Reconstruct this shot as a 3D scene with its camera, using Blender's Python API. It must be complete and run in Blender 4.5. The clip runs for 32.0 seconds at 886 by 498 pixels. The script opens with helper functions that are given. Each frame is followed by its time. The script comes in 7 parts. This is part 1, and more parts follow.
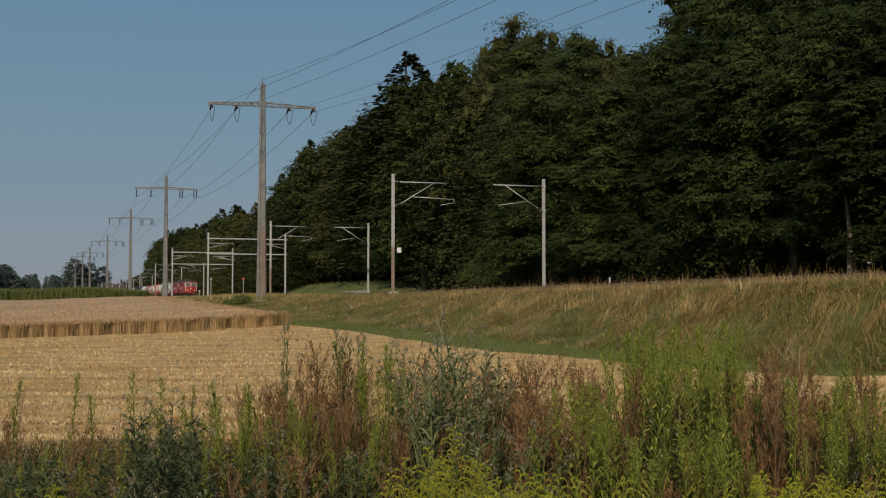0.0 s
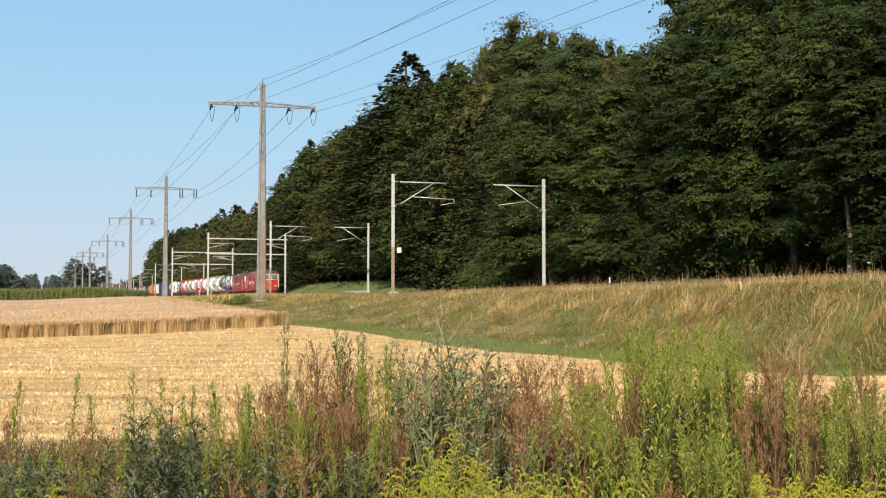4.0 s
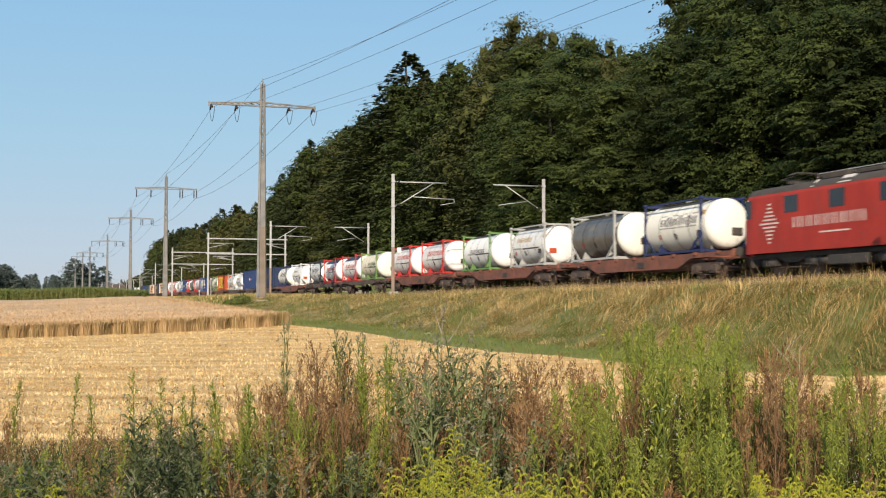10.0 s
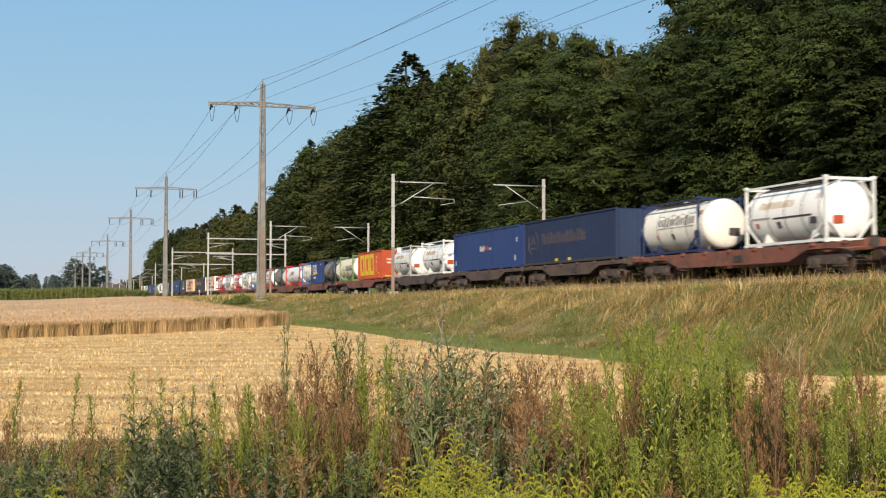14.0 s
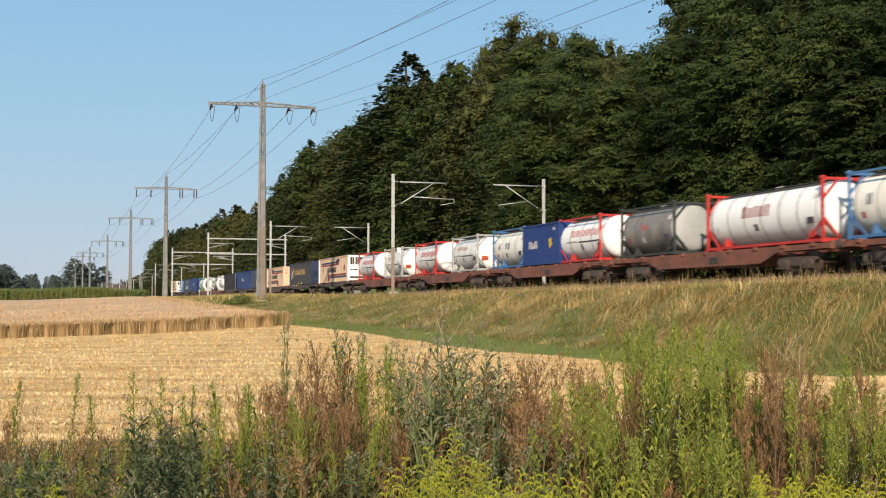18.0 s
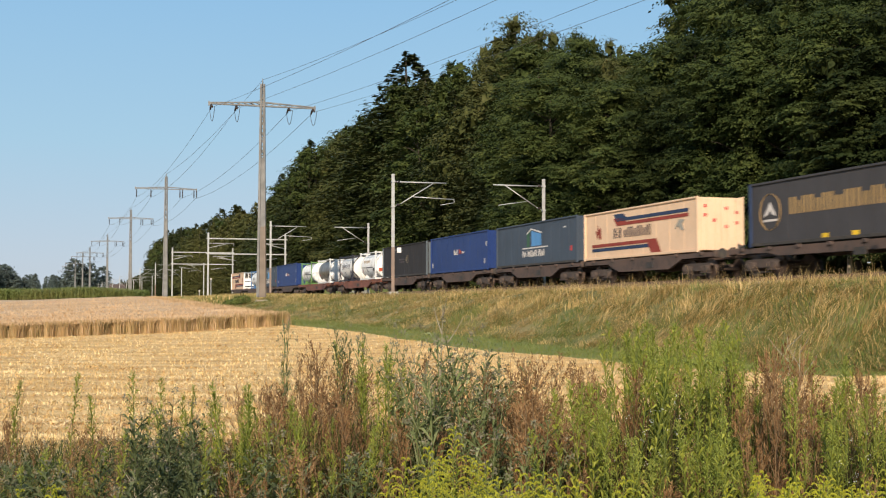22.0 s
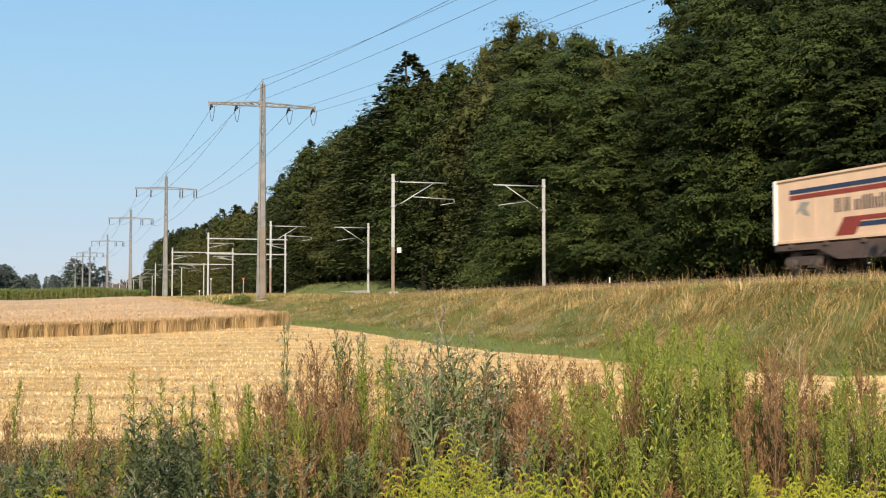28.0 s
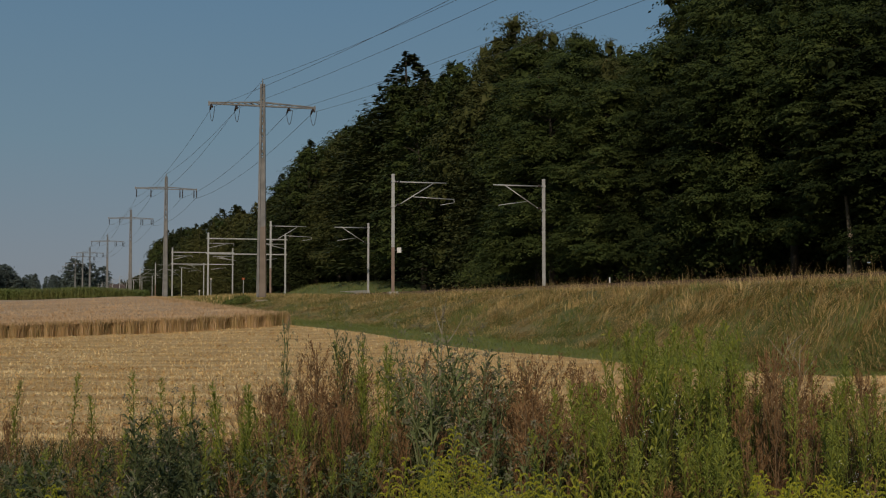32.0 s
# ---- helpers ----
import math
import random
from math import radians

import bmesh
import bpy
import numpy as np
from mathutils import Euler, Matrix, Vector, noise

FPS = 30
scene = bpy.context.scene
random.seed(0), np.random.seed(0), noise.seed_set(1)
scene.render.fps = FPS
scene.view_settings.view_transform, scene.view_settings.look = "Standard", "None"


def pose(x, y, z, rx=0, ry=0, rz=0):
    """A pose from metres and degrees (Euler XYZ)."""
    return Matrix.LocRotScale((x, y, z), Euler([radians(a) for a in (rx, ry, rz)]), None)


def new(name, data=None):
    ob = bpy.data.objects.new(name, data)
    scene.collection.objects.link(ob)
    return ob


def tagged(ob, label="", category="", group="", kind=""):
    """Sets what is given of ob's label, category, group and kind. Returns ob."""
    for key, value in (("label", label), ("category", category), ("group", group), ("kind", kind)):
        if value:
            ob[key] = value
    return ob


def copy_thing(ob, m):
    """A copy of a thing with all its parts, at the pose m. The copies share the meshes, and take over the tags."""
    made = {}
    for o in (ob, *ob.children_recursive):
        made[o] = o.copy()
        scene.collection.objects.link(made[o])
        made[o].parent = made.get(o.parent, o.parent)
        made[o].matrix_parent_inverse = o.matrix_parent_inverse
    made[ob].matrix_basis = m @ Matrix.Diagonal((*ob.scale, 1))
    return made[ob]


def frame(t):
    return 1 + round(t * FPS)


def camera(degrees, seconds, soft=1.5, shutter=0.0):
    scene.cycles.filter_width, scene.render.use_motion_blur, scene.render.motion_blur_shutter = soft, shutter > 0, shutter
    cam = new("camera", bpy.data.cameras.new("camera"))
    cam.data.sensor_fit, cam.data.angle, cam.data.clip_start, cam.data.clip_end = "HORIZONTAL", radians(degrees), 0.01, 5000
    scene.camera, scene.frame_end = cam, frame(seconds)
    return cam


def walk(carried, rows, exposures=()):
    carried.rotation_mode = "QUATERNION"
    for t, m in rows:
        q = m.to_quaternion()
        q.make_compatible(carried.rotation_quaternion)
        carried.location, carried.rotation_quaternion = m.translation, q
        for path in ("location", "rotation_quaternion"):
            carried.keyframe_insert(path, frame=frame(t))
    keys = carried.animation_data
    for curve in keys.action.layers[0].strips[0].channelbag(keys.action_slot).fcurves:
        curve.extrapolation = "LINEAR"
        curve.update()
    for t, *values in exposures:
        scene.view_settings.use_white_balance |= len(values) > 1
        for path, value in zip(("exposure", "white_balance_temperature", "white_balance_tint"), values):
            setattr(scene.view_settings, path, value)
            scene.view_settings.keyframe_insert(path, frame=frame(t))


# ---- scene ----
cam = camera(39.42, 32.0, soft=1.15, shutter=0.3)
EYE_Z = 1.75
VIEW = pose(0, 0, EYE_Z, 90 + 2.643, 0, 0)
walk(cam, [(0, VIEW), (32, VIEW)], exposures=[
    (0, -0.85), (0.5, -0.35), (1.0, 0.05), (1.5, 0.4), (2.0, 0.45), (3.0, 0.45), (9.0, 0.43), (10.0, 0.29), (11.0, 0.25), (12.0, 0.22), (13.0, 0.22), (20.0, 0.27), (22.0, 0.28), (23.0, 0.34), (25.0, 0.40), (29.6, 0.45), (30.0, 0.45), (30.5, 0.2), (31.0, -0.2), (31.5, -0.63), (32.0, -1.13)])

# ---- light ----
SUN_TRAVEL = Vector((2.1, 15.4, -7.2)).normalized()
world = bpy.data.worlds.new("world")
scene.world = world
world.use_nodes = True
wn = world.node_tree
sky = wn.nodes.new("ShaderNodeTexSky")
sky.sky_type = "NISHITA"
sky.sun_disc = False
sky.sun_elevation = math.asin(-SUN_TRAVEL.z)
sky.sun_rotation = math.atan2(-SUN_TRAVEL.x, -SUN_TRAVEL.y)
sky.altitude = 400
sky.air_density, sky.dust_density, sky.ozone_density = 1.0, 0.6, 3.0
haze = wn.nodes.new("ShaderNodeMix")
haze.data_type = "RGBA"
way_up = wn.nodes.new("ShaderNodeTexCoord")
split = wn.nodes.new("ShaderNodeSeparateXYZ")
wn.links.new(way_up.outputs["Generated"], split.inputs[0])
veil = wn.nodes.new("ShaderNodeValToRGB")
stops = ((0.0, (0.50, 0.55, 0.63)), (0.05, (0.45, 0.55, 0.66)), (0.13, (0.355, 0.55, 0.70)), (0.25, (0.265, 0.488, 0.715)), (0.6, (0.275, 0.47, 0.66)))
for at, c in stops[2:]:
    veil.color_ramp.elements.new(at)
for el, (at, c) in zip(veil.color_ramp.elements, stops):
    el.position, el.color = at, (*c, 1)
wn.links.new(split.outputs[2], veil.inputs[0])
thick = wn.nodes.new("ShaderNodeMapRange")
for k, v in enumerate((0.2, 0.6, 0.92, 0.62)):
    thick.inputs[k + 1].default_value = v
wn.links.new(split.outputs[2], thick.inputs[0])
wn.links.new(thick.outputs[0], haze.inputs[0])
gain = wn.nodes.new("ShaderNodeVectorMath")
gain.operation = "SCALE"
gain.inputs[3].default_value = 9.7
wn.links.new(veil.outputs[0], gain.inputs[0])
wn.links.new(gain.outputs[0], haze.inputs[7])
wn.links.new(sky.outputs[0], haze.inputs[6])
wn.links.new(haze.outputs[2], wn.nodes["Background"].inputs[0])
wn.nodes["Background"].inputs[1].default_value = 0.094
sun = new("sun", bpy.data.lights.new("sun", "SUN"))
sun.data.energy, sun.data.angle, sun.data.color = 5.15, radians(0.5), (1.0, 0.85, 0.68)
sun.rotation_euler = SUN_TRAVEL.to_track_quat("-Z", "Y").to_euler()

# ---- plan: the track runs straight; u is metres along it, p metres across ----
ALPHA = 17.598
CA, SA = math.cos(radians(ALPHA)), math.sin(radians(ALPHA))
P_FAR, P_NEAR = 31.2, 27.4
NEAR_DROP = 0.2
P_MAST_L, P_MAST_R = 23.5, 34.5


def xy(u, p):
    return p * CA - u * SA, p * SA + u * CA


def up(x, y):
    return -SA * x + CA * y, CA * x + SA * y


def sstep(a, b, v):
    k = np.clip((v - a) / (b - a), 0, 1)
    return k * k * (3 - 2 * k)


def soft(v, k):
    return k * np.logaddexp(0, v / k)


def rail_z(u):
    return 3.06 + 0.0078 * soft(u - 200, 22.0) - 0.0042 * soft(u - 330, 20.0)


def bank_toe(u):
    """Foot of the railway bank."""
    return np.interp(u, (24, 28, 40, 48, 55, 78, 120), (20.9, 20.4, 19.0, 18.1, 17.3, 15.2, 14.8))


def field_edge(u):
    """Where the stubble ends and the mown verge begins."""
    return np.interp(u, (20, 26.2, 27.0, 33, 38.5, 43, 54, 61, 70, 90), (20.6, 20.1, 18.2, 16.9, 16.5, 15.3, 14.7, 14.5, 13.5, 13.2))


def land(x, y):
    """Height of the ground."""
    u, p = up(x, y)
    zf = 0.0207 * (soft(y - 73, 5.0) - soft(y - 219, 12.0)) + 0.0078 * soft(y - 219, 12.0)
    zf = zf - 0.0078 * soft(y - 1600, 200.0)
    zf = zf + 0.038 * sstep(35, 75, y) * np.clip(p + 2, 0, 22)
    zf = zf + 0.55 * sstep(12.5, 18, p) * sstep(75, 105, y)
    bed = rail_z(u) - 0.62
    lim = bed - 0.15
    w = sstep(4, 16, p)
    low = -soft(-(zf - lim), 0.15) + lim
    zf = zf * (1 - w) + np.minimum(zf, low) * w
    toe = bank_toe(u)
    k = sstep(toe, 23.3, p) * 0.75 + 0.25 * np.clip((p - toe) / (23.3 - toe), 0, 1)
    z = zf * (1 - k) + bed * k
    z = z + 3.0 * sstep(36.5, 47.5, p) * sstep(145, 188, u) * (1 - sstep(235, 290, u))
    return z + 0.02 * np.clip(p - 40, 0, 60)


# ---- mesh helpers ----
def mesh_np(name, verts, faces, mats, index=None, smooth=False):
    """A mesh from numpy arrays: verts (n, 3), faces (m, 3 or 4)."""
    me = bpy.data.meshes.new(name)
    n, k = faces.shape
    me.vertices.add(len(verts))
    me.vertices.foreach_set("co", np.asarray(verts, dtype=np.float32).ravel())
    me.loops.add(n * k)
    me.polygons.add(n)
    me.loops.foreach_set("vertex_index", faces.astype(np.int32).ravel())
    me.polygons.foreach_set("loop_start", np.arange(0, n * k, k, dtype=np.int32))
    me.polygons.foreach_set("loop_total", np.full(n, k, dtype=np.int32))
    for m in mats:
        me.materials.append(m)
    if index is not None:
        me.polygons.foreach_set("material_index", np.asarray(index, dtype=np.int32))
    me.polygons.foreach_set("use_smooth", np.full(n, smooth, dtype=bool))
    me.update(calc_edges=True)
    return me


def part(name, bm, material, parent=None, label=""):
    """Links a bmesh as one mesh object under a thing or a part."""
    me = bpy.data.meshes.new(name)
    bm.to_mesh(me)
    bm.free()
    me.materials.append(material)
    ob = new(name, me)
    ob.parent = parent
    if label:
        ob["label"] = label
    return ob


def part_of(name, me, parent, label="", m=None):
    ob = new(name, me)
    ob.parent = parent
    if m is not None:
        ob.matrix_basis = m
    if label:
        ob["label"] = label
    return ob


def box(bm, x0, x1, y0, y1, z0, z1, bev=0.0):
    v = [bm.verts.new(c) for c in ((x0, y0, z0), (x1, y0, z0), (x1, y1, z0), (x0, y1, z0), (x0, y0, z1), (x1, y0, z1), (x1, y1, z1), (x0, y1, z1))]
    fs = [bm.faces.new([v[i] for i in f]) for f in ((3, 2, 1, 0), (4, 5, 6, 7), (0, 1, 5, 4), (1, 2, 6, 5), (2, 3, 7, 6), (3, 0, 4, 7))]
    if bev > 0:
        es = list({e for f in fs for e in f.edges})
        bmesh.ops.bevel(bm, geom=es, offset=bev, segments=1, affect="EDGES")
    return bm


def tube(bm, a, b, r, seg=8, r2=None, caps=True):
    a, b = Vector(a), Vector(b)
    d = (b - a).normalized()
    s = d.orthogonal().normalized()
    t = d.cross(s)
    r2 = r if r2 is None else r2
    rings = []
    for c, rr in ((a, r), (b, r2)):
        rings.append([bm.verts.new(c + (s * math.cos(k * math.tau / seg) + t * math.sin(k * math.tau / seg)) * rr) for k in range(seg)])
    for k in range(seg):
        f = bm.faces.new((rings[0][k], rings[0][(k + 1) % seg], rings[1][(k + 1) % seg], rings[1][k]))
        f.smooth = seg > 6
    if caps:
        bm.faces.new(rings[0][::-1])
        bm.faces.new(rings[1])
    return bm


def bent(bm, pts, radii, seg=5):
    """One unbroken tube through points, with a radius at each."""
    rings = []
    for k, c in enumerate(pts):
        d = (Vector(pts[min(k + 1, len(pts) - 1)]) - Vector(pts[max(k - 1, 0)])).normalized()
        s = d.cross(Vector((0.31, 0.95, 0.1))).normalized()
        t = d.cross(s)
        rings.append([bm.verts.new(Vector(c) + (s * math.cos(j * math.tau / seg) + t * math.sin(j * math.tau / seg)) * radii[k]) for j in range(seg)])
    for a, b in zip(rings[:-1], rings[1:]):
        for j in range(seg):
            bm.faces.new((a[j], a[(j + 1) % seg], b[(j + 1) % seg], b[j])).smooth = True
    return bm


def bar(bm, a, b, w, h):
    """A straight square bar from a to b."""
    a, b = Vector(a), Vector(b)
    d = (b - a).normalized()
    s = d.cross(Vector((0, 0, 1)))
    s = s.normalized() if s.length > 1e-4 else Vector((1, 0, 0))
    t = s.cross(d)
    q = []
    for c in (a, b):
        q.append([bm.verts.new(c + s * (i * w / 2) + t * (j * h / 2)) for i, j in ((-1, -1), (1, -1), (1, 1), (-1, 1))])
    for k in range(4):
        bm.faces.new((q[0][k], q[0][(k + 1) % 4], q[1][(k + 1) % 4], q[1][k]))
    bm.faces.new(q[0][::-1])
    bm.faces.new(q[1])
    return bm


def prism(bm, pts, axis, a, b):
    """Extrudes a polygon along an axis (0 x, 1 y, 2 z); pts are the two other coordinates in order."""
    def at(c, h):
        c = list(c)
        c.insert(axis, h)
        return c
    lo = [bm.verts.new(at(c, a)) for c in pts]
    hi = [bm.verts.new(at(c, b)) for c in pts]
    bm.faces.new(lo)
    bm.faces.new(hi[::-1])
    n = len(pts)
    for k in range(n):
        bm.faces.new((lo[k], hi[k], hi[(k + 1) % n], lo[(k + 1) % n]))
    bmesh.ops.recalc_face_normals(bm, faces=bm.faces)
    return bm


def nb():
    return bmesh.new()


def empty(name, label, category, group="", m=None):
    ob = new(name)
    ob.empty_display_size = 0.3
    if m is not None:
        ob.matrix_basis = m
    return tagged(ob, label, category, group)


# ---- materials ----
def mat(name, c1, c2=None, rough=0.6, scale=3.0, bump=0.0, metal=0.0, fine=40.0, spec=0.5, stretch=(1, 1, 1), mottled=None, lo=0.35, hi=0.65, bands=None):
    """A painted or natural surface: two colours mixed by noise at two scales, and fine relief."""
    m = bpy.data.materials.new(name)
    m.use_nodes = True
    nt = m.node_tree
    b = nt.nodes["Principled BSDF"]
    c2 = c2 or tuple(x * 0.75 for x in c1)
    co = nt.nodes.new("ShaderNodeTexCoord")
    mp = nt.nodes.new("ShaderNodeMapping")
    mp.inputs["Scale"].default_value = stretch
    nt.links.new(co.outputs["Object"], mp.inputs[0])
    n1 = nt.nodes.new("ShaderNodeTexNoise")
    n1.inputs["Scale"].default_value, n1.inputs["Detail"].default_value = scale, 5
    nt.links.new(mp.outputs[0], n1.inputs[0])
    n2 = nt.nodes.new("ShaderNodeTexNoise")
    n2.inputs["Scale"].default_value, n2.inputs["Detail"].default_value = fine, 3
    nt.links.new(mp.outputs[0], n2.inputs[0])
    add = nt.nodes.new("ShaderNodeMath")
    add.operation = "MULTIPLY_ADD"
    nt.links.new(n2.outputs[0], add.inputs[0])
    add.inputs[1].default_value = 0.5
    nt.links.new(n1.outputs[0], add.inputs[2])
    rp = nt.nodes.new("ShaderNodeMapRange")
    rp.inputs[1].default_value, rp.inputs[2].default_value = lo + 0.25, hi + 0.25
    nt.links.new(add.outputs[0], rp.inputs[0])
    mx = nt.nodes.new("ShaderNodeMix")
    mx.data_type = "RGBA"
    mx.inputs[6].default_value, mx.inputs[7].default_value = (*c1, 1), (*c2, 1)
    nt.links.new(rp.outputs[0], mx.inputs[0])
    out = mx.outputs[2]
    if mottled:
        n3 = nt.nodes.new("ShaderNodeTexNoise")
        n3.inputs["Scale"].default_value, n3.inputs["Detail"].default_value = mottled[1], 4
        nt.links.new(mp.outputs[0], n3.inputs[0])
        r3 = nt.nodes.new("ShaderNodeMapRange")
        r3.inputs[1].default_value, r3.inputs[2].default_value = mottled[2], mottled[2] + 0.15
        nt.links.new(n3.outputs[0], r3.inputs[0])
        m3 = nt.nodes.new("ShaderNodeMix")
        m3.data_type = "RGBA"
        nt.links.new(r3.outputs[0], m3.inputs[0])
        nt.links.new(out, m3.inputs[6])
        m3.inputs[7].default_value = (*mottled[0], 1)
        out = m3.outputs[2]
    if bands:
        turn = nt.nodes.new("ShaderNodeMapping")
        turn.inputs["Rotation"].default_value = (0, 0, radians(bands[2]))
        nt.links.new(co.outputs["Object"], turn.inputs[0])
        wv = nt.nodes.new("ShaderNodeTexWave")
        wv.bands_direction = "Y"
        wv.inputs["Scale"].default_value, wv.inputs["Distortion"].default_value = bands[1], 5.0
        wv.inputs["Detail"].default_value, wv.inputs["Detail Scale"].default_value = 4, 0.8
        nt.links.new(turn.outputs[0], wv.inputs[0])
        r4 = nt.nodes.new("ShaderNodeMapRange")
        r4.inputs[1].default_value, r4.inputs[2].default_value, r4.inputs[4].default_value = 0.5, 1.0, 0.5
        nt.links.new(wv.outputs["Fac"], r4.inputs[0])
        m4 = nt.nodes.new("ShaderNodeMix")
        m4.data_type = "RGBA"
        nt.links.new(r4.outputs[0], m4.inputs[0])
        nt.links.new(out, m4.inputs[6])
        m4.inputs[7].default_value = (*bands[0], 1)
        out = m4.outputs[2]
    nt.links.new(out, b.inputs["Base Color"])
    b.inputs["Roughness"].default_value, b.inputs["Metallic"].default_value = rough, metal
    b.inputs["Specular IOR Level"].default_value = spec
    if bump:
        bp = nt.nodes.new("ShaderNodeBump")
        bp.inputs["Strength"].default_value, bp.inputs["Distance"].default_value = bump, 0.05
        nt.links.new(add.outputs[0], bp.inputs["Height"])
        nt.links.new(bp.outputs[0], b.inputs["Normal"])
    return m


def leafy(name, cols, trans=0.35, rough=0.6, patch=0.0, spec=0.25):
    """Leaves and blades: colour varies from leaf to leaf and from plant to plant; light shines through."""
    m = bpy.data.materials.new(name)
    m.use_nodes = True
    nt = m.node_tree
    b = nt.nodes["Principled BSDF"]
    ge = nt.nodes.new("ShaderNodeNewGeometry")
    oi = nt.nodes.new("ShaderNodeObjectInfo")
    ad = nt.nodes.new("ShaderNodeMath")
    ad.operation = "MULTIPLY_ADD"
    nt.links.new(oi.outputs["Random"], ad.inputs[0])
    ad.inputs[1].default_value = 0.45
    sc = nt.nodes.new("ShaderNodeMath")
    sc.operation = "MULTIPLY"
    sc.inputs[1].default_value = 0.55
    nt.links.new(ge.outputs["Random Per Island"], sc.inputs[0])
    nt.links.new(sc.outputs[0], ad.inputs[2])
    fac = ad.outputs[0]
    if patch:
        co = nt.nodes.new("ShaderNodeNewGeometry")
        nz = nt.nodes.new("ShaderNodeTexNoise")
        nz.inputs["Scale"].default_value, nz.inputs["Detail"].default_value = patch, 4
        nt.links.new(co.outputs["Position"], nz.inputs[0])
        r = nt.nodes.new("ShaderNodeMapRange")
        r.inputs[1].default_value, r.inputs[2].default_value = 0.38, 0.62
        nt.links.new(nz.outputs[0], r.inputs[0])
        mxf = nt.nodes.new("ShaderNodeMix")
        mxf.inputs[0].default_value = 0.55
        nt.links.new(fac, mxf.inputs[2])
        nt.links.new(r.outputs[0], mxf.inputs[3])
        fac = mxf.outputs[0]
    cr = nt.nodes.new("ShaderNodeValToRGB")
    el = cr.color_ramp.elements
    while len(el) < len(cols):
        el.new(0.5)
    for k, c in enumerate(cols):
        el[k].position = k / (len(cols) - 1)
        el[k].color = (*c, 1)
    nt.links.new(fac, cr.inputs[0])
    nt.links.new(cr.outputs[0], b.inputs["Base Color"])
    b.inputs["Roughness"].default_value = rough
    b.inputs["Specular IOR Level"].default_value = spec
    tr = nt.nodes.new("ShaderNodeBsdfTranslucent")
    nt.links.new(cr.outputs[0], tr.inputs[0])
    ms = nt.nodes.new("ShaderNodeMixShader")
    ms.inputs[0].default_value = trans
    nt.links.new(b.outputs[0], ms.inputs[1])
    nt.links.new(tr.outputs[0], ms.inputs[2])
    nt.links.new(ms.outputs[0], nt.nodes["Material Output"].inputs[0])
    return m


M_STUBBLE = mat("stubble_straw", (0.82, 0.55, 0.235), (0.58, 0.36, 0.135), 0.85, 0.9, 0.6, fine=14, stretch=(0.35, 1.6, 1), mottled=((0.40, 0.24, 0.095), 2.6, 0.565), bands=((0.49, 0.29, 0.11), 0.075, -9.0))
M_GRASS = mat("meadow_grass", (0.10, 0.12, 0.032), (0.24, 0.18, 0.07), 0.9, 0.35, 0.8, fine=6)
M_VERGE = mat("verge_grass", (0.12, 0.16, 0.035), (0.16, 0.18, 0.06), 0.9, 0.6, 0.8, fine=8)
M_FARLAND = mat("far_farmland", (0.12, 0.14, 0.05), (0.3, 0.24, 0.1), 0.9, 0.004, 0.2, fine=0.05)
M_FOREST_FLOOR = mat("forest_litter", (0.05, 0.035, 0.02), (0.03, 0.035, 0.012), 0.95, 0.5, 0.8, fine=8)
# Brown soil, deepened so that shade under the weeds is in its colour.
M_SHADED_SOIL = mat("shaded_weedy_soil", (0.035, 0.028, 0.016), (0.06, 0.046, 0.025), 0.95, 1.2, 0.8, fine=15)
M_BALLAST = mat("ballast_stone", (0.24, 0.2, 0.17), (0.13, 0.1, 0.08), 0.9, 6, 1.0, fine=25)
M_RAIL = mat("rail_steel", (0.22, 0.13, 0.08), (0.14, 0.08, 0.05), 0.55, 4, 0.1, metal=0.6)
M_SLEEPER = mat("sleeper_concrete", (0.3, 0.28, 0.25), None, 0.85, 3, 0.3)
M_GALV = mat("galvanised_steel", (0.5, 0.5, 0.49), (0.38, 0.38, 0.37), 0.5, 1.5, 0.1, metal=0.35)
M_GALV_RUST = mat("weathered_lower_mast", (0.28, 0.20, 0.155), (0.22, 0.17, 0.14), 0.7, 2, 0.2, metal=0.2)
M_PYLON = mat("pylon_grey", (0.235, 0.23, 0.22), (0.15, 0.147, 0.14), 0.75, 1.2, 0.3, metal=0.1)
M_PYLON_LOW = mat("pylon_brown_foot", (0.21, 0.168, 0.135), (0.16, 0.128, 0.10), 0.8, 1.2, 0.3)
M_CONCRETE = mat("concrete", (0.45, 0.42, 0.37), (0.34, 0.31, 0.27), 0.9, 1.5, 0.3)
M_WIRE = mat("wire_alloy", (0.09, 0.09, 0.1), None, 0.6, 3, metal=0.4)
M_INSUL = mat("insulator_brown", (0.05, 0.035, 0.03), None, 0.25, 5)
M_WHITE = mat("white_plate", (0.78, 0.78, 0.75), (0.68, 0.67, 0.63), 0.5, 2)
M_ORANGE_LAMP = mat("orange_signal", (0.5, 0.12, 0.035), None, 0.4, 4)
M_BARK = mat("bark", (0.065, 0.05, 0.035), (0.035, 0.028, 0.02), 0.95, 2, 1.0, fine=14, stretch=(1, 1, 0.25))
M_BARK_PALE = mat("pale_bark", (0.32, 0.27, 0.2), (0.16, 0.12, 0.08), 0.9, 1.6, 0.6, fine=9, stretch=(1, 1, 0.4))
M_LEAF = leafy("beech_leaves", [(0.026, 0.041, 0.012), (0.058, 0.078, 0.021), (0.108, 0.125, 0.034)], 0.25, 0.7, 0.55, 0.12)
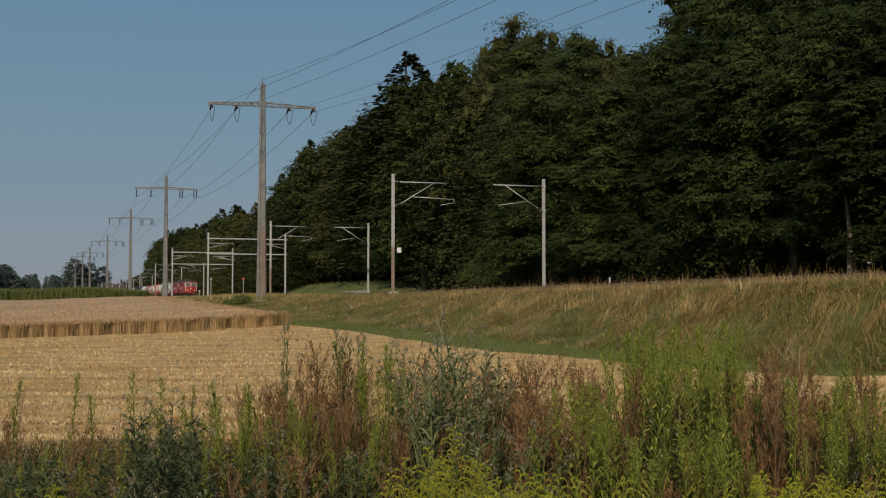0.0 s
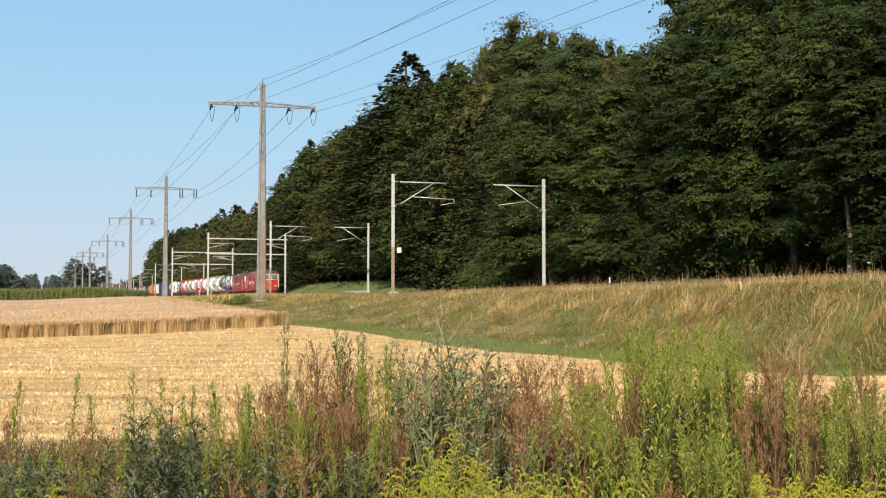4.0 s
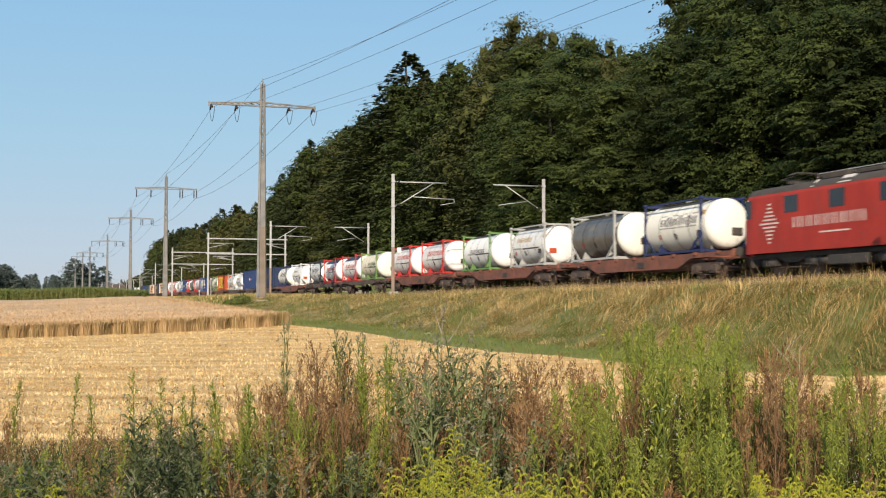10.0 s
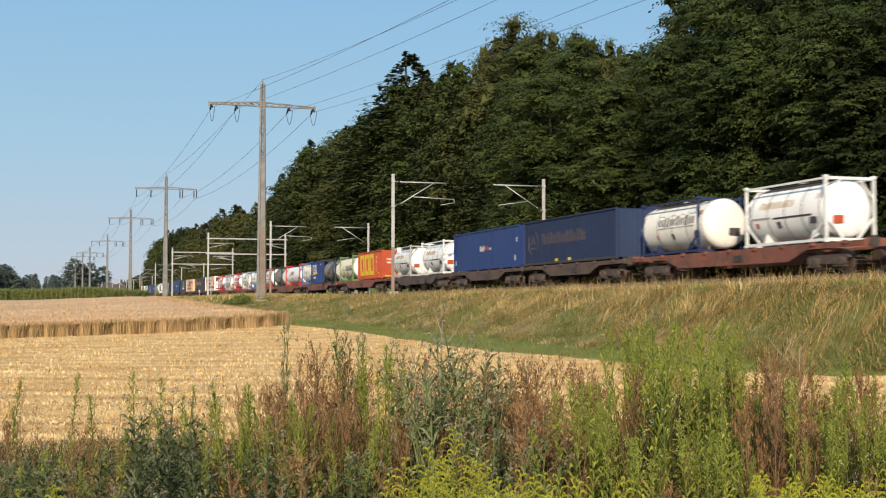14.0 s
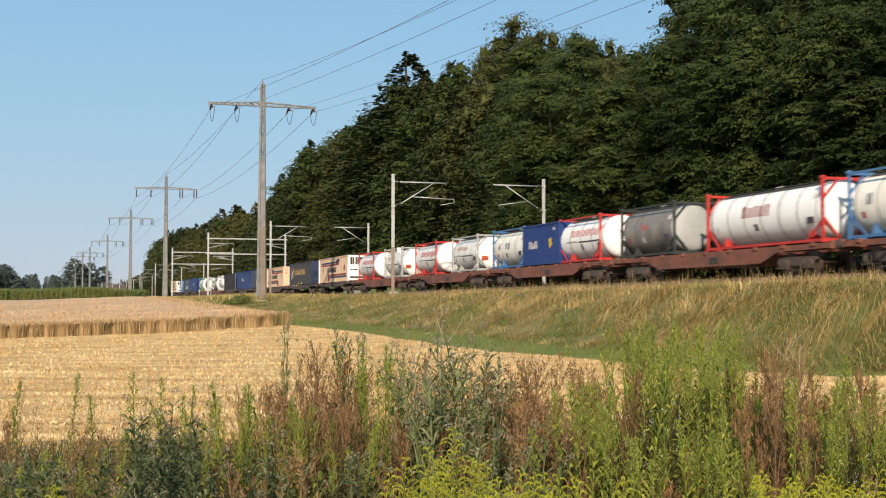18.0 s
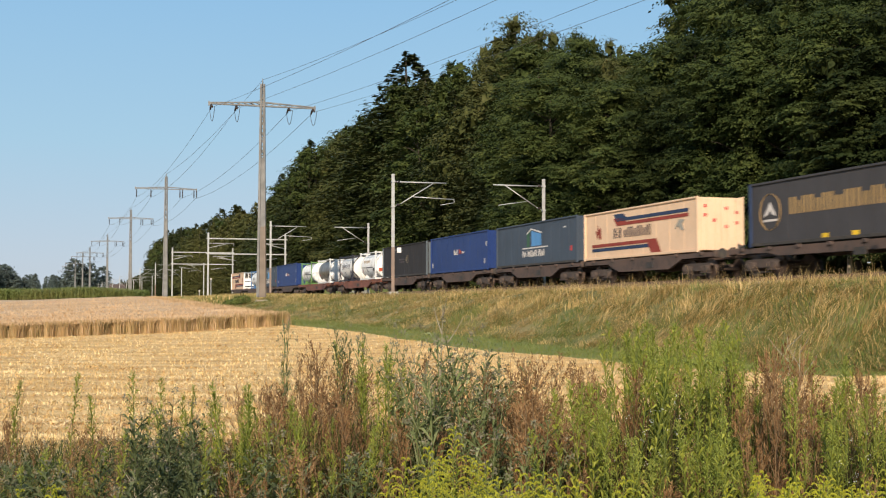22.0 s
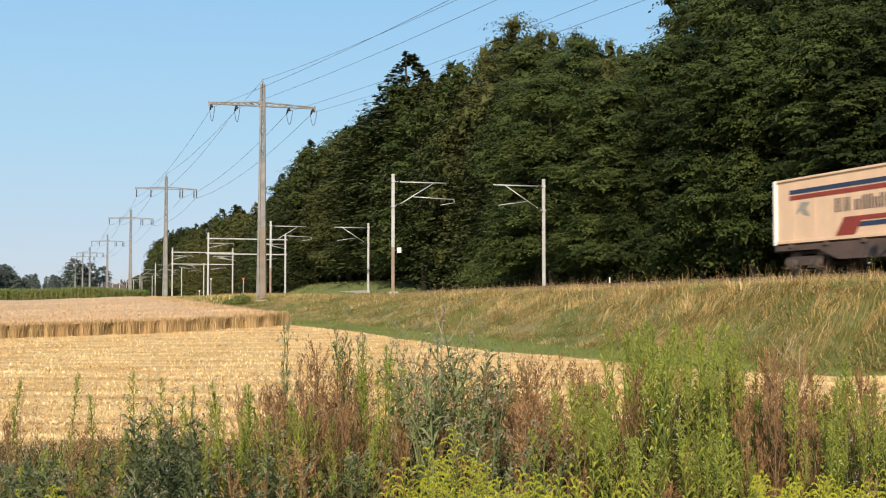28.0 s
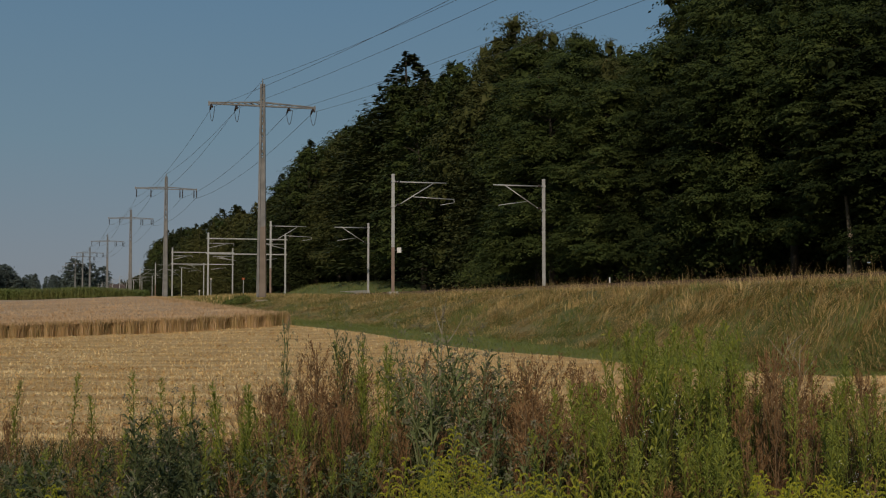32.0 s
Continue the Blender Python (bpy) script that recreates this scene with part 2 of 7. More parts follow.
M_LEAF_DARK = leafy("hornbeam_leaves", [(0.014, 0.024, 0.0075), (0.030, 0.042, 0.012), (0.065, 0.078, 0.021)], 0.25, 0.7, 0.55, 0.12)
M_LEAF_OLIVE = leafy("olive_leaves", [(0.042, 0.052, 0.015), (0.074, 0.082, 0.025), (0.12, 0.118, 0.042)], 0.25, 0.7, 0.5, 0.12)
M_NEEDLE = leafy("spruce_needles", [(0.024, 0.036, 0.013), (0.05, 0.06, 0.02), (0.085, 0.09, 0.03)], 0.1, 0.7, 0.0, 0.12)
M_LARCH = leafy("larch_needles", [(0.075, 0.078, 0.022), (0.12, 0.118, 0.036), (0.17, 0.16, 0.055)], 0.15, 0.7, 0.3, 0.12)
# Paled and blued: the haze of distance is put into this leaf colour.
M_HAZED_LEAF = leafy("haze_tinted_leaves", [(0.07, 0.092, 0.082), (0.092, 0.116, 0.10), (0.115, 0.137, 0.115)], 0.2)
M_WHEAT = leafy("ripe_wheat", [(0.47, 0.31, 0.165), (0.58, 0.40, 0.235), (0.67, 0.485, 0.30)], 0.2, 0.7, 0.12)
M_WHEAT_STRAW = leafy("wheat_straw", [(0.24, 0.19, 0.075), (0.39, 0.27, 0.12), (0.56, 0.38, 0.19)], 0.2, 0.7, 0.5)
M_STRAW = leafy("cut_straw", [(0.46, 0.29, 0.11), (0.70, 0.475, 0.20), (0.90, 0.68, 0.35)], 0.2, 0.6)
M_STRAW_PALE = leafy("bleached_straw", [(0.80, 0.58, 0.27), (0.92, 0.73, 0.40), (0.95, 0.82, 0.52)], 0.15, 0.6)
M_CORN = leafy("maize_leaves", [(0.10, 0.145, 0.035), (0.16, 0.195, 0.06), (0.27, 0.25, 0.10)], 0.25, 0.5, 0.08)
M_BLADE = leafy("bank_grass_blades", [(0.12, 0.135, 0.03), (0.19, 0.175, 0.045), (0.34, 0.245, 0.085), (0.5, 0.36, 0.15)], 0.3, 0.6, 0.22)
M_BLADE_GREEN = leafy("green_grass_blades", [(0.075, 0.105, 0.022), (0.14, 0.17, 0.042), (0.24, 0.25, 0.08)], 0.3, 0.6, 0.3)
M_MOWN = leafy("mown_grass_blades", [(0.12, 0.155, 0.035), (0.17, 0.20, 0.05), (0.24, 0.25, 0.08)], 0.3, 0.6, 0.5)
M_HAY = leafy("dry_grass_blades", [(0.23, 0.15, 0.052), (0.45, 0.305, 0.118), (0.62, 0.44, 0.185), (0.80, 0.61, 0.30)], 0.3, 0.6)
# Dark tones put the shade between the weeds into leaf and litter colours.
M_SHADE_GREEN = leafy("shade_dark_weed_leaves", [(0.03, 0.045, 0.01), (0.055, 0.075, 0.016), (0.10, 0.12, 0.03)], 0.25, spec=0.1)
M_SHADE_LITTER = leafy("shade_dark_litter", [(0.035, 0.028, 0.013), (0.065, 0.05, 0.023), (0.13, 0.09, 0.04)], 0.2, spec=0.1)
M_STEM = leafy("green_stems", [(0.09, 0.12, 0.022), (0.15, 0.165, 0.045)], 0.05, spec=0.1)
M_GOLDLEAF = leafy("goldenrod_leaves", [(0.095, 0.118, 0.017), (0.235, 0.25, 0.036), (0.40, 0.395, 0.078)], 0.25, 0.6, spec=0.1)
M_PLUME = leafy("goldenrod_flowers", [(0.33, 0.35, 0.035), (0.46, 0.45, 0.05), (0.60, 0.55, 0.075)], 0.35, 0.7, spec=0.08)
M_BUD = leafy("green_buds", [(0.17, 0.215, 0.042), (0.27, 0.31, 0.065), (0.37, 0.40, 0.10)], 0.3, 0.7, spec=0.08)
M_DRYSTEM = leafy("dry_brown_stems", [(0.17, 0.105, 0.05), (0.26, 0.17, 0.09)], 0.05)
M_DRYBIT = leafy("dry_seed_clusters", [(0.115, 0.058, 0.026), (0.215, 0.115, 0.05), (0.37, 0.235, 0.11)], 0.1, 0.7, spec=0.1)
M_THISTLE = leafy("thistle_leaves", [(0.075, 0.095, 0.03), (0.135, 0.16, 0.058), (0.28, 0.30, 0.15)], 0.14, 0.7, spec=0.12)
M_MUGWORT = leafy("mugwort_leaves", [(0.055, 0.07, 0.026), (0.10, 0.12, 0.05), (0.22, 0.235, 0.125)], 0.2, 0.7, spec=0.12)
M_THISTLE_HEAD = leafy("thistle_heads", [(0.14, 0.14, 0.08), (0.2, 0.18, 0.11), (0.28, 0.24, 0.17)], 0.15)
M_PALESTEM = leafy("bleached_stems", [(0.26, 0.22, 0.15), (0.40, 0.35, 0.26)], 0.05)
M_BLOSSOM = leafy("white_blossom", [(0.7, 0.7, 0.66), (0.8, 0.8, 0.78)], 0.3)

# ---- ground, one sheet ----
def lines(*spans):
    out = []
    for a, b, step in spans:
        out += list(np.arange(a, b - 1e-6, step))
    return np.array(out + [spans[-1][1]])


def make_ground():
    us = lines((-900, -100, 50), (-100, -10, 10), (-10, 20, 1.5), (20, 75, 0.8), (75, 130, 1.5), (130, 420, 5), (420, 1200, 30), (1200, 4200, 150))
    ps = lines((-3000, -600, 200), (-600, -100, 25), (-100, -20, 4), (-20, 12, 1.0), (12, 24, 0.3), (24, 42, 0.45), (42, 100, 4), (100, 600, 50), (600, 3000, 200))
    uu, pp = np.meshgrid(us, ps, indexing="ij")
    x, y = pp * CA - uu * SA, pp * SA + uu * CA
    z = land(x, y)
    rng = np.random.default_rng(3)
    rough = np.where((pp > bank_toe(uu) + 0.4) & (pp < 24), 0.07, 0.02) * ((np.abs(uu) < 400) & (np.abs(pp) < 90))
    z = z + rng.normal(0, 1, z.shape) * rough * 0.5
    nu, npp = z.shape
    v = np.stack([x.ravel(), y.ravel(), z.ravel()], 1)
    i = np.arange(nu * npp).reshape(nu, npp)
    f = np.stack([i[:-1, :-1], i[1:, :-1], i[1:, 1:], i[:-1, 1:]], -1).reshape(-1, 4)[:, ::-1]
    c = v[f].mean(1)
    cu, cp = up(c[:, 0], c[:, 1])
    k = np.full(len(f), 3)
    k[(cp < field_edge(cu)) & (c[:, 1] > 16.0) & (c[:, 1] < 330) & (cp > -400)] = 0
    k[(cp >= field_edge(cu)) & (cp < bank_toe(cu) + 0.3)] = 2
    k[(cp >= bank_toe(cu) + 0.3) & (cp < 38.5)] = 1
    k[(cp >= 38.5) & (cp < 100)] = 4
    k[(cp >= 38.5) & (cp < 48.5) & (cu > 125) & (cu < 265)] = 2
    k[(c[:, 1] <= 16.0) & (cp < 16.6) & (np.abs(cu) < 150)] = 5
    me = mesh_np("ground", v, f, [M_STUBBLE, M_GRASS, M_VERGE, M_FARLAND, M_FOREST_FLOOR, M_SHADED_SOIL], k, True)
    tagged(new("ground", me), "stubble field rising to a grassy railway bank and wood", "ground", kind="structure")


make_ground()


def swept(name, prof, u0, u1, material, zoff=0.0):
    """A profile of (p, z above the rail head) drawn along the track."""
    us = np.concatenate([np.arange(u0, 160, 40), np.arange(160, 420, 10), np.arange(420, u1 + 1, 60)])
    v = []
    for u in us:
        for p, z in prof:
            x, y = xy(u, p)
            v.append((x, y, rail_z(u) + z + zoff))
    n = len(prof)
    f = [(a * n + k, a * n + k + 1, (a + 1) * n + k + 1, (a + 1) * n + k) for a in range(len(us) - 1) for k in range(n - 1)]
    return new(name, mesh_np(name, np.array(v), np.array(f), [material]))


tagged(swept("ballast_bed", [(24.9, -0.78), (25.7, -0.5), (29.0, -0.45), (29.5, -0.2), (32.9, -0.2), (33.7, -0.66)], -880, 1500, M_BALLAST), "brown-grey ballast bed of a double track", "ballast", kind="structure")
for pc in (P_NEAR, P_FAR):
    for side in (-0.75, 0.75):
        c, low = pc + side, NEAR_DROP if pc == P_NEAR else 0.0
        tagged(swept("rail", [(c - 0.07, -0.17), (c - 0.036, -0.13), (c - 0.036, 0), (c + 0.036, 0), (c + 0.036, -0.13), (c + 0.07, -0.17)], -880, 1500, M_RAIL, -low), "rust-brown steel rail on the ballast", "rail", "rails", "structure")


def make_sleepers():
    v, f = [], []
    cube = ((-1, -1, 0), (1, -1, 0), (1, 1, 0), (-1, 1, 0), (-1, -1, 1), (1, -1, 1), (1, 1, 1), (-1, 1, 1))
    for pc in (P_NEAR, P_FAR):
        for u in np.arange(0, 240, 0.6):
            b = len(v)
            for a, c, h in cube:
                x, y = xy(u + c * 0.12, pc + a * 1.25)
                v.append((x, y, rail_z(u) - 0.28 + h * 0.11 - (NEAR_DROP if pc == P_NEAR else 0.0)))
            f += [[b + k for k in q] for q in ((4, 5, 6, 7), (0, 1, 5, 4), (1, 2, 6, 5), (2, 3, 7, 6), (3, 0, 4, 7))]
    tagged(new("sleepers", mesh_np("sleepers", np.array(v), np.array(f), [M_SLEEPER])), "weathered concrete sleepers under the rails", "sleepers", kind="stuff")


make_sleepers()


# ---- blades: many thin bent leaves in one mesh ----
def blades(name, base, height, lean, width, mats, index=None, seed=1, lean_dir=None, flat=None):
    """base (n,3); height, lean, width (n,). Two bent quads each; those that are flat follow the ground."""
    rng = np.random.default_rng(seed)
    n = len(base)
    a = rng.uniform(0, math.tau, n) if lean_dir is None else lean_dir
    d = np.stack([np.cos(a), np.sin(a), np.zeros(n)], 1)
    w = rng.uniform(0, math.tau, n)
    s = np.stack([np.cos(w), np.sin(w), np.zeros(n)], 1) * (width / 2)[:, None]
    up3 = np.array([0, 0, 1.0])
    m = base + up3 * (height * 0.6)[:, None] + d * (lean * 0.3)[:, None]
    t = base + up3 * (height)[:, None] + d * lean[:, None]
    if flat is not None:
        # these lie along the slope, broad side up
        for q, k in ((m, 0.7), (t, 1.0)):
            q[:, 2] = np.where(flat, land(q[:, 0], q[:, 1]) + height * k, q[:, 2])
        s = np.where(flat[:, None], np.stack([-np.sin(a), np.cos(a), np.zeros(n)], 1) * (width / 2)[:, None], s)
    v = np.stack([base - s, base + s, m + s * 0.8, m - s * 0.8, t + s * 0.15, t - s * 0.15], 1).reshape(-1, 3)
    k = np.arange(n)[:, None] * 6
    f = np.concatenate([k + np.array([0, 1, 2, 3]), k + np.array([3, 2, 4, 5])], 1).reshape(-1, 4)
    idx = None if index is None else np.repeat(index, 2)
    return mesh_np(name, v, f, mats, idx)


def on_land(x, y, dz=0.0):
    return np.stack([x, y, land(x, y) + dz], 1)


# grass of the bank, thick and half dry, with hay-coloured swathes
def make_bank_grass():
    rng = np.random.default_rng(11)
    # tussocks of many blades round common roots; the dry ones lie matted in swirls
    nt, per = 9600, 26
    tu = 18 + 150 * rng.random(nt) ** 2.5
    tp = bank_toe(tu) + 0.1 + (25.3 - bank_toe(tu)) * rng.random(nt)
    size = rng.lognormal(0, 0.35, nt)
    sp = 0.17 * size * (0.8 + tu / 90)
    n = nt * per
    u = np.repeat(tu, per) + rng.normal(0, 1, n) * np.repeat(sp, per)
    p = np.repeat(tp, per) + rng.normal(0, 1, n) * np.repeat(sp * 0.8, per)
    p = np.clip(p, bank_toe(u) - 0.1, 25.4)
    x, y = xy(u, p)
    rise = np.clip((tp - bank_toe(tu)) / (23.3 - bank_toe(tu)), 0, 1)
    sw = np.sin(tu * 0.75 + 1.2 * np.sin(tu * 0.31)) + np.sin(tu * 0.45 - tp * 1.5 + 2) + 0.8 * np.sin(tu * 2.3 + tp * 1.9)
    hay = np.repeat((sw + 2.6 * sstep(0.25, 0.8, rise) - 0.2 - 1.9 * sstep(41, 28, tu) + rng.normal(0, 0.5, nt)) > 0, per)
    hay = np.where(rng.random(n) < 0.14, ~hay, hay)
    h = rng.uniform(0.14, 0.42, n) * np.repeat((0.45 + 0.5 * rise) * size, per)
    h = np.where(hay, h * rng.uniform(0.35, 1.0, n), h)
    h = np.clip(h, 0.04, 0.5) * np.where(p > 22.8, 0.6, 1.0)
    crest = (p > 22.9) & (rng.random(n) < 0.07)
    h = np.where(crest, rng.uniform(0.2, 0.55, n), h)
    lean = np.where(hay & ~crest, rng.uniform(0.2, 0.62, n), rng.uniform(0.05, 0.25, n))
    swirl = 1.3 * np.sin(tu * 2.3 + 1.3 * np.sin(tp * 2.7)) + 1.2 * np.sin(tp * 3.4 - tu * 1.4)
    side = np.where(np.sin(tu * 0.9 + 1.3 * tp) + rng.normal(0, 0.5, nt) > 0, math.radians(165), math.radians(325))
    a = np.repeat(side + 0.5 * swirl + rng.normal(0, 0.4, nt), per) + rng.normal(0, 0.4, n)
    wd = np.where(crest, 0.010, np.where(hay, 0.020, 0.018)) * rng.uniform(0.5, 1.5, n)
    idx = np.where(hay, np.where(rng.random(n) < 0.72, 1, 0), np.where(rng.random(n) < 0.72, 2, 0))
    idx = np.where(crest, 1, idx)
    me = blades("bank_grass", on_land(x, y, -0.03), h, lean, wd, [M_BLADE, M_HAY, M_BLADE_GREEN], idx, 12, a, hay & ~crest)
    tagged(new("bank_grass", me), "half-dry tall grass on the railway bank", "grass", kind="stuff")
    n = 2200
    u = 16 + 60 * rng.random(n) ** 1.3
    u = u + 0.8 * np.sin(u * 2.3)
    p = rng.uniform(22.9, 25.0, n)
    x, y = xy(u, p)
    me = blades("tall_dry_stems", on_land(x, y, -0.03), np.where(rng.random(n) < 0.3, rng.uniform(0.5, 0.95, n), rng.uniform(0.25, 0.55, n)), rng.uniform(0.05, 0.4, n), rng.uniform(0.004, 0.008, n), [M_HAY, M_DRYSTEM], rng.choice(2, n, p=[0.8, 0.2]), 16)
    tagged(new("tall_dry_stems", me), "thin dry grass stems along the top of the bank", "grass", kind="stuff")
    n = 26000
    u = 120 + 260 * rng.random(n)
    p = np.where(rng.random(n) < 0.5, rng.uniform(13.5, 25, n), np.where((u > 130) & (u < 260), rng.uniform(34, 48.5, n), rng.uniform(34, 39.5, n)))
    x, y = xy(u, p)
    me = blades("far_bank_grass", on_land(x, y, -0.03), rng.uniform(0.25, 0.7, n) * np.where(p > 38.5, 0.5, 1.0), rng.uniform(0.05, 0.3, n), rng.uniform(0.05, 0.11, n), [M_BLADE, M_HAY, M_BLADE_GREEN], np.where(p > 38.5, np.where(rng.random(n) < 0.85, 2, 0), rng.choice(3, n, p=[0.4, 0.25, 0.35])), 13)
    tagged(new("far_bank_grass", me), "rough grass beside the far track", "grass", kind="stuff")
    n = 15000
    u = 104 + 180 * rng.random(n) ** 1.2
    p = rng.uniform(20.8, 24.9, n)
    x, y = xy(u, p)
    me = blades("dry_bank_grass", on_land(x, y, -0.03), rng.uniform(0.45, 1.0, n) * np.interp(u, (104, 150), (0.45, 1.0)), rng.uniform(0.1, 0.5, n), rng.uniform(0.04, 0.09, n), [M_BLADE, M_HAY, M_BLADE_GREEN], rng.choice(3, n, p=[0.35, 0.5, 0.15]), 17)
    tagged(new("dry_bank_grass", me), "tall tan grass before the far part of the track", "grass", kind="stuff")
    n = 60000
    u = 14 + 120 * rng.random(n) ** 1.7
    a, b = field_edge(u) - 0.12, bank_toe(u) + 0.6
    p = a + (b - a) * rng.random(n)
    x, y = xy(u, p)
    me = blades("verge_grass", on_land(x, y, -0.02), rng.uniform(0.05, 0.15, n), rng.uniform(0.03, 0.13, n), rng.uniform(0.01, 0.026, n), [M_MOWN, M_BLADE], rng.choice(2, n, p=[0.9, 0.1]), 14)
    tagged(new("verge_grass", me), "short green grass verge between stubble and bank", "grass", kind="stuff")
    n = 9000
    u = 20 + 110 * rng.random(n)
    p = rng.uniform(34.0, 39.5, n)
    x, y = xy(u, p)
    me = blades("trackside_grass", on_land(x, y, -0.02), rng.uniform(0.3, 0.9, n), rng.uniform(0.05, 0.3, n), rng.uniform(0.02, 0.04, n), [M_BLADE, M_HAY, M_BLADE_GREEN], rng.choice(3, n, p=[0.3, 0.4, 0.3]), 15)
    tagged(new("trackside_grass", me), "dry grass between the track and the wood", "grass", kind="stuff")


make_bank_grass()


# ---- stubble ----
def make_stubble():
    rng = np.random.default_rng(21)
    n = 150000
    y = 14 + 58 * rng.random(n) ** 1.6
    x = (rng.random(n) * 1.0 - 0.58) * y * 0.95
    row = 0.17
    q = x * 0.16 + y * 0.987
    y = y + (np.round(q / row) * row - q) * np.clip(1.0 - y / 40, 0.1, 0.7) + 0.3 * np.sin(x * 0.9 + 2 * np.sin(y * 0.7))
    u, p = up(x, y)
    q = x * 0.16 + y * 0.987
    streak = np.sin(q * math.tau / 2.6 + 0.9 * np.sin(x * 0.35) + 0.6 * np.sin(x * 0.13 + y)) + 0.5 * np.sin(q * math.tau / 1.1 + 2 * np.sin(x * 0.21)) > 0.85
    ok = (p < field_edge(u) - 0.1) & (y < 72) & ~(streak & (rng.random(n) < 0.8))
    x, y = x[ok], y[ok]
    n = len(x)
    swath = np.sin((x * 0.16 + y * 0.987) * math.tau / 5.2) > 0.55
    loose = rng.random(n) < np.where(swath, 0.7, 0.35)
    clump = 1.0 + 0.45 * np.sin(x * 2.3 + 1.7 * np.sin(y * 1.1)) * np.sin(y * 1.9 + 1.3 * np.sin(x * 0.7))
    h = np.where(loose, rng.uniform(0.015, 0.07, n), rng.uniform(0.03, 0.085, n) * clump)
    lean = np.where(loose, rng.uniform(0.12, 0.42, n), rng.uniform(0.0, 0.06, n))
    wd = rng.uniform(0.005, 0.018, n) * (0.75 + y / 30) * np.where(loose, 1.5, 0.9)
    along = math.radians(-9) + np.where(rng.random(n) < 0.5, 0, math.pi) + rng.normal(0, 0.6, n)
    patch = np.sin(x * 0.9 + 1.5 * np.sin(y * 2.1)) + np.sin(y * 3.3 + 0.5 * x) + rng.normal(0, 0.7, n)
    me = blades("stubble", on_land(x, y, -0.005), h, lean, wd, [M_STRAW, M_STRAW_PALE], np.where(patch > np.where(loose, 0.1, 0.6), 1, 0), 22, along, loose)
    tagged(new("stubble", me), "pale golden cut stubble in rows with loose straw", "stubble", kind="stuff")


make_stubble()


# ---- standing wheat ----
WHEAT_FRONT = ((-60.0, 62.0), (-23.6, 66.0), (-14.0, 67.5), (-8.9, 72.0))


def wheat_edge_y(x):
    return np.interp(x, [c[0] for c in WHEAT_FRONT], [c[1] for c in WHEAT_FRONT])


def make_wheat():
    rng = np.random.default_rng(31)
    H = 0.78
    # dense stand inside: a closed block a little below the ears
    xs = np.concatenate([np.arange(-150, -60, 10.0), np.arange(-60, 30, 1.5)])
    ts = np.concatenate([np.arange(0, 0.2, 0.02), np.arange(0.2, 1.001, 0.05)])
    v, idx = [], {}
    pts = []
    for x0 in xs:
        for t in ts:
            yf = float(wheat_edge_y(min(x0, -8.9)))
            yb = 163 + float(np.clip((x0 + 22) * 0.8, -26, 0))
            y = yf + 0.7 + t * (yb - yf)
            x = x0 - (y - yf) * math.tan(radians(ALPHA)) if x0 > -60 else x0 * (1 + 0.6 * t)
            pts.append((x, y))
    P = np.array(pts)
    z = land(P[:, 0], P[:, 1]) + H - 0.06 + rng.normal(0, 0.02, len(P))
    _, pp = up(P[:, 0], P[:, 1])
    n, m = len(xs), len(ts)
    keep = (pp < 13.0).reshape(n, m)
    i = np.arange(n * m).reshape(n, m)
    f = np.stack([i[:-1, :-1], i[1:, :-1], i[1:, 1:], i[:-1, 1:]], -1).reshape(-1, 4)
    kk = (keep[:-1, :-1] & keep[1:, :-1] & keep[1:, 1:] & keep[:-1, 1:]).ravel()
    f = f[kk]
    vt = np.column_stack([P, z])
    vb = np.column_stack([P, land(P[:, 0], P[:, 1]) - 0.02])
    # walls down to the soil along the rim
    cnt = {}
    for q in f:
        for a, b in ((q[0], q[1]), (q[1], q[2]), (q[2], q[3]), (q[3], q[0])):
            cnt[(a, b)] = 1
    rim = [(a, b) for (a, b) in cnt if (b, a) not in cnt]
    N = len(vt)
    walls = np.array([(a, a + N, b + N, b) for a, b in rim])
    me = mesh_np("wheat_stand", np.concatenate([vt, vb]), np.concatenate([f, walls]), [M_WHEAT_BODY], None, False)
    body = tagged(new("wheat_field", me), "ripe golden wheat standing uncut beside the stubble", "wheat", kind="stuff")
    # stalks along the cut front and the side, ears over the top
    n = 26000
    x = -60 + 51 * rng.random(n) ** 0.6
    clump = np.sin(x * 3.1) + np.sin(x * 7.3 + 1) + 0.6 * np.sin(x * 1.3)
    y = wheat_edge_y(x) + rng.exponential(0.16, n) + 0.24 * clump
    b1 = on_land(x, y)
    h1 = H * rng.uniform(0.75, 1.1, n)
    n2 = 9000
    u = 66 + 110 * rng.random(n2) ** 1.5
    p = 13.0 + rng.normal(0, 0.22, n2)
    x, y = xy(u, p)
    k = y > wheat_edge_y(x)
    b2 = on_land(x[k], y[k])
    h2 = H * rng.uniform(0.7, 1.08, len(b2))
    n3 = 42000
    y = 66 + 96 * rng.random(n3) ** 1.5
    x = -y * 0.4 + rng.random(n3) * (y * 0.3)
    u, p = up(x, y)
    k = (p < 13) & (y > wheat_edge_y(x)) & (y < 163 + np.clip((x + 39) * 1.3, -26, 0))
    x, y = x[k], y[k]
    b3 = on_land(x, y, H - 0.12)
    h3 = rng.uniform(0.08, 0.19, len(b3))
    base = np.concatenate([b1, b2, b3])
    h = np.concatenate([h1, h2, h3])
    wd = np.concatenate([rng.uniform(0.015, 0.05, len(b1) + len(b2)), rng.uniform(0.03, 0.08, len(b3))])
    lower = np.arange(len(base)) < len(b1) + len(b2)
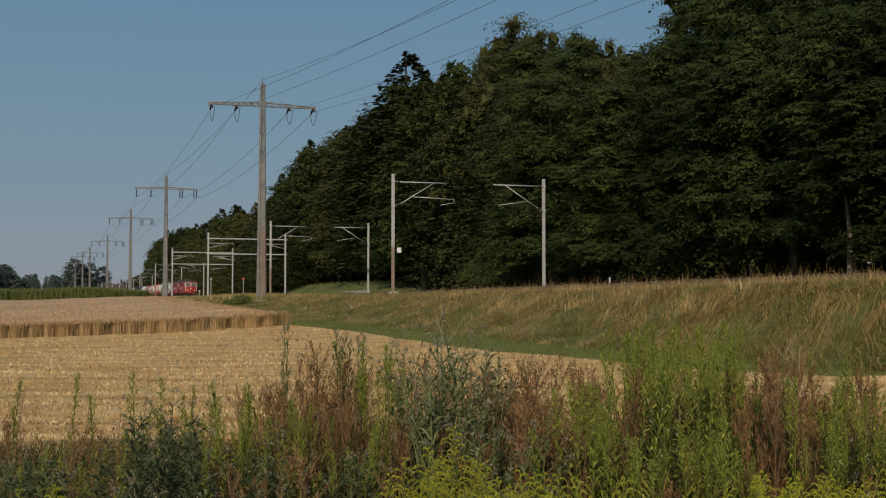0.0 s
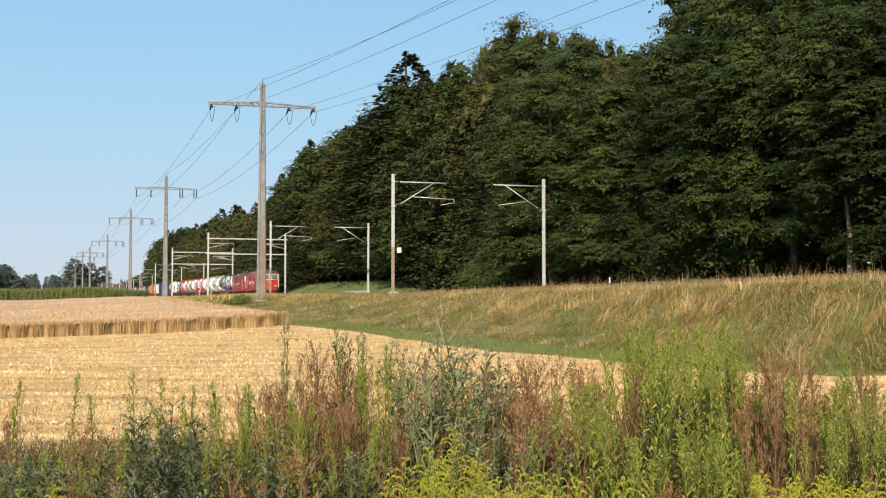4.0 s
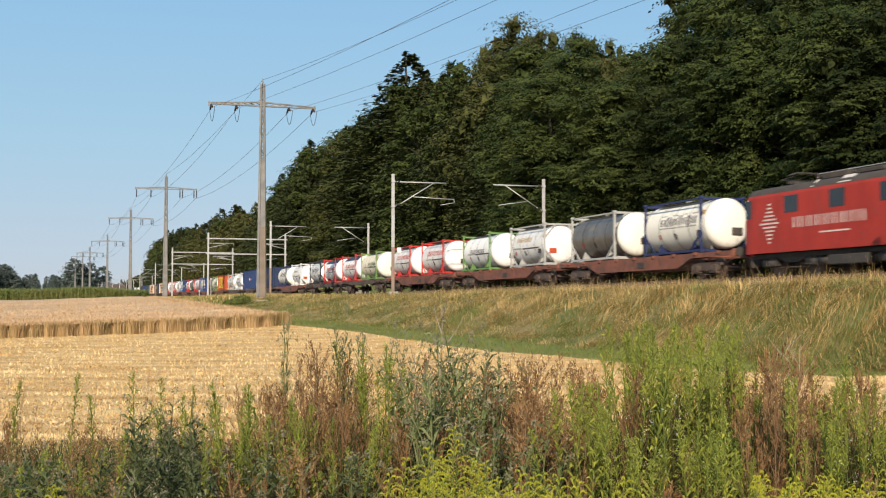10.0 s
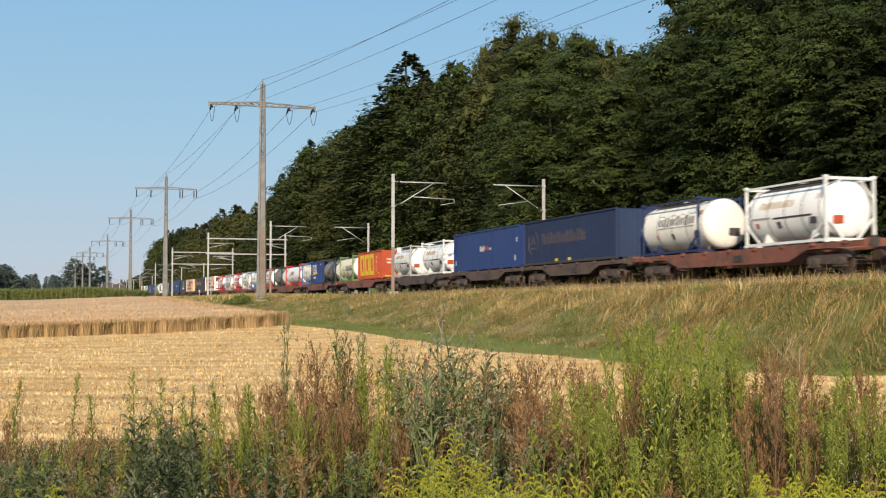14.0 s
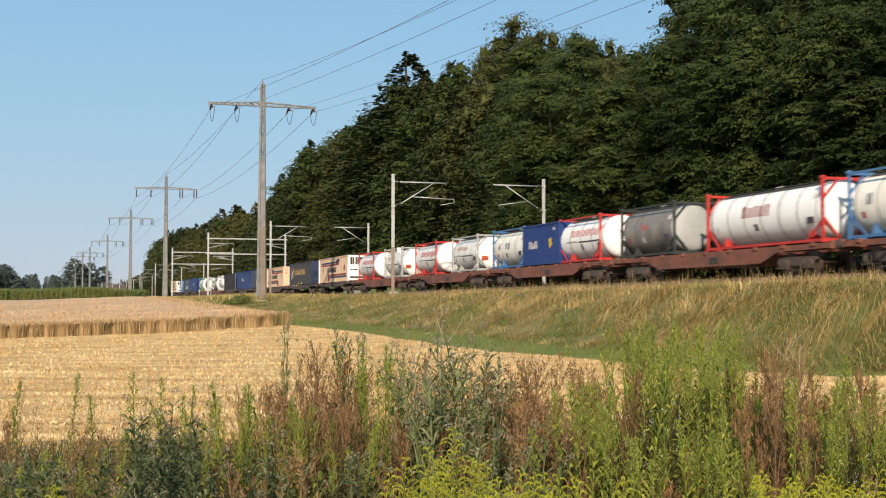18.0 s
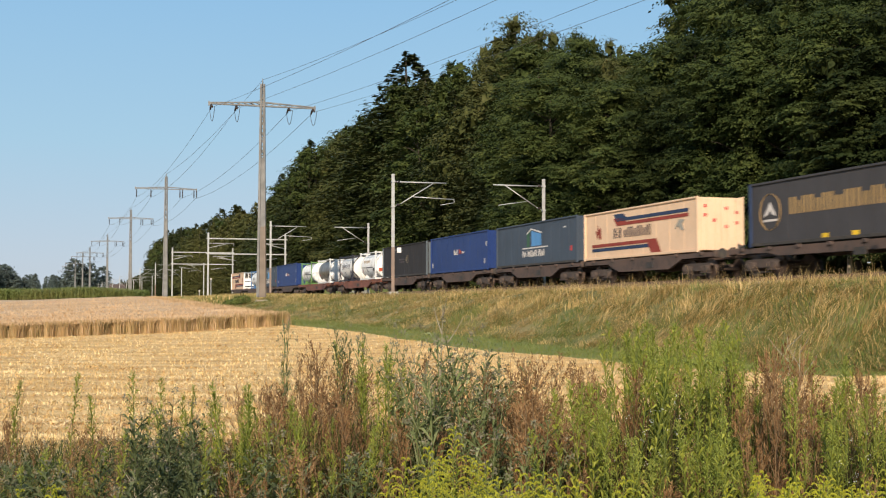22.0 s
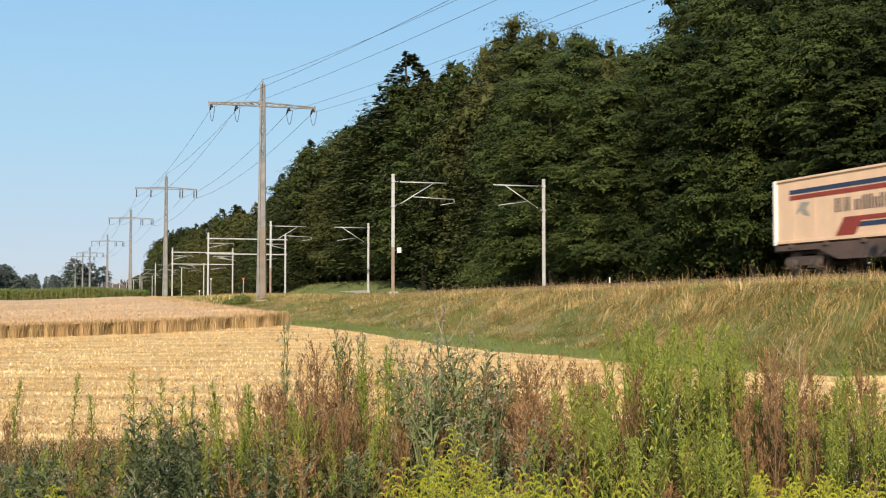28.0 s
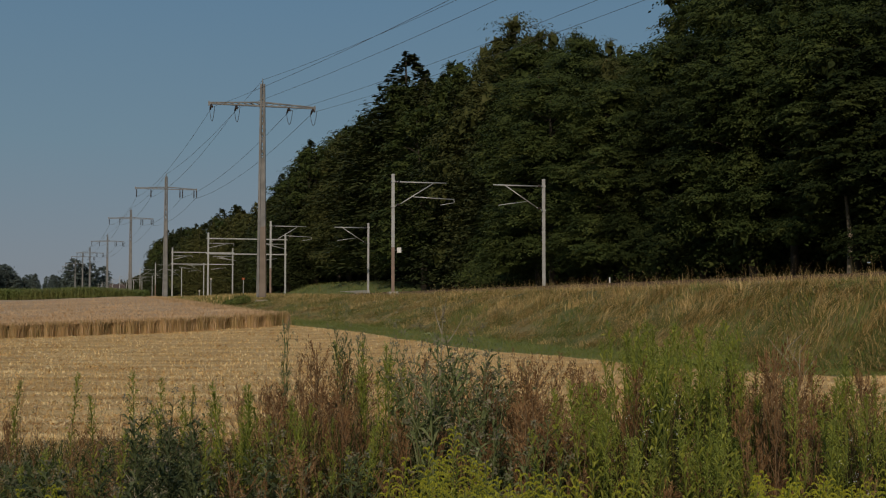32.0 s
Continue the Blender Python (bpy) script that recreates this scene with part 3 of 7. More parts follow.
    me = blades("wheat_stalks", base, h, rng.uniform(0.02, 0.16, len(base)), wd, [M_WHEAT, M_WHEAT_STRAW], np.where(lower & (rng.random(len(base)) < 0.75), 1, 0), 32)
    ob = new("stalks", me)
    ob.parent = body


M_WHEAT_BODY = mat("wheat_mass", (0.56, 0.39, 0.235), (0.47, 0.31, 0.17), 0.9, 0.5, 0.5, fine=9)
make_wheat()


# ---- maize ----
def make_maize():
    rng = np.random.default_rng(41)
    n = 9000
    x = -150 + 110 * rng.random(n) ** 0.75
    depth = rng.exponential(5.0, n)
    y = 196 + (x + 82) * 0.28 + depth
    u, p = up(x, y)
    k = (p < 15.7) & (y > 150)
    x, y = x[k], y[k]
    n = len(x)
    z0 = land(x, y)
    bases, hs, ln, wd = [], [], [], []
    for lay in range(7):
        hh = rng.uniform(0.3, 1.65, n)
        bases.append(np.stack([x + rng.normal(0, 0.1, n), y + rng.normal(0, 0.1, n), z0 + hh], 1))
        hs.append(rng.uniform(0.15, 0.45, n))
        ln.append(rng.uniform(0.3, 0.6, n))
        wd.append(rng.uniform(0.07, 0.14, n))
    bases.append(np.stack([x, y, z0], 1))
    hs.append(rng.uniform(1.75, 2.15, n))
    ln.append(rng.uniform(0, 0.1, n))
    wd.append(np.full(n, 0.06))
    me = blades("maize_field", np.concatenate(bases), np.concatenate(hs), np.concatenate(ln), np.concatenate(wd), [M_CORN], None, 42)
    tagged(new("maize_field", me), "tall green maize behind the wheat", "maize", kind="stuff")


make_maize()

# ---- overhead line masts ----
def track_pose(u, p, z, turn=0.0):
    x, y = xy(u, p)
    return pose(x, y, z, 0, 0, ALPHA + turn)


def mast(side, height=8.15):
    """A steel mast beside the track; side 1: its arm reaches towards +x, -1 towards -x. Origin at rail height."""
    m = empty("catenary_mast", "grey galvanised steel mast with a tubular cantilever arm", "catenary mast", "catenary masts")
    bm = nb()
    for a, b in (((-0.11, 0.11), (-0.11, -0.095)), ((-0.11, 0.11), (0.095, 0.11)), ((-0.012, 0.012), (-0.095, 0.095))):
        box(bm, a[0] * 0.85, a[1] * 0.85, b[0] * 0.85, b[1] * 0.85, 2.9 if side > 0 else -0.3, height)
    part("post", bm, M_GALV, m)
    bm = nb()
    if side > 0:
        for a, b in (((-0.11, 0.11), (-0.11, -0.095)), ((-0.11, 0.11), (0.095, 0.11)), ((-0.012, 0.012), (-0.095, 0.095))):
            box(bm, a[0] * 0.85, a[1] * 0.85, b[0] * 0.85, b[1] * 0.85, -0.3, 2.9)
        part("post_foot", bm, M_GALV_RUST, m, "rust-brown lower post")
        bm = nb()
    box(bm, -0.35, 0.35, -0.35, 0.35, -1.5, -0.28, 0.04)
    part("footing", bm, M_CONCRETE, m)
    s = side
    bm = nb()
    tube(bm, (s * 0.5, 0, height - 0.55), (s * 4.0, 0, height - 0.55), 0.045)
    tube(bm, (s * 0.1, 0, height - 0.55), (s * 0.5, 0, height - 0.55), 0.02)
    part("top_tube", bm, M_GALV, m)
    bm = nb()
    tube(bm, (s * 0.6, 0, height - 2.1), (s * 3.0, 0, height - 0.6), 0.04)
    tube(bm, (s * 0.1, 0, height - 2.35), (s * 0.6, 0, height - 2.1), 0.02)
    part("brace_tube", bm, M_GALV, m)
    bm = nb()
    if side > 0:
        tube(bm, (s * 1.45, 0, height - 1.6), (s * 4.6, 0, height - 1.72), 0.032)
        tube(bm, (s * 4.6, 0, height - 1.72), (s * 4.6, 0, height - 2.0), 0.025)
        tube(bm, (s * 4.6, 0, height - 1.95), (s * 3.55, 0, height - 2.15), 0.025)
    else:
        tube(bm, (s * 1.3, 0, height - 1.7), (s * 3.6, 0, height - 2.05), 0.03)
    part("registration_arm", bm, M_GALV, m)
    for z0, x0, x1 in ((height - 0.55, 0.2, 0.48), (height - 2.2, 0.25, 0.5)):
        bm = nb()
        for k in range(3):
            c = x0 + (x1 - x0) * (k + 0.5) / 3
            tube(bm, (s * (c - 0.035), 0, z0), (s * (c + 0.035), 0, z0), 0.075, 10)
        part("insulator", bm, M_INSUL, m)
    for z0 in (height - 0.55, height - 2.35):
        bm = nb()
        box(bm, -0.13, 0.13, -0.13, 0.13, z0 - 0.06, z0 + 0.06)
        part("clamp", bm, M_GALV, m)
    return m


MAST_L, MAST_R = mast(1), mast(-1)
first = True
for u in [26.0, 85.3, 137.0] + [296.0 + 52 * k for k in range(12)]:
    for ob, p in ((MAST_L, P_MAST_L - 0.2), (MAST_R, P_MAST_R)):
        m = track_pose(u, p + (0.42 if u == 85.3 and ob is MAST_R else 0.0), rail_z(u))
        if first:
            ob.matrix_basis = m
        else:
            copy_thing(ob, m)
    first = False


def sign_plate():
    ob = empty("mast_sign", "small white sign plate on the mast", "sign", m=track_pose(85.3, P_MAST_L - 0.2, rail_z(85.3) + 0.15))
    bm = nb()
    box(bm, 0.26, 0.56, -0.2, -0.18, 2.35, 2.72, 0.005)
    part("plate", bm, M_WHITE, ob)
    bm = nb()
    bar(bm, (0.1, -0.17, 2.54), (0.4, -0.17, 2.54), 0.03, 0.03)
    part("bracket", bm, M_GALV, ob)


sign_plate()


def portal(u):
    g = empty("catenary_portal", "grey steel portal with two beams across both tracks", "catenary portal", "catenary portals", track_pose(u, P_MAST_L, rail_z(u) + 0.15))
    w = 12.2
    for x0 in (0.0, w):
        bm = nb()
        box(bm, x0 - 0.13, x0 + 0.13, -0.13, 0.13, -1.2, 10.0, 0.02)
        part("post", bm, M_GALV, g)
    for z0 in (9.05, 6.65):
        bm = nb()
        box(bm, -0.3, w + 0.3, -0.1, 0.1, z0 - 0.09, z0 + 0.09, 0.015)
        part("beam", bm, M_GALV, g)
    for x0, s in ((0.2, 1), (w - 0.2, -1)):
        bm = nb()
        tube(bm, (x0, 0, 8.3), (x0 + s * 3.8, 0, 8.3), 0.06)
        tube(bm, (x0, 0, 7.6), (x0 + s * 2.6, 0, 8.2), 0.05)
        tube(bm, (x0 + s * 3.8, 0, 8.3), (x0 + s * 3.8, 0, 7.9), 0.04)
        tube(bm, (x0 + s * 1.2, 0, 6.0), (x0 + s * 4.2, 0, 5.6), 0.04)
        part("cantilever", bm, M_GALV, g)


for u in (196.0, 256.0):
    portal(u)


def marker(u, p, h, w=0.07, head=None, label="white wooden marker post", material=None):
    x, y = xy(u, p)
    g = empty("marker_post", label, "marker post", "marker posts", pose(x, y, float(land(x, y)), 0, 0, ALPHA))
    bm = nb()
    box(bm, -w, w, -w, w, -0.2, h, 0.01)
    part("post", bm, material or M_WHITE, g)
    if head:
        bm = nb()
        box(bm, -head[0], head[0], -0.06, -0.03, h - head[1], h + head[1], 0.01)
        part("head", bm, head[2], g)


marker(72.0, 34.0, 1.15, 0.035)
marker(190.0, 21.5, 1.55, 0.04, (0.12, 0.14, M_CONCRETE), "grey post with a round pale board", M_GALV)
marker(243.0, 36.0, 4.3, 0.06, (0.24, 0.19, M_ORANGE_LAMP), "post with an orange signal board", M_GALV)
marker(193.0, 23.6, 3.4, 0.05, (0.13, 0.16, M_CONCRETE), "grey post with a pale board", M_GALV)


def plank_wall():
    g = empty("low_wall", "low pale concrete edge beside the wood", "low wall", m=track_pose(180, 42.0, float(land(*xy(180, 42.0))) - 0.05))
    for k in range(9):
        bm = nb()
        box(bm, -0.15, 0.15, k * 3.0 - 13.5, k * 3.0 - 10.52, -0.3, 0.12, 0.02)
        part("slab", bm, M_CONCRETE, g)


plank_wall()


# ---- power line ----
def pylon(tension=True):
    """Slender lattice pylon, 19.2 m, one cross-arm. Origin at the foot; the arm along x."""
    g = empty("power_pylon", "slender grey lattice power pylon with one wide crossarm", "pylon", "power pylons")
    H, arm_z, half = 19.2, 17.35, 4.75

    def w_at(z):
        return 0.31 - 0.19 * min(z / arm_z, 1.0)
    corners = ((-1, -1), (1, -1), (1, 1), (-1, 1))
    for a, b in corners:
        for lo, hi, material, nm in ((0.2, 6.5, M_PYLON_LOW if tension else M_PYLON, "lower_leg"), (6.5, H, M_PYLON, "leg")):
            bm = nb()
            wa, wb = w_at(lo), w_at(hi)
            bar(bm, (a * wa, b * wa, lo), (a * wb, b * wb, hi), 0.14, 0.14)
            part(nm, bm, M_PYLON if a < 0 else material, g)
    for nm, z0, z1, material in (("lower_brace", 0.3, 6.4, M_PYLON_LOW if tension else M_PYLON), ("brace", 6.4, H - 0.3, M_PYLON)):
        bm = nb()
        z, step, flip = z0, 0.8, 1
        while z < z1:
            zn = min(z + step, z1)
            for k in range(4):
                a, b = corners[k], corners[(k + 1) % 4]
                if flip < 0:
                    a, b = b, a
                wa, wb = w_at(z), w_at(zn)
                bar(bm, (a[0] * wa, a[1] * wa, z), (b[0] * wb, b[1] * wb, zn), 0.07, 0.07)
                bar(bm, (a[0] * wa, a[1] * wa, z), (b[0] * wa, b[1] * wa, z), 0.06, 0.06)
                if tension:
                    part(nm, bm, material, g)
                    bm = nb()
            z, flip = zn, -flip
        if tension:
            bm.free()
        else:
            part(nm, bm, material, g)
    for nm, z0, z1, material in (("lower_plating", 0.15, 6.4, M_PYLON_LOW if tension else M_PYLON), ("plating", 6.4, 12.5, M_PYLON)):
        bm = nb()
        w0, w1 = w_at(z0) + 0.04, w_at(z1) + 0.04
        v = [bm.verts.new((a * w0, b * w0, z0)) for a, b in corners] + [bm.verts.new((a * w1, b * w1, z1)) for a, b in corners]
        for k in range(4):
            bm.faces.new((v[k], v[(k + 1) % 4], v[4 + (k + 1) % 4], v[4 + k]))
        part(nm, bm, material, g)
    for s in (-1, 1):
        bm = nb()
        for b in (-0.16, 0.16):
            bar(bm, (0, b, arm_z + 0.22), (s * half, b * 0.3, arm_z - 0.02), 0.09, 0.09)
            bar(bm, (0, b, arm_z - 0.12), (s * half, b * 0.3, arm_z - 0.12), 0.1, 0.1)
            for k in range(8):
                x0, x1 = s * half * k / 8, s * half * (k + 1) / 8
                f0, f1 = k / 8, (k + 1) / 8
                lo, hi = (x0, b * (1 - 0.7 * f0), arm_z - 0.12), (x1, b * (1 - 0.7 * f1), arm_z + 0.22 - 0.24 * f1)
                bar(bm, lo, hi, 0.05, 0.05)
        bar(bm, (s * half, 0, arm_z - 0.3), (s * half, 0, arm_z + 0.12), 0.12, 0.12)
        part("crossarm", bm, M_PYLON, g)
    bm = nb()
    box(bm, -0.5, 0.5, -0.5, 0.5, -1.2, -0.1, 0.04)
    part("footing", bm, M_CONCRETE, g)
    bm = nb()
    tube(bm, (0, 0, H), (0, 0, H + 0.5), 0.05)
    part("tip", bm, M_PYLON, g)
    for x0 in (-4.55, -2.35, 2.35, 4.55):
        bm = nb()
        if not tension:
            bm.free()
            # the two strings on the field side hang single, the others double
            for xs in ((x0,) if x0 < 0 else (x0 - 0.2, x0 + 0.2)):
                bm = nb()
                tube(bm, (xs, 0, arm_z - 0.12), (xs, 0, arm_z - 1.5), 0.04, 5)
                for k in range(8):
                    z = arm_z - 0.3 - k * 0.14
                    tube(bm, (xs, 0, z), (xs, 0, z - 0.09), 0.1, 8)
                part("insulator_string", bm, M_INSUL, g)
            continue
        for s in (-1, 1):
            a, b = Vector((x0, 0, arm_z - 0.18)), Vector((x0, s * 0.75, arm_z - 0.52))
            for k in range(6):
                c0, c1 = a.lerp(b, (k + 0.15) / 6), a.lerp(b, (k + 0.75) / 6)
                tube(bm, c0, c1, 0.09, 8)
            tube(bm, a, b, 0.03, 5)
        part("insulator_string", bm, M_INSUL, g)
        bm = nb()
        last = None
        for k in range(11):
            t = k / 10
            c = Vector((x0 + 0.16 * (1 - t), -1.15 + 2.2 * t, arm_z - 0.52 - 1.15 * (1 - (2 * t - 1) ** 2)))
            if last is not None:
                tube(bm, last, c, 0.025, 5, caps=False)
            last = c
        part("jumper_loop", bm, M_WIRE, g)
    return g


# depth, sideways place and foot height of each pylon, from the near end of the line
PYLONS = [(-19.0, 42.5, 2.6), (110.0, -16.15, 2.4), (195.0, -43.8, 3.0), (270.0, -68.3, 3.6), (370.0, -100.5, 3.8), (455.0, -130.0, 4.0), (520.0, -151.6, 5.2), (600.0, -178.5, 5.0), (680.0, -204.6, 6.2), (780.0, -238.0, 6.6)]
proto = {}
for k, (y, x, z) in enumerate(PYLONS):
    m = pose(x, y, z, 0, 0, 25.0 if k == 0 else ALPHA)
    kind = k < 2
    if kind not in proto:
        proto[kind] = pylon(kind)
        proto[kind].matrix_basis = m
    else:
        copy_thing(proto[kind], m)


def make_wires():
    r = pose(0, 0, 0, 0, 0, ALPHA)
    ends = [(x0, 16.8) for x0 in (-4.55, -2.35, 2.35, 4.55)] + [(0.0, 19.6)]
    for k in range(len(PYLONS) - 1):
        a, b = PYLONS[k], PYLONS[k + 1]
        for j, (x0, h) in enumerate(ends):
            A = Vector((a[1], a[0], a[2])) + r @ Vector((x0, 0.75 if j < 4 and k < 2 else 0, h if j == 4 or k < 2 else 15.85))
            B = Vector((b[1], b[0], b[2])) + r @ Vector((x0, -0.75 if j < 4 and k < 1 else 0, h if j == 4 or k < 1 else 15.85))
            sag = (2.0 if j < 4 else 2.6 if k < 1 else 1.3) * (1.0 if k < 1 else 0.6)
            cu = bpy.data.curves.new("power_wire", "CURVE")
            cu.dimensions, cu.bevel_depth, cu.bevel_resolution = "3D", 0.013 + 0.00004 * a[0], 1
            sp = cu.splines.new("POLY")
            n = 24
            sp.points.add(n)
            for i in range(n + 1):
                t = i / n
                c = A.lerp(B, t)
                sp.points[i].co = (c.x, c.y, c.z - sag * 4 * t * (1 - t), 1)
            cu.materials.append(M_WIRE)
            tagged(new("power_wire", cu), "thin dark overhead power wire sagging between pylons", "wire", "power wires")


make_wires()


# ---- trees ----
def quads_at(c, n, size, rng, tilt=0.5):
    """Leaf quads at points c with normals n."""
    k = len(c)
    n = n / np.linalg.norm(n, axis=1, keepdims=True)
    r = rng.normal(0, 1, (k, 3))
    s = np.cross(n, r)
    s /= np.linalg.norm(s, axis=1, keepdims=True)
    t = np.cross(n, s)
    L = size * rng.uniform(0.7, 1.4, k)
    W = L * rng.uniform(0.4, 0.65, k)
    a, b = t * L[:, None] * 0.5, s * W[:, None] * 0.5
    v = np.stack([c - a, c + b - a * 0.1, c + a, c - b - a * 0.1], 1).reshape(-1, 3)
    return v, np.arange(4 * k).reshape(k, 4)


def tree_parts(seed, kind, sprays, per, leaf):
    """Trunk with limbs and a crown. Heights are for a 1 m tall unit of 26 m trees."""
    rng = np.random.default_rng(seed)
    bm = nb()
    H = 26.0
    lean = rng.normal(0, 0.4, 2)
    if kind == "spruce":
        tube(bm, (0, 0, -0.5), (lean[0] * 0.3, lean[1] * 0.3, H * 0.97), 0.32, 9, 0.03)
    else:
        pts = [Vector((0, 0, -0.5)), Vector((lean[0] * 0.3, lean[1] * 0.3, H * 0.3)), Vector((lean[0], lean[1], H * 0.62)), Vector((lean[0] * 1.6, lean[1] * 1.3, H * 0.88))]
        rad = (0.42, 0.33, 0.2, 0.05)
        for k in range(3):
            tube(bm, pts[k], pts[k + 1], rad[k], 9, rad[k + 1])
        for k in range(16):
            z0 = rng.uniform(0.15, 0.8) * H
            a = rng.uniform(0, math.tau)
            L = rng.uniform(2.5, 5.0) * (1.1 - z0 / H * 0.5)
            b0 = Vector((lean[0] * z0 / H, lean[1] * z0 / H, z0))
            b1 = b0 + Vector((math.cos(a) * L * 0.6, math.sin(a) * L * 0.6, L * 0.35))
            b2 = b0 + Vector((math.cos(a) * L, math.sin(a) * L, L * 0.45))
            tube(bm, b0, b1, 0.11, 6, 0.06)
            tube(bm, b1, b2, 0.06, 5, 0.02)
    cs, ns = [], []
    if kind == "spruce":
        lay = 44
        for k in range(lay):
            z = H * (0.12 + 0.885 * k / lay)
            R = min(5.2, 11.5 * (1 - (z / H)) ** 0.95 + 0.15)
            nb_ = max(6, int(9 * R / 2.5))
            for j in range(nb_):
                a = rng.uniform(0, math.tau)
                m = max(4, int(per * 1.5))
                r = R * rng.uniform(0.75, 1.1) * np.sqrt(rng.uniform(0.05, 1, m))
                side = rng.normal(0, 0.12, m) * r
                x = math.cos(a) * r - math.sin(a) * side
                y = math.sin(a) * r + math.cos(a) * side
                cs.append(np.stack([x, y, z - 0.4 * r + rng.normal(0, 0.2, m)], 1))
                ns.append(np.stack([np.cos(a) * 0.5 + rng.normal(0, 0.35, m), np.sin(a) * 0.5 + rng.normal(0, 0.35, m), np.ones(m)], 1))
    else:
        # boughs: many uneven lobes round the trunk, widest below the middle
        lobes = []
        airy = kind == "airy"
        nl = 44 if airy else 34
        for k in range(nl):
            f = (k + rng.uniform(0, 0.8)) / nl
            a = k * 2.4 + rng.normal(0, 0.4)
            z = H * (0.125 + 0.80 * f)
            reach = 4.9 * (1 - 0.72 * max(0, f - 0.4) ** 2 / 0.36) * rng.uniform(0.75, 1.1)
            R = (2.25 - 0.6 * f) * rng.uniform(0.75, 1.2) * (0.85 if airy else 1.0)
            lobes.append((math.cos(a) * reach + lean[0] * f, math.sin(a) * reach + lean[1] * f, z, R))
        lobes.append((lean[0], lean[1], H * 0.55, 2.0 if airy else 3.6))
        if airy:
            # limbs that show between the thin clusters of leaves
            for lx, ly, lz, _ in lobes[8:-1]:
                b0 = Vector((lean[0] * 0.7, lean[1] * 0.7, lz - 3.2))
                tube(bm, b0, b0.lerp(Vector((lx, ly, lz)), 0.6) + Vector((0, 0, 0.3)), 0.08, 5, 0.045)
                tube(bm, b0.lerp(Vector((lx, ly, lz)), 0.6) + Vector((0, 0, 0.3)), (lx, ly, lz + 0.6), 0.045, 4, 0.015)
        wts = np.array([l[3] ** 2 for l in lobes])
        wts /= wts.sum()
        for k in range(sprays):
            l = lobes[rng.choice(len(lobes), p=wts)]
            d = rng.normal(0, 1, 3)
            d /= np.linalg.norm(d)
            if d[2] < -0.35:
                d[2] = -d[2]
            rr = l[3] * (rng.uniform(0.3, 1.15) if airy else rng.uniform(0.78, 1.05))
            c = np.array([l[0], l[1], l[2]]) + d * np.array([rr, rr, rr * 0.8])
            if c[2] < 1.5:
                continue
            out = np.array([d[0] * 0.7 + l[0] * 0.12, d[1] * 0.7 + l[1] * 0.12, 0.0]) + rng.normal(0, 0.25, 3) * np.array([1, 1, 0])
            no = np.linalg.norm(out)
            out = out / no if no > 0.1 else np.array([1.0, 0, 0])
            sd = np.array([-out[1], out[0], 0])
            ln = rng.uniform(0.7, 1.6)
            q = rng.uniform(-0.8, 1.0, per)
            w = rng.normal(0, 0.30, per) * (1.0 - 0.55 * q)
            pts = c + out * (q * ln)[:, None] + sd * (w * ln)[:, None]
            pts[:, 2] += rng.normal(-0.1, 0.3) * q * ln - 0.25 * q * q * ln + rng.normal(0, 0.06, per)
            cs.append(pts)
            nn = np.array([0, 0, 0.9]) + out * 0.6 + d * 0.3
            ns.append(nn + rng.normal(0, 0.15, 3) + rng.normal(0, 0.24, (per, 3)))
    c, n = np.concatenate(cs), np.concatenate(ns)
    v, f = quads_at(c, n, leaf, rng)
    if kind != "spruce":
        # dense inner foliage
        core = []
        for l in lobes:
            d = rng.normal(0, 1, (14, 3))
            d /= np.linalg.norm(d, axis=1, keepdims=True)
            core.append(np.array([l[0], l[1], l[2]]) + d * (l[3] * rng.uniform(0.15, 0.5, 14))[:, None])
        c = np.concatenate(core)
        c = c[c[:, 2] > 2.2]
        v2, f2 = quads_at(c, rng.normal(0, 1, c.shape), 1.3, rng)
        v, f = np.concatenate([v, v2]), np.concatenate([f, f2 + len(v)])
    return bm, v, f


def make_tree(name, label, seed, kind, material, sprays, per, leaf, bark=None):
    g = empty(name, label, "tree", "trees of the wood")
    bm, v, f = tree_parts(seed, kind, sprays, per, leaf)
    part("trunk", bm, bark or M_BARK, g)
    part_of("crown", mesh_np("crown", v, f, [material]), g)
    TREE_TOP[g.name] = float(np.percentile(v[:, 2], 99.97)) / 26.0
    return g


TREE_TOP = {}
NEAR_TREES = [make_tree("beech_tree", "tall dark green beech tree at the wood edge", 100 + k, "broad", M_LEAF, 2500, 24, 0.26) for k in range(4)]
NEAR_TREES += [make_tree("hornbeam_tree", "tall dark green hornbeam tree at the wood edge", 105 + k, "broad", M_LEAF_DARK, 2500, 24, 0.26) for k in range(2)]
NEAR_TREES.append(make_tree("ash_tree", "tall olive green ash tree at the wood edge", 110, "broad", M_LEAF_OLIVE, 2400, 24, 0.24))
FAR_TREES = [make_tree("beech_tree", "dark green beech tree of the wood", 120 + k, "broad", M_LEAF, 1300, 12, 0.38) for k in range(3)]
FAR_TREES.append(make_tree("ash_tree", "olive green ash tree of the wood", 130, "broad", M_LEAF_OLIVE, 1300, 12, 0.38))
LOW_TREES = [make_tree("beech_tree", "dark green tree of the far wood", 135 + k, "broad", (M_LEAF, M_LEAF_OLIVE)[k % 2], 600, 8, 0.65) for k in range(4)]
AIRY_TREES = [make_tree("ash_tree", "tall thin-crowned ash tree with limbs showing through", 114 + k, "airy", M_LEAF_OLIVE, 1500, 15, 0.22) for k in range(2)]
SPRUCES = [make_tree("spruce_tree", "dark narrow spruce tree standing in the wood", 140 + k, "spruce", M_NEEDLE, 0, 10, 0.42) for k in range(2)]
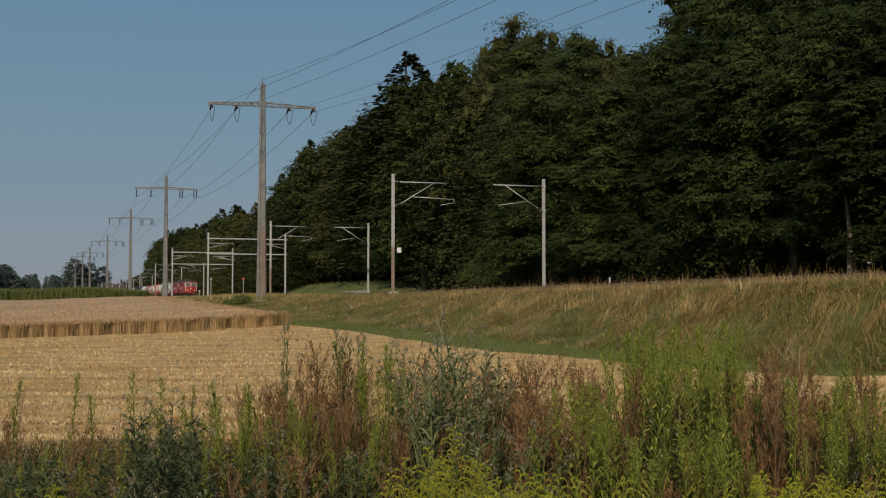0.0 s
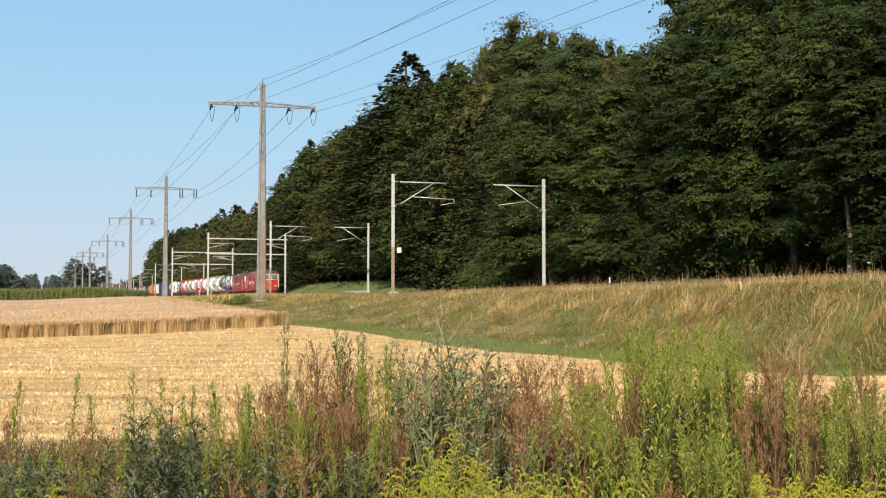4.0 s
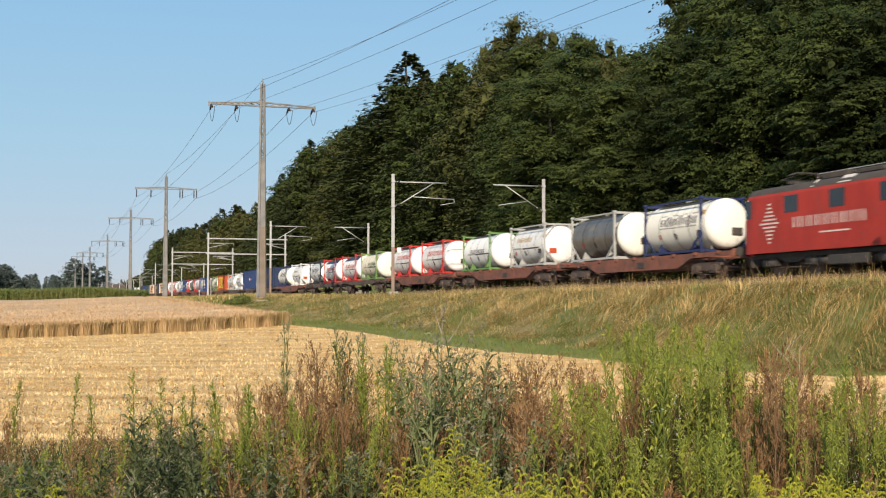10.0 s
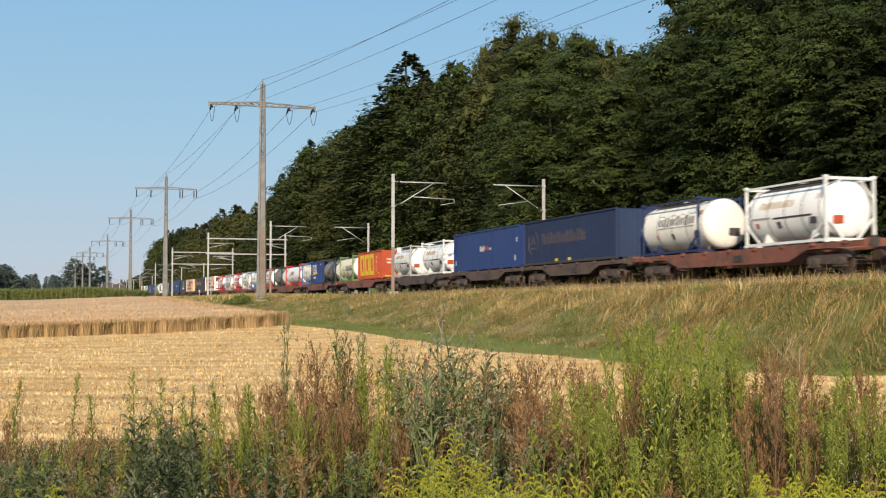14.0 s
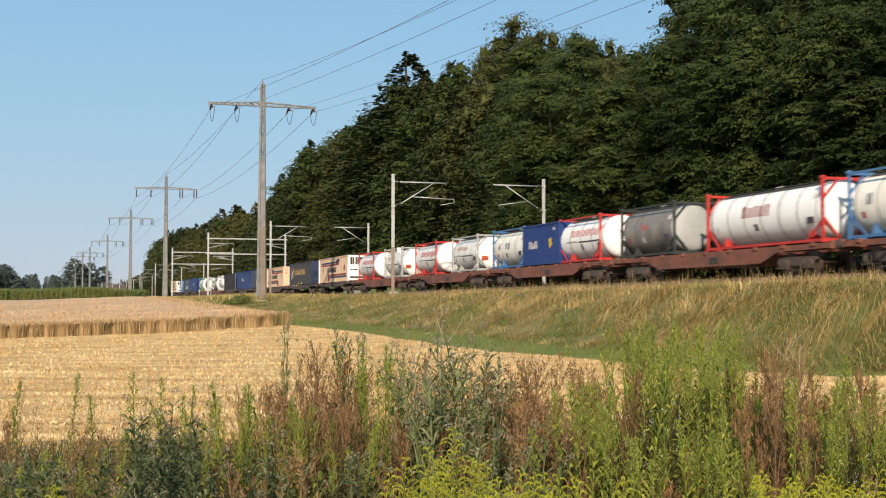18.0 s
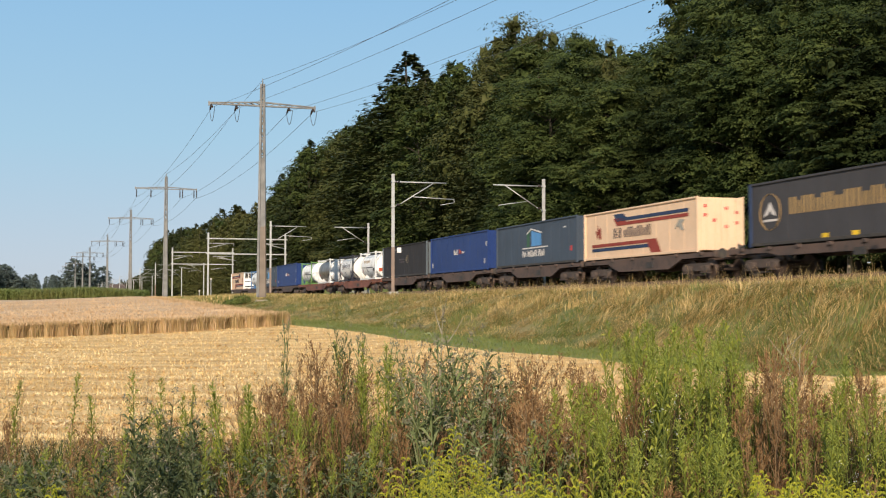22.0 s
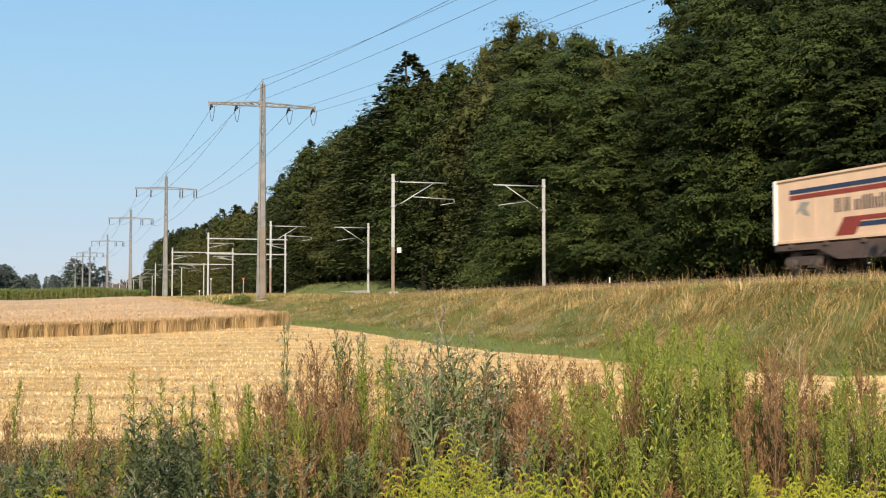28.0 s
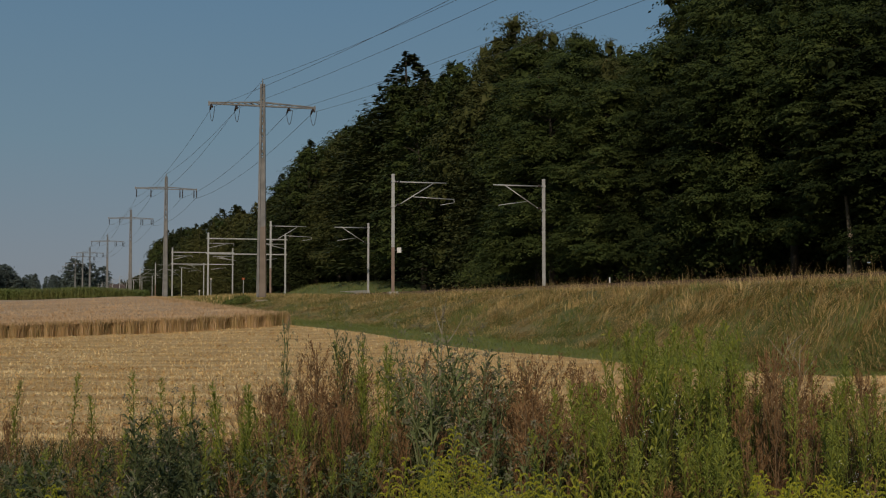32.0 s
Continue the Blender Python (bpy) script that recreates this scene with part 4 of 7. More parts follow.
LARCHES = [make_tree("larch_tree", "light olive larch tree in the far wood", 145 + k, "spruce", M_LARCH, 0, 9, 0.45) for k in range(2)]
DISTANT = [make_tree("distant_tree", "green tree far across the fields, haze put into its leaf colour", 150 + k, "broad", M_HAZED_LEAF, 620, 4, 1.25) for k in range(2)]
USED = set()


def plant_tree(proto, x, y, h, turn=0.0, wide=1.0):
    s = h / 26.0
    m = Matrix.Translation((x, y, float(land(x, y)))) @ Matrix.Rotation(turn, 4, "Z") @ Matrix.Diagonal((s * wide, s * wide, s, 1))
    if proto.name not in USED:
        USED.add(proto.name)
        proto.matrix_basis = m
        return proto
    return copy_thing(proto, m @ Matrix.Diagonal((1 / proto.scale.x, 1 / proto.scale.y, 1 / proto.scale.z, 1)))


def make_wood():
    rng = random.Random(5)
    # how high the wood stands over eye level, per metre of distance, by bearing from the field
    bear = (-0.27, -0.25, -0.241, -0.2385, -0.232, -0.221, -0.189, -0.162, -0.152, -0.143, -0.130, -0.107, -0.084, -0.057, -0.038, -0.011, 0.007, 0.030, 0.053, 0.080, 0.099, 0.108, 0.122, 0.140, 0.158, 0.167, 0.174, 0.40)
    rise = (0.018, 0.025, 0.032, 0.046, 0.056, 0.061, 0.073, 0.080, 0.082, 0.095, 0.112, 0.136, 0.145, 0.165, 0.179, 0.188, 0.194, 0.207, 0.227, 0.233, 0.213, 0.225, 0.218, 0.215, 0.209, 0.239, 0.28, 0.30)
    for row, (p0, step, cut) in enumerate(((43.0, 6.2, 0.9), (48.5, 6.2, 1.0), (55.0, 8.0, 1.0), (62.0, 13.0, 1.0))):
        u = (46.0, 52.0, 60.0, 70.0)[row]
        while u < 940:
            far = u > 135
            uu, pp = u + rng.uniform(-1.5, 1.5), p0 + rng.uniform(-1.3, 1.3)
            if row < 2 and 112 < u < 225:
                pp += 7.0 - row * 2.0
            x, y = xy(uu, pp)
            k = np.linspace(-3.5, 3.5, 9)
            top = float(np.min(np.interp((x + k) / y, bear, rise))) * y + EYE_Z - float(land(x, y))
            h = min(top * cut * float(np.interp(u, (60, 80, 105, 116, 150, 180, 250, 251), (1.0, 0.97, 0.97, 1.0, 1.03, 1.04, 1.04, 1.0))), 44.0) * rng.uniform(0.93, 1.02)
            r = rng.random()
            wide = rng.uniform(0.9, 1.15)
            if row and r < 0.12 and u > 185:
                t = rng.choice(SPRUCES)
                h = h * 1.02
            elif r < 0.5 and 128 < u < 215:
                t = rng.choice(SPRUCES)
                wide = 1.45
            elif 292 < u < 385 and r < 0.62:
                t = rng.choice(LARCHES)
                wide, h = 1.5, h * rng.uniform(0.9, 1.08)
            elif u > 225 and r < 0.62:
                t = rng.choice(SPRUCES)
                wide, h = rng.uniform(1.3, 1.9), h * rng.uniform(0.86, 1.1)
            elif u > 250:
                t = rng.choice(LOW_TREES)
            elif far or row >= 3:
                t = rng.choice(FAR_TREES)
            else:
                t = NEAR_TREES[6] if 97 < u < 130 and r < 0.55 else rng.choice(NEAR_TREES[4:6] if u < 84 and (r < 0.8 or u < 56) else NEAR_TREES[:4])
            plant_tree(t, x, y, h / TREE_TOP[t.name], rng.uniform(0, 6.28), wide)
            u += step * rng.uniform(0.8, 1.2) * (2.3 if u > 320 else 1.45 if far else 1.0)
    # the tall spruce that stands over the wood
    for u, p, k in ((178, 54.5, 1.0), (186, 53.5, 1.0), (192, 55, 1.0), (216, 53, 1.0), (232, 47, 1.03), (262, 47, 1.0)):
        x, y = xy(u, p)
        h = (float(np.interp(x / y, bear, rise)) + (0.024 if u == 186 else -0.004)) * y * k + EYE_Z - float(land(x, y))
        plant_tree(rng.choice(SPRUCES), x, y, h, rng.uniform(0, 6.28), 2.1 if u == 186 else 1.5)
    # two thin-crowned trees that stand over the middle of the wood
    for k, (b, r, p, wide) in enumerate(((0.062, 0.236, 55.0, 1.0), (0.083, 0.224, 55.5, 0.8), (0.114, 0.228, 55.0, 0.62), (0.136, 0.217, 54.0, 0.6), (0.040, 0.217, 55.0, 0.8))):
        u = p * (CA - b * SA) / (SA + b * CA)
        x, y = xy(u, p)
        t = AIRY_TREES[k % 2]
        plant_tree(t, x, y, (r * y + EYE_Z - float(land(x, y))) / TREE_TOP[t.name], 1.3 + 2.1 * k, wide)
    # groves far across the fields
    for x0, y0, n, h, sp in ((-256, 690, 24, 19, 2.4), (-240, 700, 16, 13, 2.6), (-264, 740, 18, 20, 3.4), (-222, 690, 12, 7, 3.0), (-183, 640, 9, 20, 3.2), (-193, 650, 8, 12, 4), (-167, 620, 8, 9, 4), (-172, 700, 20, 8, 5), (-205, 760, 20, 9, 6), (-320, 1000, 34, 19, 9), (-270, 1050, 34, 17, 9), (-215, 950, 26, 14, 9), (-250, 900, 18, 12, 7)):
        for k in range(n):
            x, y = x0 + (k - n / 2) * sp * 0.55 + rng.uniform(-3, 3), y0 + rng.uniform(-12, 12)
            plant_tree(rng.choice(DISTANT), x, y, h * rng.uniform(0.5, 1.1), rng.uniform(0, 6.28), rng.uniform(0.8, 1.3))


make_wood()


def make_undergrowth():
    """Dim shrubs and young trees that close the wood below the crowns."""
    rng = np.random.default_rng(77)
    n = 26000
    u = 15 + 250 * rng.random(n) ** 1.3
    p = rng.uniform(50, 68, n) + np.where((u > 112) & (u < 225), 5.0, 0.0)
    x, y = xy(u, p)
    z = land(x, y) + rng.uniform(0.1, 6.0, n) * np.clip((p - 47) / 8, 0.2, 1)
    v, f = quads_at(np.stack([x, y, z], 1), rng.normal(0, 1, (n, 3)) + np.array([-0.6, -0.6, 0.4]), 1.1, rng)
    # low boughs that hang over the rim of the wood
    n = 15000
    k = rng.integers(0, 260, n)
    bu, bp, bz = 66 + 60 * rng.random(260), rng.uniform(41.0, 44.5, 260), rng.uniform(1.7, 4.6, 260)
    x, y = xy(bu[k] + rng.normal(0, 0.8, n), bp[k] + rng.normal(0, 0.5, n))
    z = land(x, y) + bz[k] + rng.normal(0, 0.35, n)
    v2, f2 = quads_at(np.stack([x, y, z], 1), rng.normal(0, 0.5, (n, 3)) + np.array([-0.3, -0.5, 0.8]), 0.26, rng)
    v, f = np.concatenate([v, v2]), np.concatenate([f, f2 + len(v)])
    tagged(new("undergrowth", mesh_np("undergrowth", v, f, [M_LEAF])), "dark undergrowth inside the wood", "undergrowth", kind="stuff")


make_undergrowth()
bm = nb()
tree = empty("birch_tree", "slim tree with a pale sunlit trunk beside the track", "tree", m=track_pose(54.4, 39.2, rail_z(58) - 0.7))
tube(bm, (0, 0, -0.3), (0.1, 0, 3.2), 0.15, 10, 0.13)
tube(bm, (0.1, 0, 3.2), (0.0, 0.2, 5.2), 0.13, 10, 0.07)
part("trunk", bm, M_BARK_PALE, tree)
_, vv, ff = tree_parts(171, "broad", 800, 26, 0.4)
vv = vv * np.array([0.5, 0.5, 0.42]) + np.array([0, 0, 2.5])
part_of("crown", mesh_np("crown", vv, ff, [M_LEAF_DARK]), tree)


def farmhouse():
    x, y = -158.0, 600.0
    g = empty("farmhouse", "small farmhouse with pale walls and a dark tiled roof", "house", m=pose(x, y, float(land(x, y)), 0, 0, 14))
    W, D, E, R = 3.4, 3.4, 5.6, 7.6
    bm = nb()
    prism(bm, [(-D, -0.5), (D, -0.5), (D, E), (0, R - 0.15), (-D, E)], 0, -W, W)
    part("wall", bm, M_WHITE, g)
    for s in (-1, 1):
        bm = nb()
        prism(bm, [(0, R), (s * (D + 0.6), E - 0.45), (s * (D + 0.6), E - 0.2), (0, R + 0.25)], 0, -W - 0.5, W + 0.5)
        part("roof", bm, M_TILE, g)
    for x0 in (-1.9, 1.9):
        for z0 in (1.2, 3.6):
            bm = nb()
            box(bm, x0 - 0.5, x0 + 0.5, -D - 0.05, -D + 0.05, z0, z0 + 1.3)
            part("window", bm, M_DARKPANE, g)


M_TILE = mat("roof_tiles", (0.10, 0.07, 0.06), (0.075, 0.055, 0.05), 0.85, 1.0, 0.4, fine=8)
M_DARKPANE = mat("house_pane", (0.03, 0.033, 0.036), None, 0.15, 2)
farmhouse()


def shrub(x, y, w, h, seed):
    rng = np.random.default_rng(seed)
    g = empty("shrub", "low dark green shrub at the foot of the pylon", "shrub", m=pose(x, y, float(land(x, y))))
    bm = nb()
    for k in range(7):
        a = k * 2.4
        tube(bm, (0, 0, -0.05), (math.cos(a) * w * 0.3, math.sin(a) * w * 0.3, h * 0.7), 0.02, 5, 0.008)
    part("branches", bm, M_BARK, g)
    n = 1500
    d = rng.normal(0, 1, (n, 3))
    d /= np.linalg.norm(d, axis=1, keepdims=True)
    c = d * rng.uniform(0.4, 1.0, (n, 1)) ** 0.5 * np.array([w / 2, w / 2, h * 0.5]) * (1 + 0.2 * np.sin(d[:, :1] * 5 + d[:, 1:2] * 4))
    c[:, 2] = np.abs(c[:, 2] + h * 0.48)
    v, f = quads_at(c, d + rng.normal(0, 0.5, d.shape) + np.array([0, 0, 0.5]), 0.12, rng)
    part_of("foliage", mesh_np("foliage", v, f, [M_BLADE_GREEN]), g)


shrub(-17.6, 108.5, 1.7, 0.95, 91)
shrub(-18.9, 110.5, 1.2, 0.6, 92)

# ---- the train ----
def paint(name, c, rough=0.4, dirt=0.8, dirt_c=None, scale=1.2):
    return mat(name, c, tuple(x * dirt for x in c), rough + 0.1, scale, 0.05, fine=12, spec=0.22, stretch=(1, 1, 0.45), mottled=((dirt_c or tuple(x * 0.55 + 0.03 for x in c)), 2.3, 0.62))


M_RED = paint("loco_red_paint", (0.37, 0.036, 0.024), 0.42, 0.78)
M_ROOF = mat("loco_roof_grey", (0.042, 0.035, 0.03), (0.07, 0.053, 0.042), 0.85, 2, 0.2)
M_DARKGLASS = mat("dark_glass", (0.02, 0.022, 0.025), None, 0.08, 2)
M_PALEGLASS = mat("windscreen_glass", (0.05, 0.07, 0.07), (0.16, 0.2, 0.2), 0.06, 0.8)
M_BLACK = mat("black_underframe", (0.03, 0.028, 0.026), (0.06, 0.048, 0.038), 0.75, 3, 0.3)
M_LETTER = mat("white_lettering", (0.66, 0.60, 0.55), None, 0.5, 3)
M_LAMP = mat("lamp_lens", (0.75, 0.6, 0.42), None, 0.15, 5)
M_WAGON_RED = mat("wagon_red_brown", (0.22, 0.075, 0.045), (0.14, 0.055, 0.035), 0.75, 1.4, 0.3, mottled=((0.08, 0.045, 0.03), 3, 0.56))
M_WAGON_BROWN = mat("wagon_dark_brown", (0.105, 0.065, 0.048), (0.07, 0.048, 0.038), 0.8, 1.4, 0.3, mottled=((0.045, 0.035, 0.03), 3, 0.56))
M_WHEEL = mat("wheel_steel", (0.12, 0.08, 0.06), (0.07, 0.05, 0.04), 0.6, 4, metal=0.5)
M_RUST = mat("bogie_rust", (0.085, 0.055, 0.04), (0.05, 0.038, 0.03), 0.8, 3, 0.3)
TINT = {
    "white": paint("tank_white", (0.84, 0.83, 0.80), 0.35, 0.92, (0.62, 0.60, 0.55)),
    "steel": mat("tank_pale_cladding", (0.80, 0.78, 0.745), (0.70, 0.68, 0.64), 0.42, 1.2, 0.05, mottled=((0.48, 0.45, 0.40), 2.2, 0.62)),
    "darksteel": mat("tank_dark_cladding", (0.20, 0.18, 0.155), (0.13, 0.115, 0.10), 0.35, 1.2, 0.05, metal=0.4),
    "cream": paint("tank_cream", (0.82, 0.79, 0.70), 0.45, 0.86),
    "palegreen": paint("tank_pale_cream", (0.76, 0.69, 0.53), 0.45, 0.86),
    "grey": mat("tank_grey", (0.27, 0.245, 0.22), (0.17, 0.155, 0.14), 0.55, 1.0, 0.05, metal=0.1, spec=0.3, mottled=((0.1, 0.095, 0.085), 2, 0.6)),
    "red": paint("frame_red", (0.47, 0.042, 0.036), 0.45),
    "green": paint("frame_green", (0.13, 0.25, 0.08), 0.5),
    "mutedgreen": paint("frame_muted_green", (0.15, 0.24, 0.085), 0.5),
    "greyframe": paint("frame_grey", (0.40, 0.40, 0.38), 0.5),
    "whiteframe": paint("frame_white", (0.72, 0.72, 0.70), 0.5),
    "blackframe": paint("frame_black", (0.035, 0.035, 0.045), 0.5),
    "navyframe": paint("frame_navy", (0.025, 0.035, 0.10), 0.5),
    "blueframe": paint("frame_blue", (0.07, 0.17, 0.34), 0.5),
    "darkgreenframe": paint("frame_dark", (0.045, 0.05, 0.045), 0.5),
    "blue": paint("box_blue", (0.02, 0.046, 0.165), 0.4, 0.85),
    "duskletter": paint("dusky_lettering", (0.21, 0.17, 0.11), 0.6),
    "fadedletter": paint("faded_lettering", (0.10, 0.085, 0.085), 0.6),
    "navy": paint("box_navy", (0.022, 0.034, 0.082), 0.55, 0.85),
    "navyside": paint("box_navy_end", (0.03, 0.048, 0.10), 0.5, 0.85),
    "slate": paint("box_slate", (0.06, 0.056, 0.058), 0.5, 0.85),
    "slateblue": paint("box_slate_blue", (0.06, 0.078, 0.105), 0.5, 0.85),
    "greyend": paint("box_grey_end", (0.13, 0.155, 0.17), 0.5, 0.85),
    "charcoal": paint("box_charcoal", (0.032, 0.028, 0.028), 0.55, 0.85),
    "orange": paint("box_orange", (0.44, 0.082, 0.036), 0.5, 0.82),
    "beige": paint("box_beige", (0.72, 0.50, 0.33), 0.5, 0.9, (0.57, 0.41, 0.27)),
    "skyblue": paint("tank_sky_blue", (0.10, 0.28, 0.55), 0.4),
    "yellow": paint("yellow_paint", (0.78, 0.5, 0.03), 0.5),
    "brownred": paint("brown_red_stripe", (0.28, 0.05, 0.035), 0.5),
    "amber": paint("amber_lettering", (0.45, 0.29, 0.12), 0.5),
    "darkletter": paint("dark_lettering", (0.06, 0.05, 0.06), 0.5),
    "redletter": paint("red_lettering", (0.5, 0.06, 0.06), 0.5),
    "greyletter": paint("grey_lettering", (0.35, 0.33, 0.28), 0.5),
    "greenletter": paint("green_lettering", (0.05, 0.13, 0.07), 0.5),
    "letter": M_LETTER,
    "black": M_BLACK,
}


# one letter's box as two plain upright bars: left and right edge, bottom and top, in shares of it
BARS = ((0.0, 0.33, 0.0, 1.0), (0.6, 0.93, 0.0, 1.0))
THIN = ((0.0, 0.2, 0.0, 1.0), (0.72, 0.92, 0.0, 1.0))
HOLLOW = ((0.0, 0.3, 0.0, 1.0), (0.7, 1.0, 0.0, 1.0), (0.3, 0.7, 0.0, 0.2), (0.3, 0.7, 0.8, 1.0))


def bogie(parent, yc, r, base, frame_mat):
    """Two axles, four wheels, side frames with axle boxes and springs."""
    bm = nb()
    for s in (-1, 1):
        prism(bm, [(yc - base / 2 - 0.5, r + 0.14), (yc - base / 2 - 0.4, r + 0.26), (yc - 0.5, r + 0.28), (yc + 0.5, r + 0.28), (yc + base / 2 + 0.4, r + 0.26), (yc + base / 2 + 0.5, r + 0.14),
                   (yc + base / 2 - 0.25, r + 0.12), (yc + 0.4, r - 0.1), (yc - 0.4, r - 0.1), (yc - base / 2 + 0.25, r + 0.12)], 0, s * 1.0 - 0.08, s * 1.0 + 0.08)
    box(bm, -1.0, 1.0, yc - 0.25, yc + 0.25, r - 0.08, r + 0.2)
    for s in (-1, 1):
        for ya in (yc - base / 2, yc + base / 2):
            for q in (-0.3, 0.3):
                tube(bm, (s * 1.1, ya + q, r - 0.16), (s * 1.1, ya + q, r + 0.14), 0.085, 8)
            box(bm, s * 1.1 - 0.1, s * 1.1 + 0.1, ya - 0.42, ya + 0.42, r - 0.22, r - 0.165)
        tube(bm, (s * 1.0, yc - base / 2, r - 0.3), (s * 1.0, yc + base / 2, r - 0.3), 0.03, 6)
    b = part("bogie", bm, frame_mat, parent)
    for ya in (yc - base / 2, yc + base / 2):
        for s in (-1, 1):
            bm = nb()
            tube(bm, (s * 0.69, 0, 0), (s * 0.83, 0, 0), r, 20)
            tube(bm, (s * 0.83, 0, 0), (s * 0.88, 0, 0), r * 0.35, 10)
            for k in range(4):
                a = k * math.pi / 2
                tube(bm, (s * 0.825, 0.66 * r * math.cos(a), 0.66 * r * math.sin(a)), (s * 0.84, 0.66 * r * math.cos(a), 0.66 * r * math.sin(a)), 0.05, 6)
            part("wheel", bm, M_WHEEL, b).matrix_basis = Matrix.Translation((0, ya, r))
            bm = nb()
            box(bm, s * 1.1 - 0.08, s * 1.1 + 0.08, ya - 0.17, ya + 0.17, r - 0.17, r + 0.17, 0.03)
            part("axle_box", bm, M_RUST, b)
        bm = nb()
        tube(bm, (-0.69, ya, r), (0.69, ya, r), 0.08, 8)
        part("axle", bm, M_WHEEL, b)
    return b


def buffers(parent, y, s, z=1.05):
    for x in (-0.87, 0.87):
        bm = nb()
        tube(bm, (x, y, z), (x, y + s * 0.42, z), 0.11, 10)
        tube(bm, (x, y + s * 0.42, z), (x, y + s * 0.5, z), 0.24, 14)
        part("buffer", bm, M_BLACK, parent)


def lift(g, dz):
    """Raises the parts that a thing has so far."""
    for c in g.children_recursive:
        c.data.transform(Matrix.Translation((0, 0, dz)))


NOSE = 0.28  # how far the middle of the bent cab front stands before its corners


def loco(raised):
    g = empty("electric_locomotive", "red four-axle electric locomotive with dark roof", "locomotive", "locomotives")
    # hull sections: distance along, half width, pull-back of the upper cab
    st = [(-7.3, 1.24, 0.2), (-7.0, 1.45, 0.14), (-6.5, 1.49, 0.0), (6.5, 1.49, 0.0), (7.0, 1.45, -0.14), (7.3, 1.24, -0.2)]

    def ring(bm, sec, prof):
        y, w, back = sec
        out = []
        for fx, z in prof:
            k = max(0.0, (z - 2.15) / 1.35)
            out.append(bm.verts.new((fx * w, y + back * k, z)))
        return out
    low = [(-1, 0.84), (-1, 2.15), (-0.985, 3.28), (-0.96, 3.4)]
    top = [(-0.96, 3.4), (-0.9, 3.56), (-0.72, 3.72), (-0.35, 3.82), (0, 3.84), (0.35, 3.82), (0.72, 3.72), (0.9, 3.56), (0.96, 3.4)]
    full = low + [(0.96, 3.4), (0.985, 3.28), (1, 2.15), (1, 0.84)]
    bm = nb()
    rings = [ring(bm, s, full) for s in st]
    n = len(full)
    for a, b in zip(rings[:-1], rings[1:]):
        for k in range(n - 1):
            if k == 3:
                continue
            bm.faces.new((a[k], a[k + 1], b[k + 1], b[k]))
    for r, s in ((rings[0], -1), (rings[-1], 1)):
        nose = [bm.verts.new((0, r[k].co.y + s * NOSE, r[k].co.z)) for k in range(4)]
        for k in range(3):
            bm.faces.new((r[k], r[k + 1], nose[k + 1], nose[k]))
            bm.faces.new((nose[k], nose[k + 1], r[n - 2 - k], r[n - 1 - k]))
    bmesh.ops.recalc_face_normals(bm, faces=bm.faces)
    part("body", bm, M_RED, g)
    bm = nb()
    rings = [ring(bm, s, top) for s in st]
    for a, b in zip(rings[:-1], rings[1:]):
        for k in range(len(top) - 1):
            f = bm.faces.new((a[k], a[k + 1], b[k + 1], b[k]))
            f.smooth = True
    for r, s in ((rings[0], -1), (rings[-1], 1)):
        low_y = r[0].co.y
        for c in r:
            c.co.y += s * NOSE * (1 - abs(c.co.x) / 1.2)
        mid = bm.verts.new((0, low_y + s * NOSE, 3.4))
        for k in range(len(r) - 1):
            bm.faces.new((mid, r[k], r[k + 1]))
    bmesh.ops.recalc_face_normals(bm, faces=bm.faces)
    roof = part("roof", bm, M_ROOF, g, "dark grey weathered roof")
    bm = nb()
    box(bm, -1.12, 1.12, -6.6, 6.6, 0.62, 0.84, 0.02)
    part("underframe", bm, M_BLACK, g)
    # roof gear
    for y0, y1, w, h in ((-3.6, -2.2, 0.5, 0.22), (-1.6, 0.2, 0.6, 0.18), (0.8, 2.6, 0.5, 0.25)):
        bm = nb()
        box(bm, -w, w, y0, y1, 3.82, 3.84 + h, 0.04)
        part("roof_hatch", bm, M_ROOF, roof)
    for yy in (-4.2, -1.9, 0.5, 3.0):
        for x in (-0.4, 0.4):
            bm = nb()
            tube(bm, (x, yy, 3.8), (x, yy, 4.1), 0.07, 8, 0.04)
            part("insulator", bm, M_INSUL, roof)
    bm = nb()
    tube(bm, (-0.4, -4.2, 4.1), (-0.4, 3.0, 4.1), 0.02, 6)
    part("roof_busbar", bm, M_GALV, roof)
    for yc, risen in ((-4.1, raised), (4.9, False)):
        top = 5.78 if risen else 4.3
        knee = (yc + 1.1, 4.75) if risen else (yc + 0.9, 4.12)
        for x in (-0.5, 0.5):
            bm = nb()
            tube(bm, (x, yc - 0.6, 3.95), (x * 0.8, knee[0], knee[1]), 0.022, 6)
            part("pantograph_lower_arm", bm, M_BLACK, roof)
            bm = nb()
            tube(bm, (x * 0.8, knee[0], knee[1]), (x * 0.5, yc - 0.4, top - 0.06), 0.015, 6)
            part("pantograph_upper_arm", bm, M_BLACK, roof)
        for y2 in (yc - 0.5, yc - 0.3):
            bm = nb()
            bent(bm, [(-0.8, y2, top - 0.12), (-0.5, y2, top), (0.5, y2, top), (0.8, y2, top - 0.12)], [0.026] * 4, 6)
            part("contact_strip", bm, M_BLACK, roof)
        bm = nb()
        box(bm, -0.6, 0.6, yc - 0.1, yc + 0.1, 3.86, 3.98)
        part("pantograph_base", bm, M_BLACK, roof)
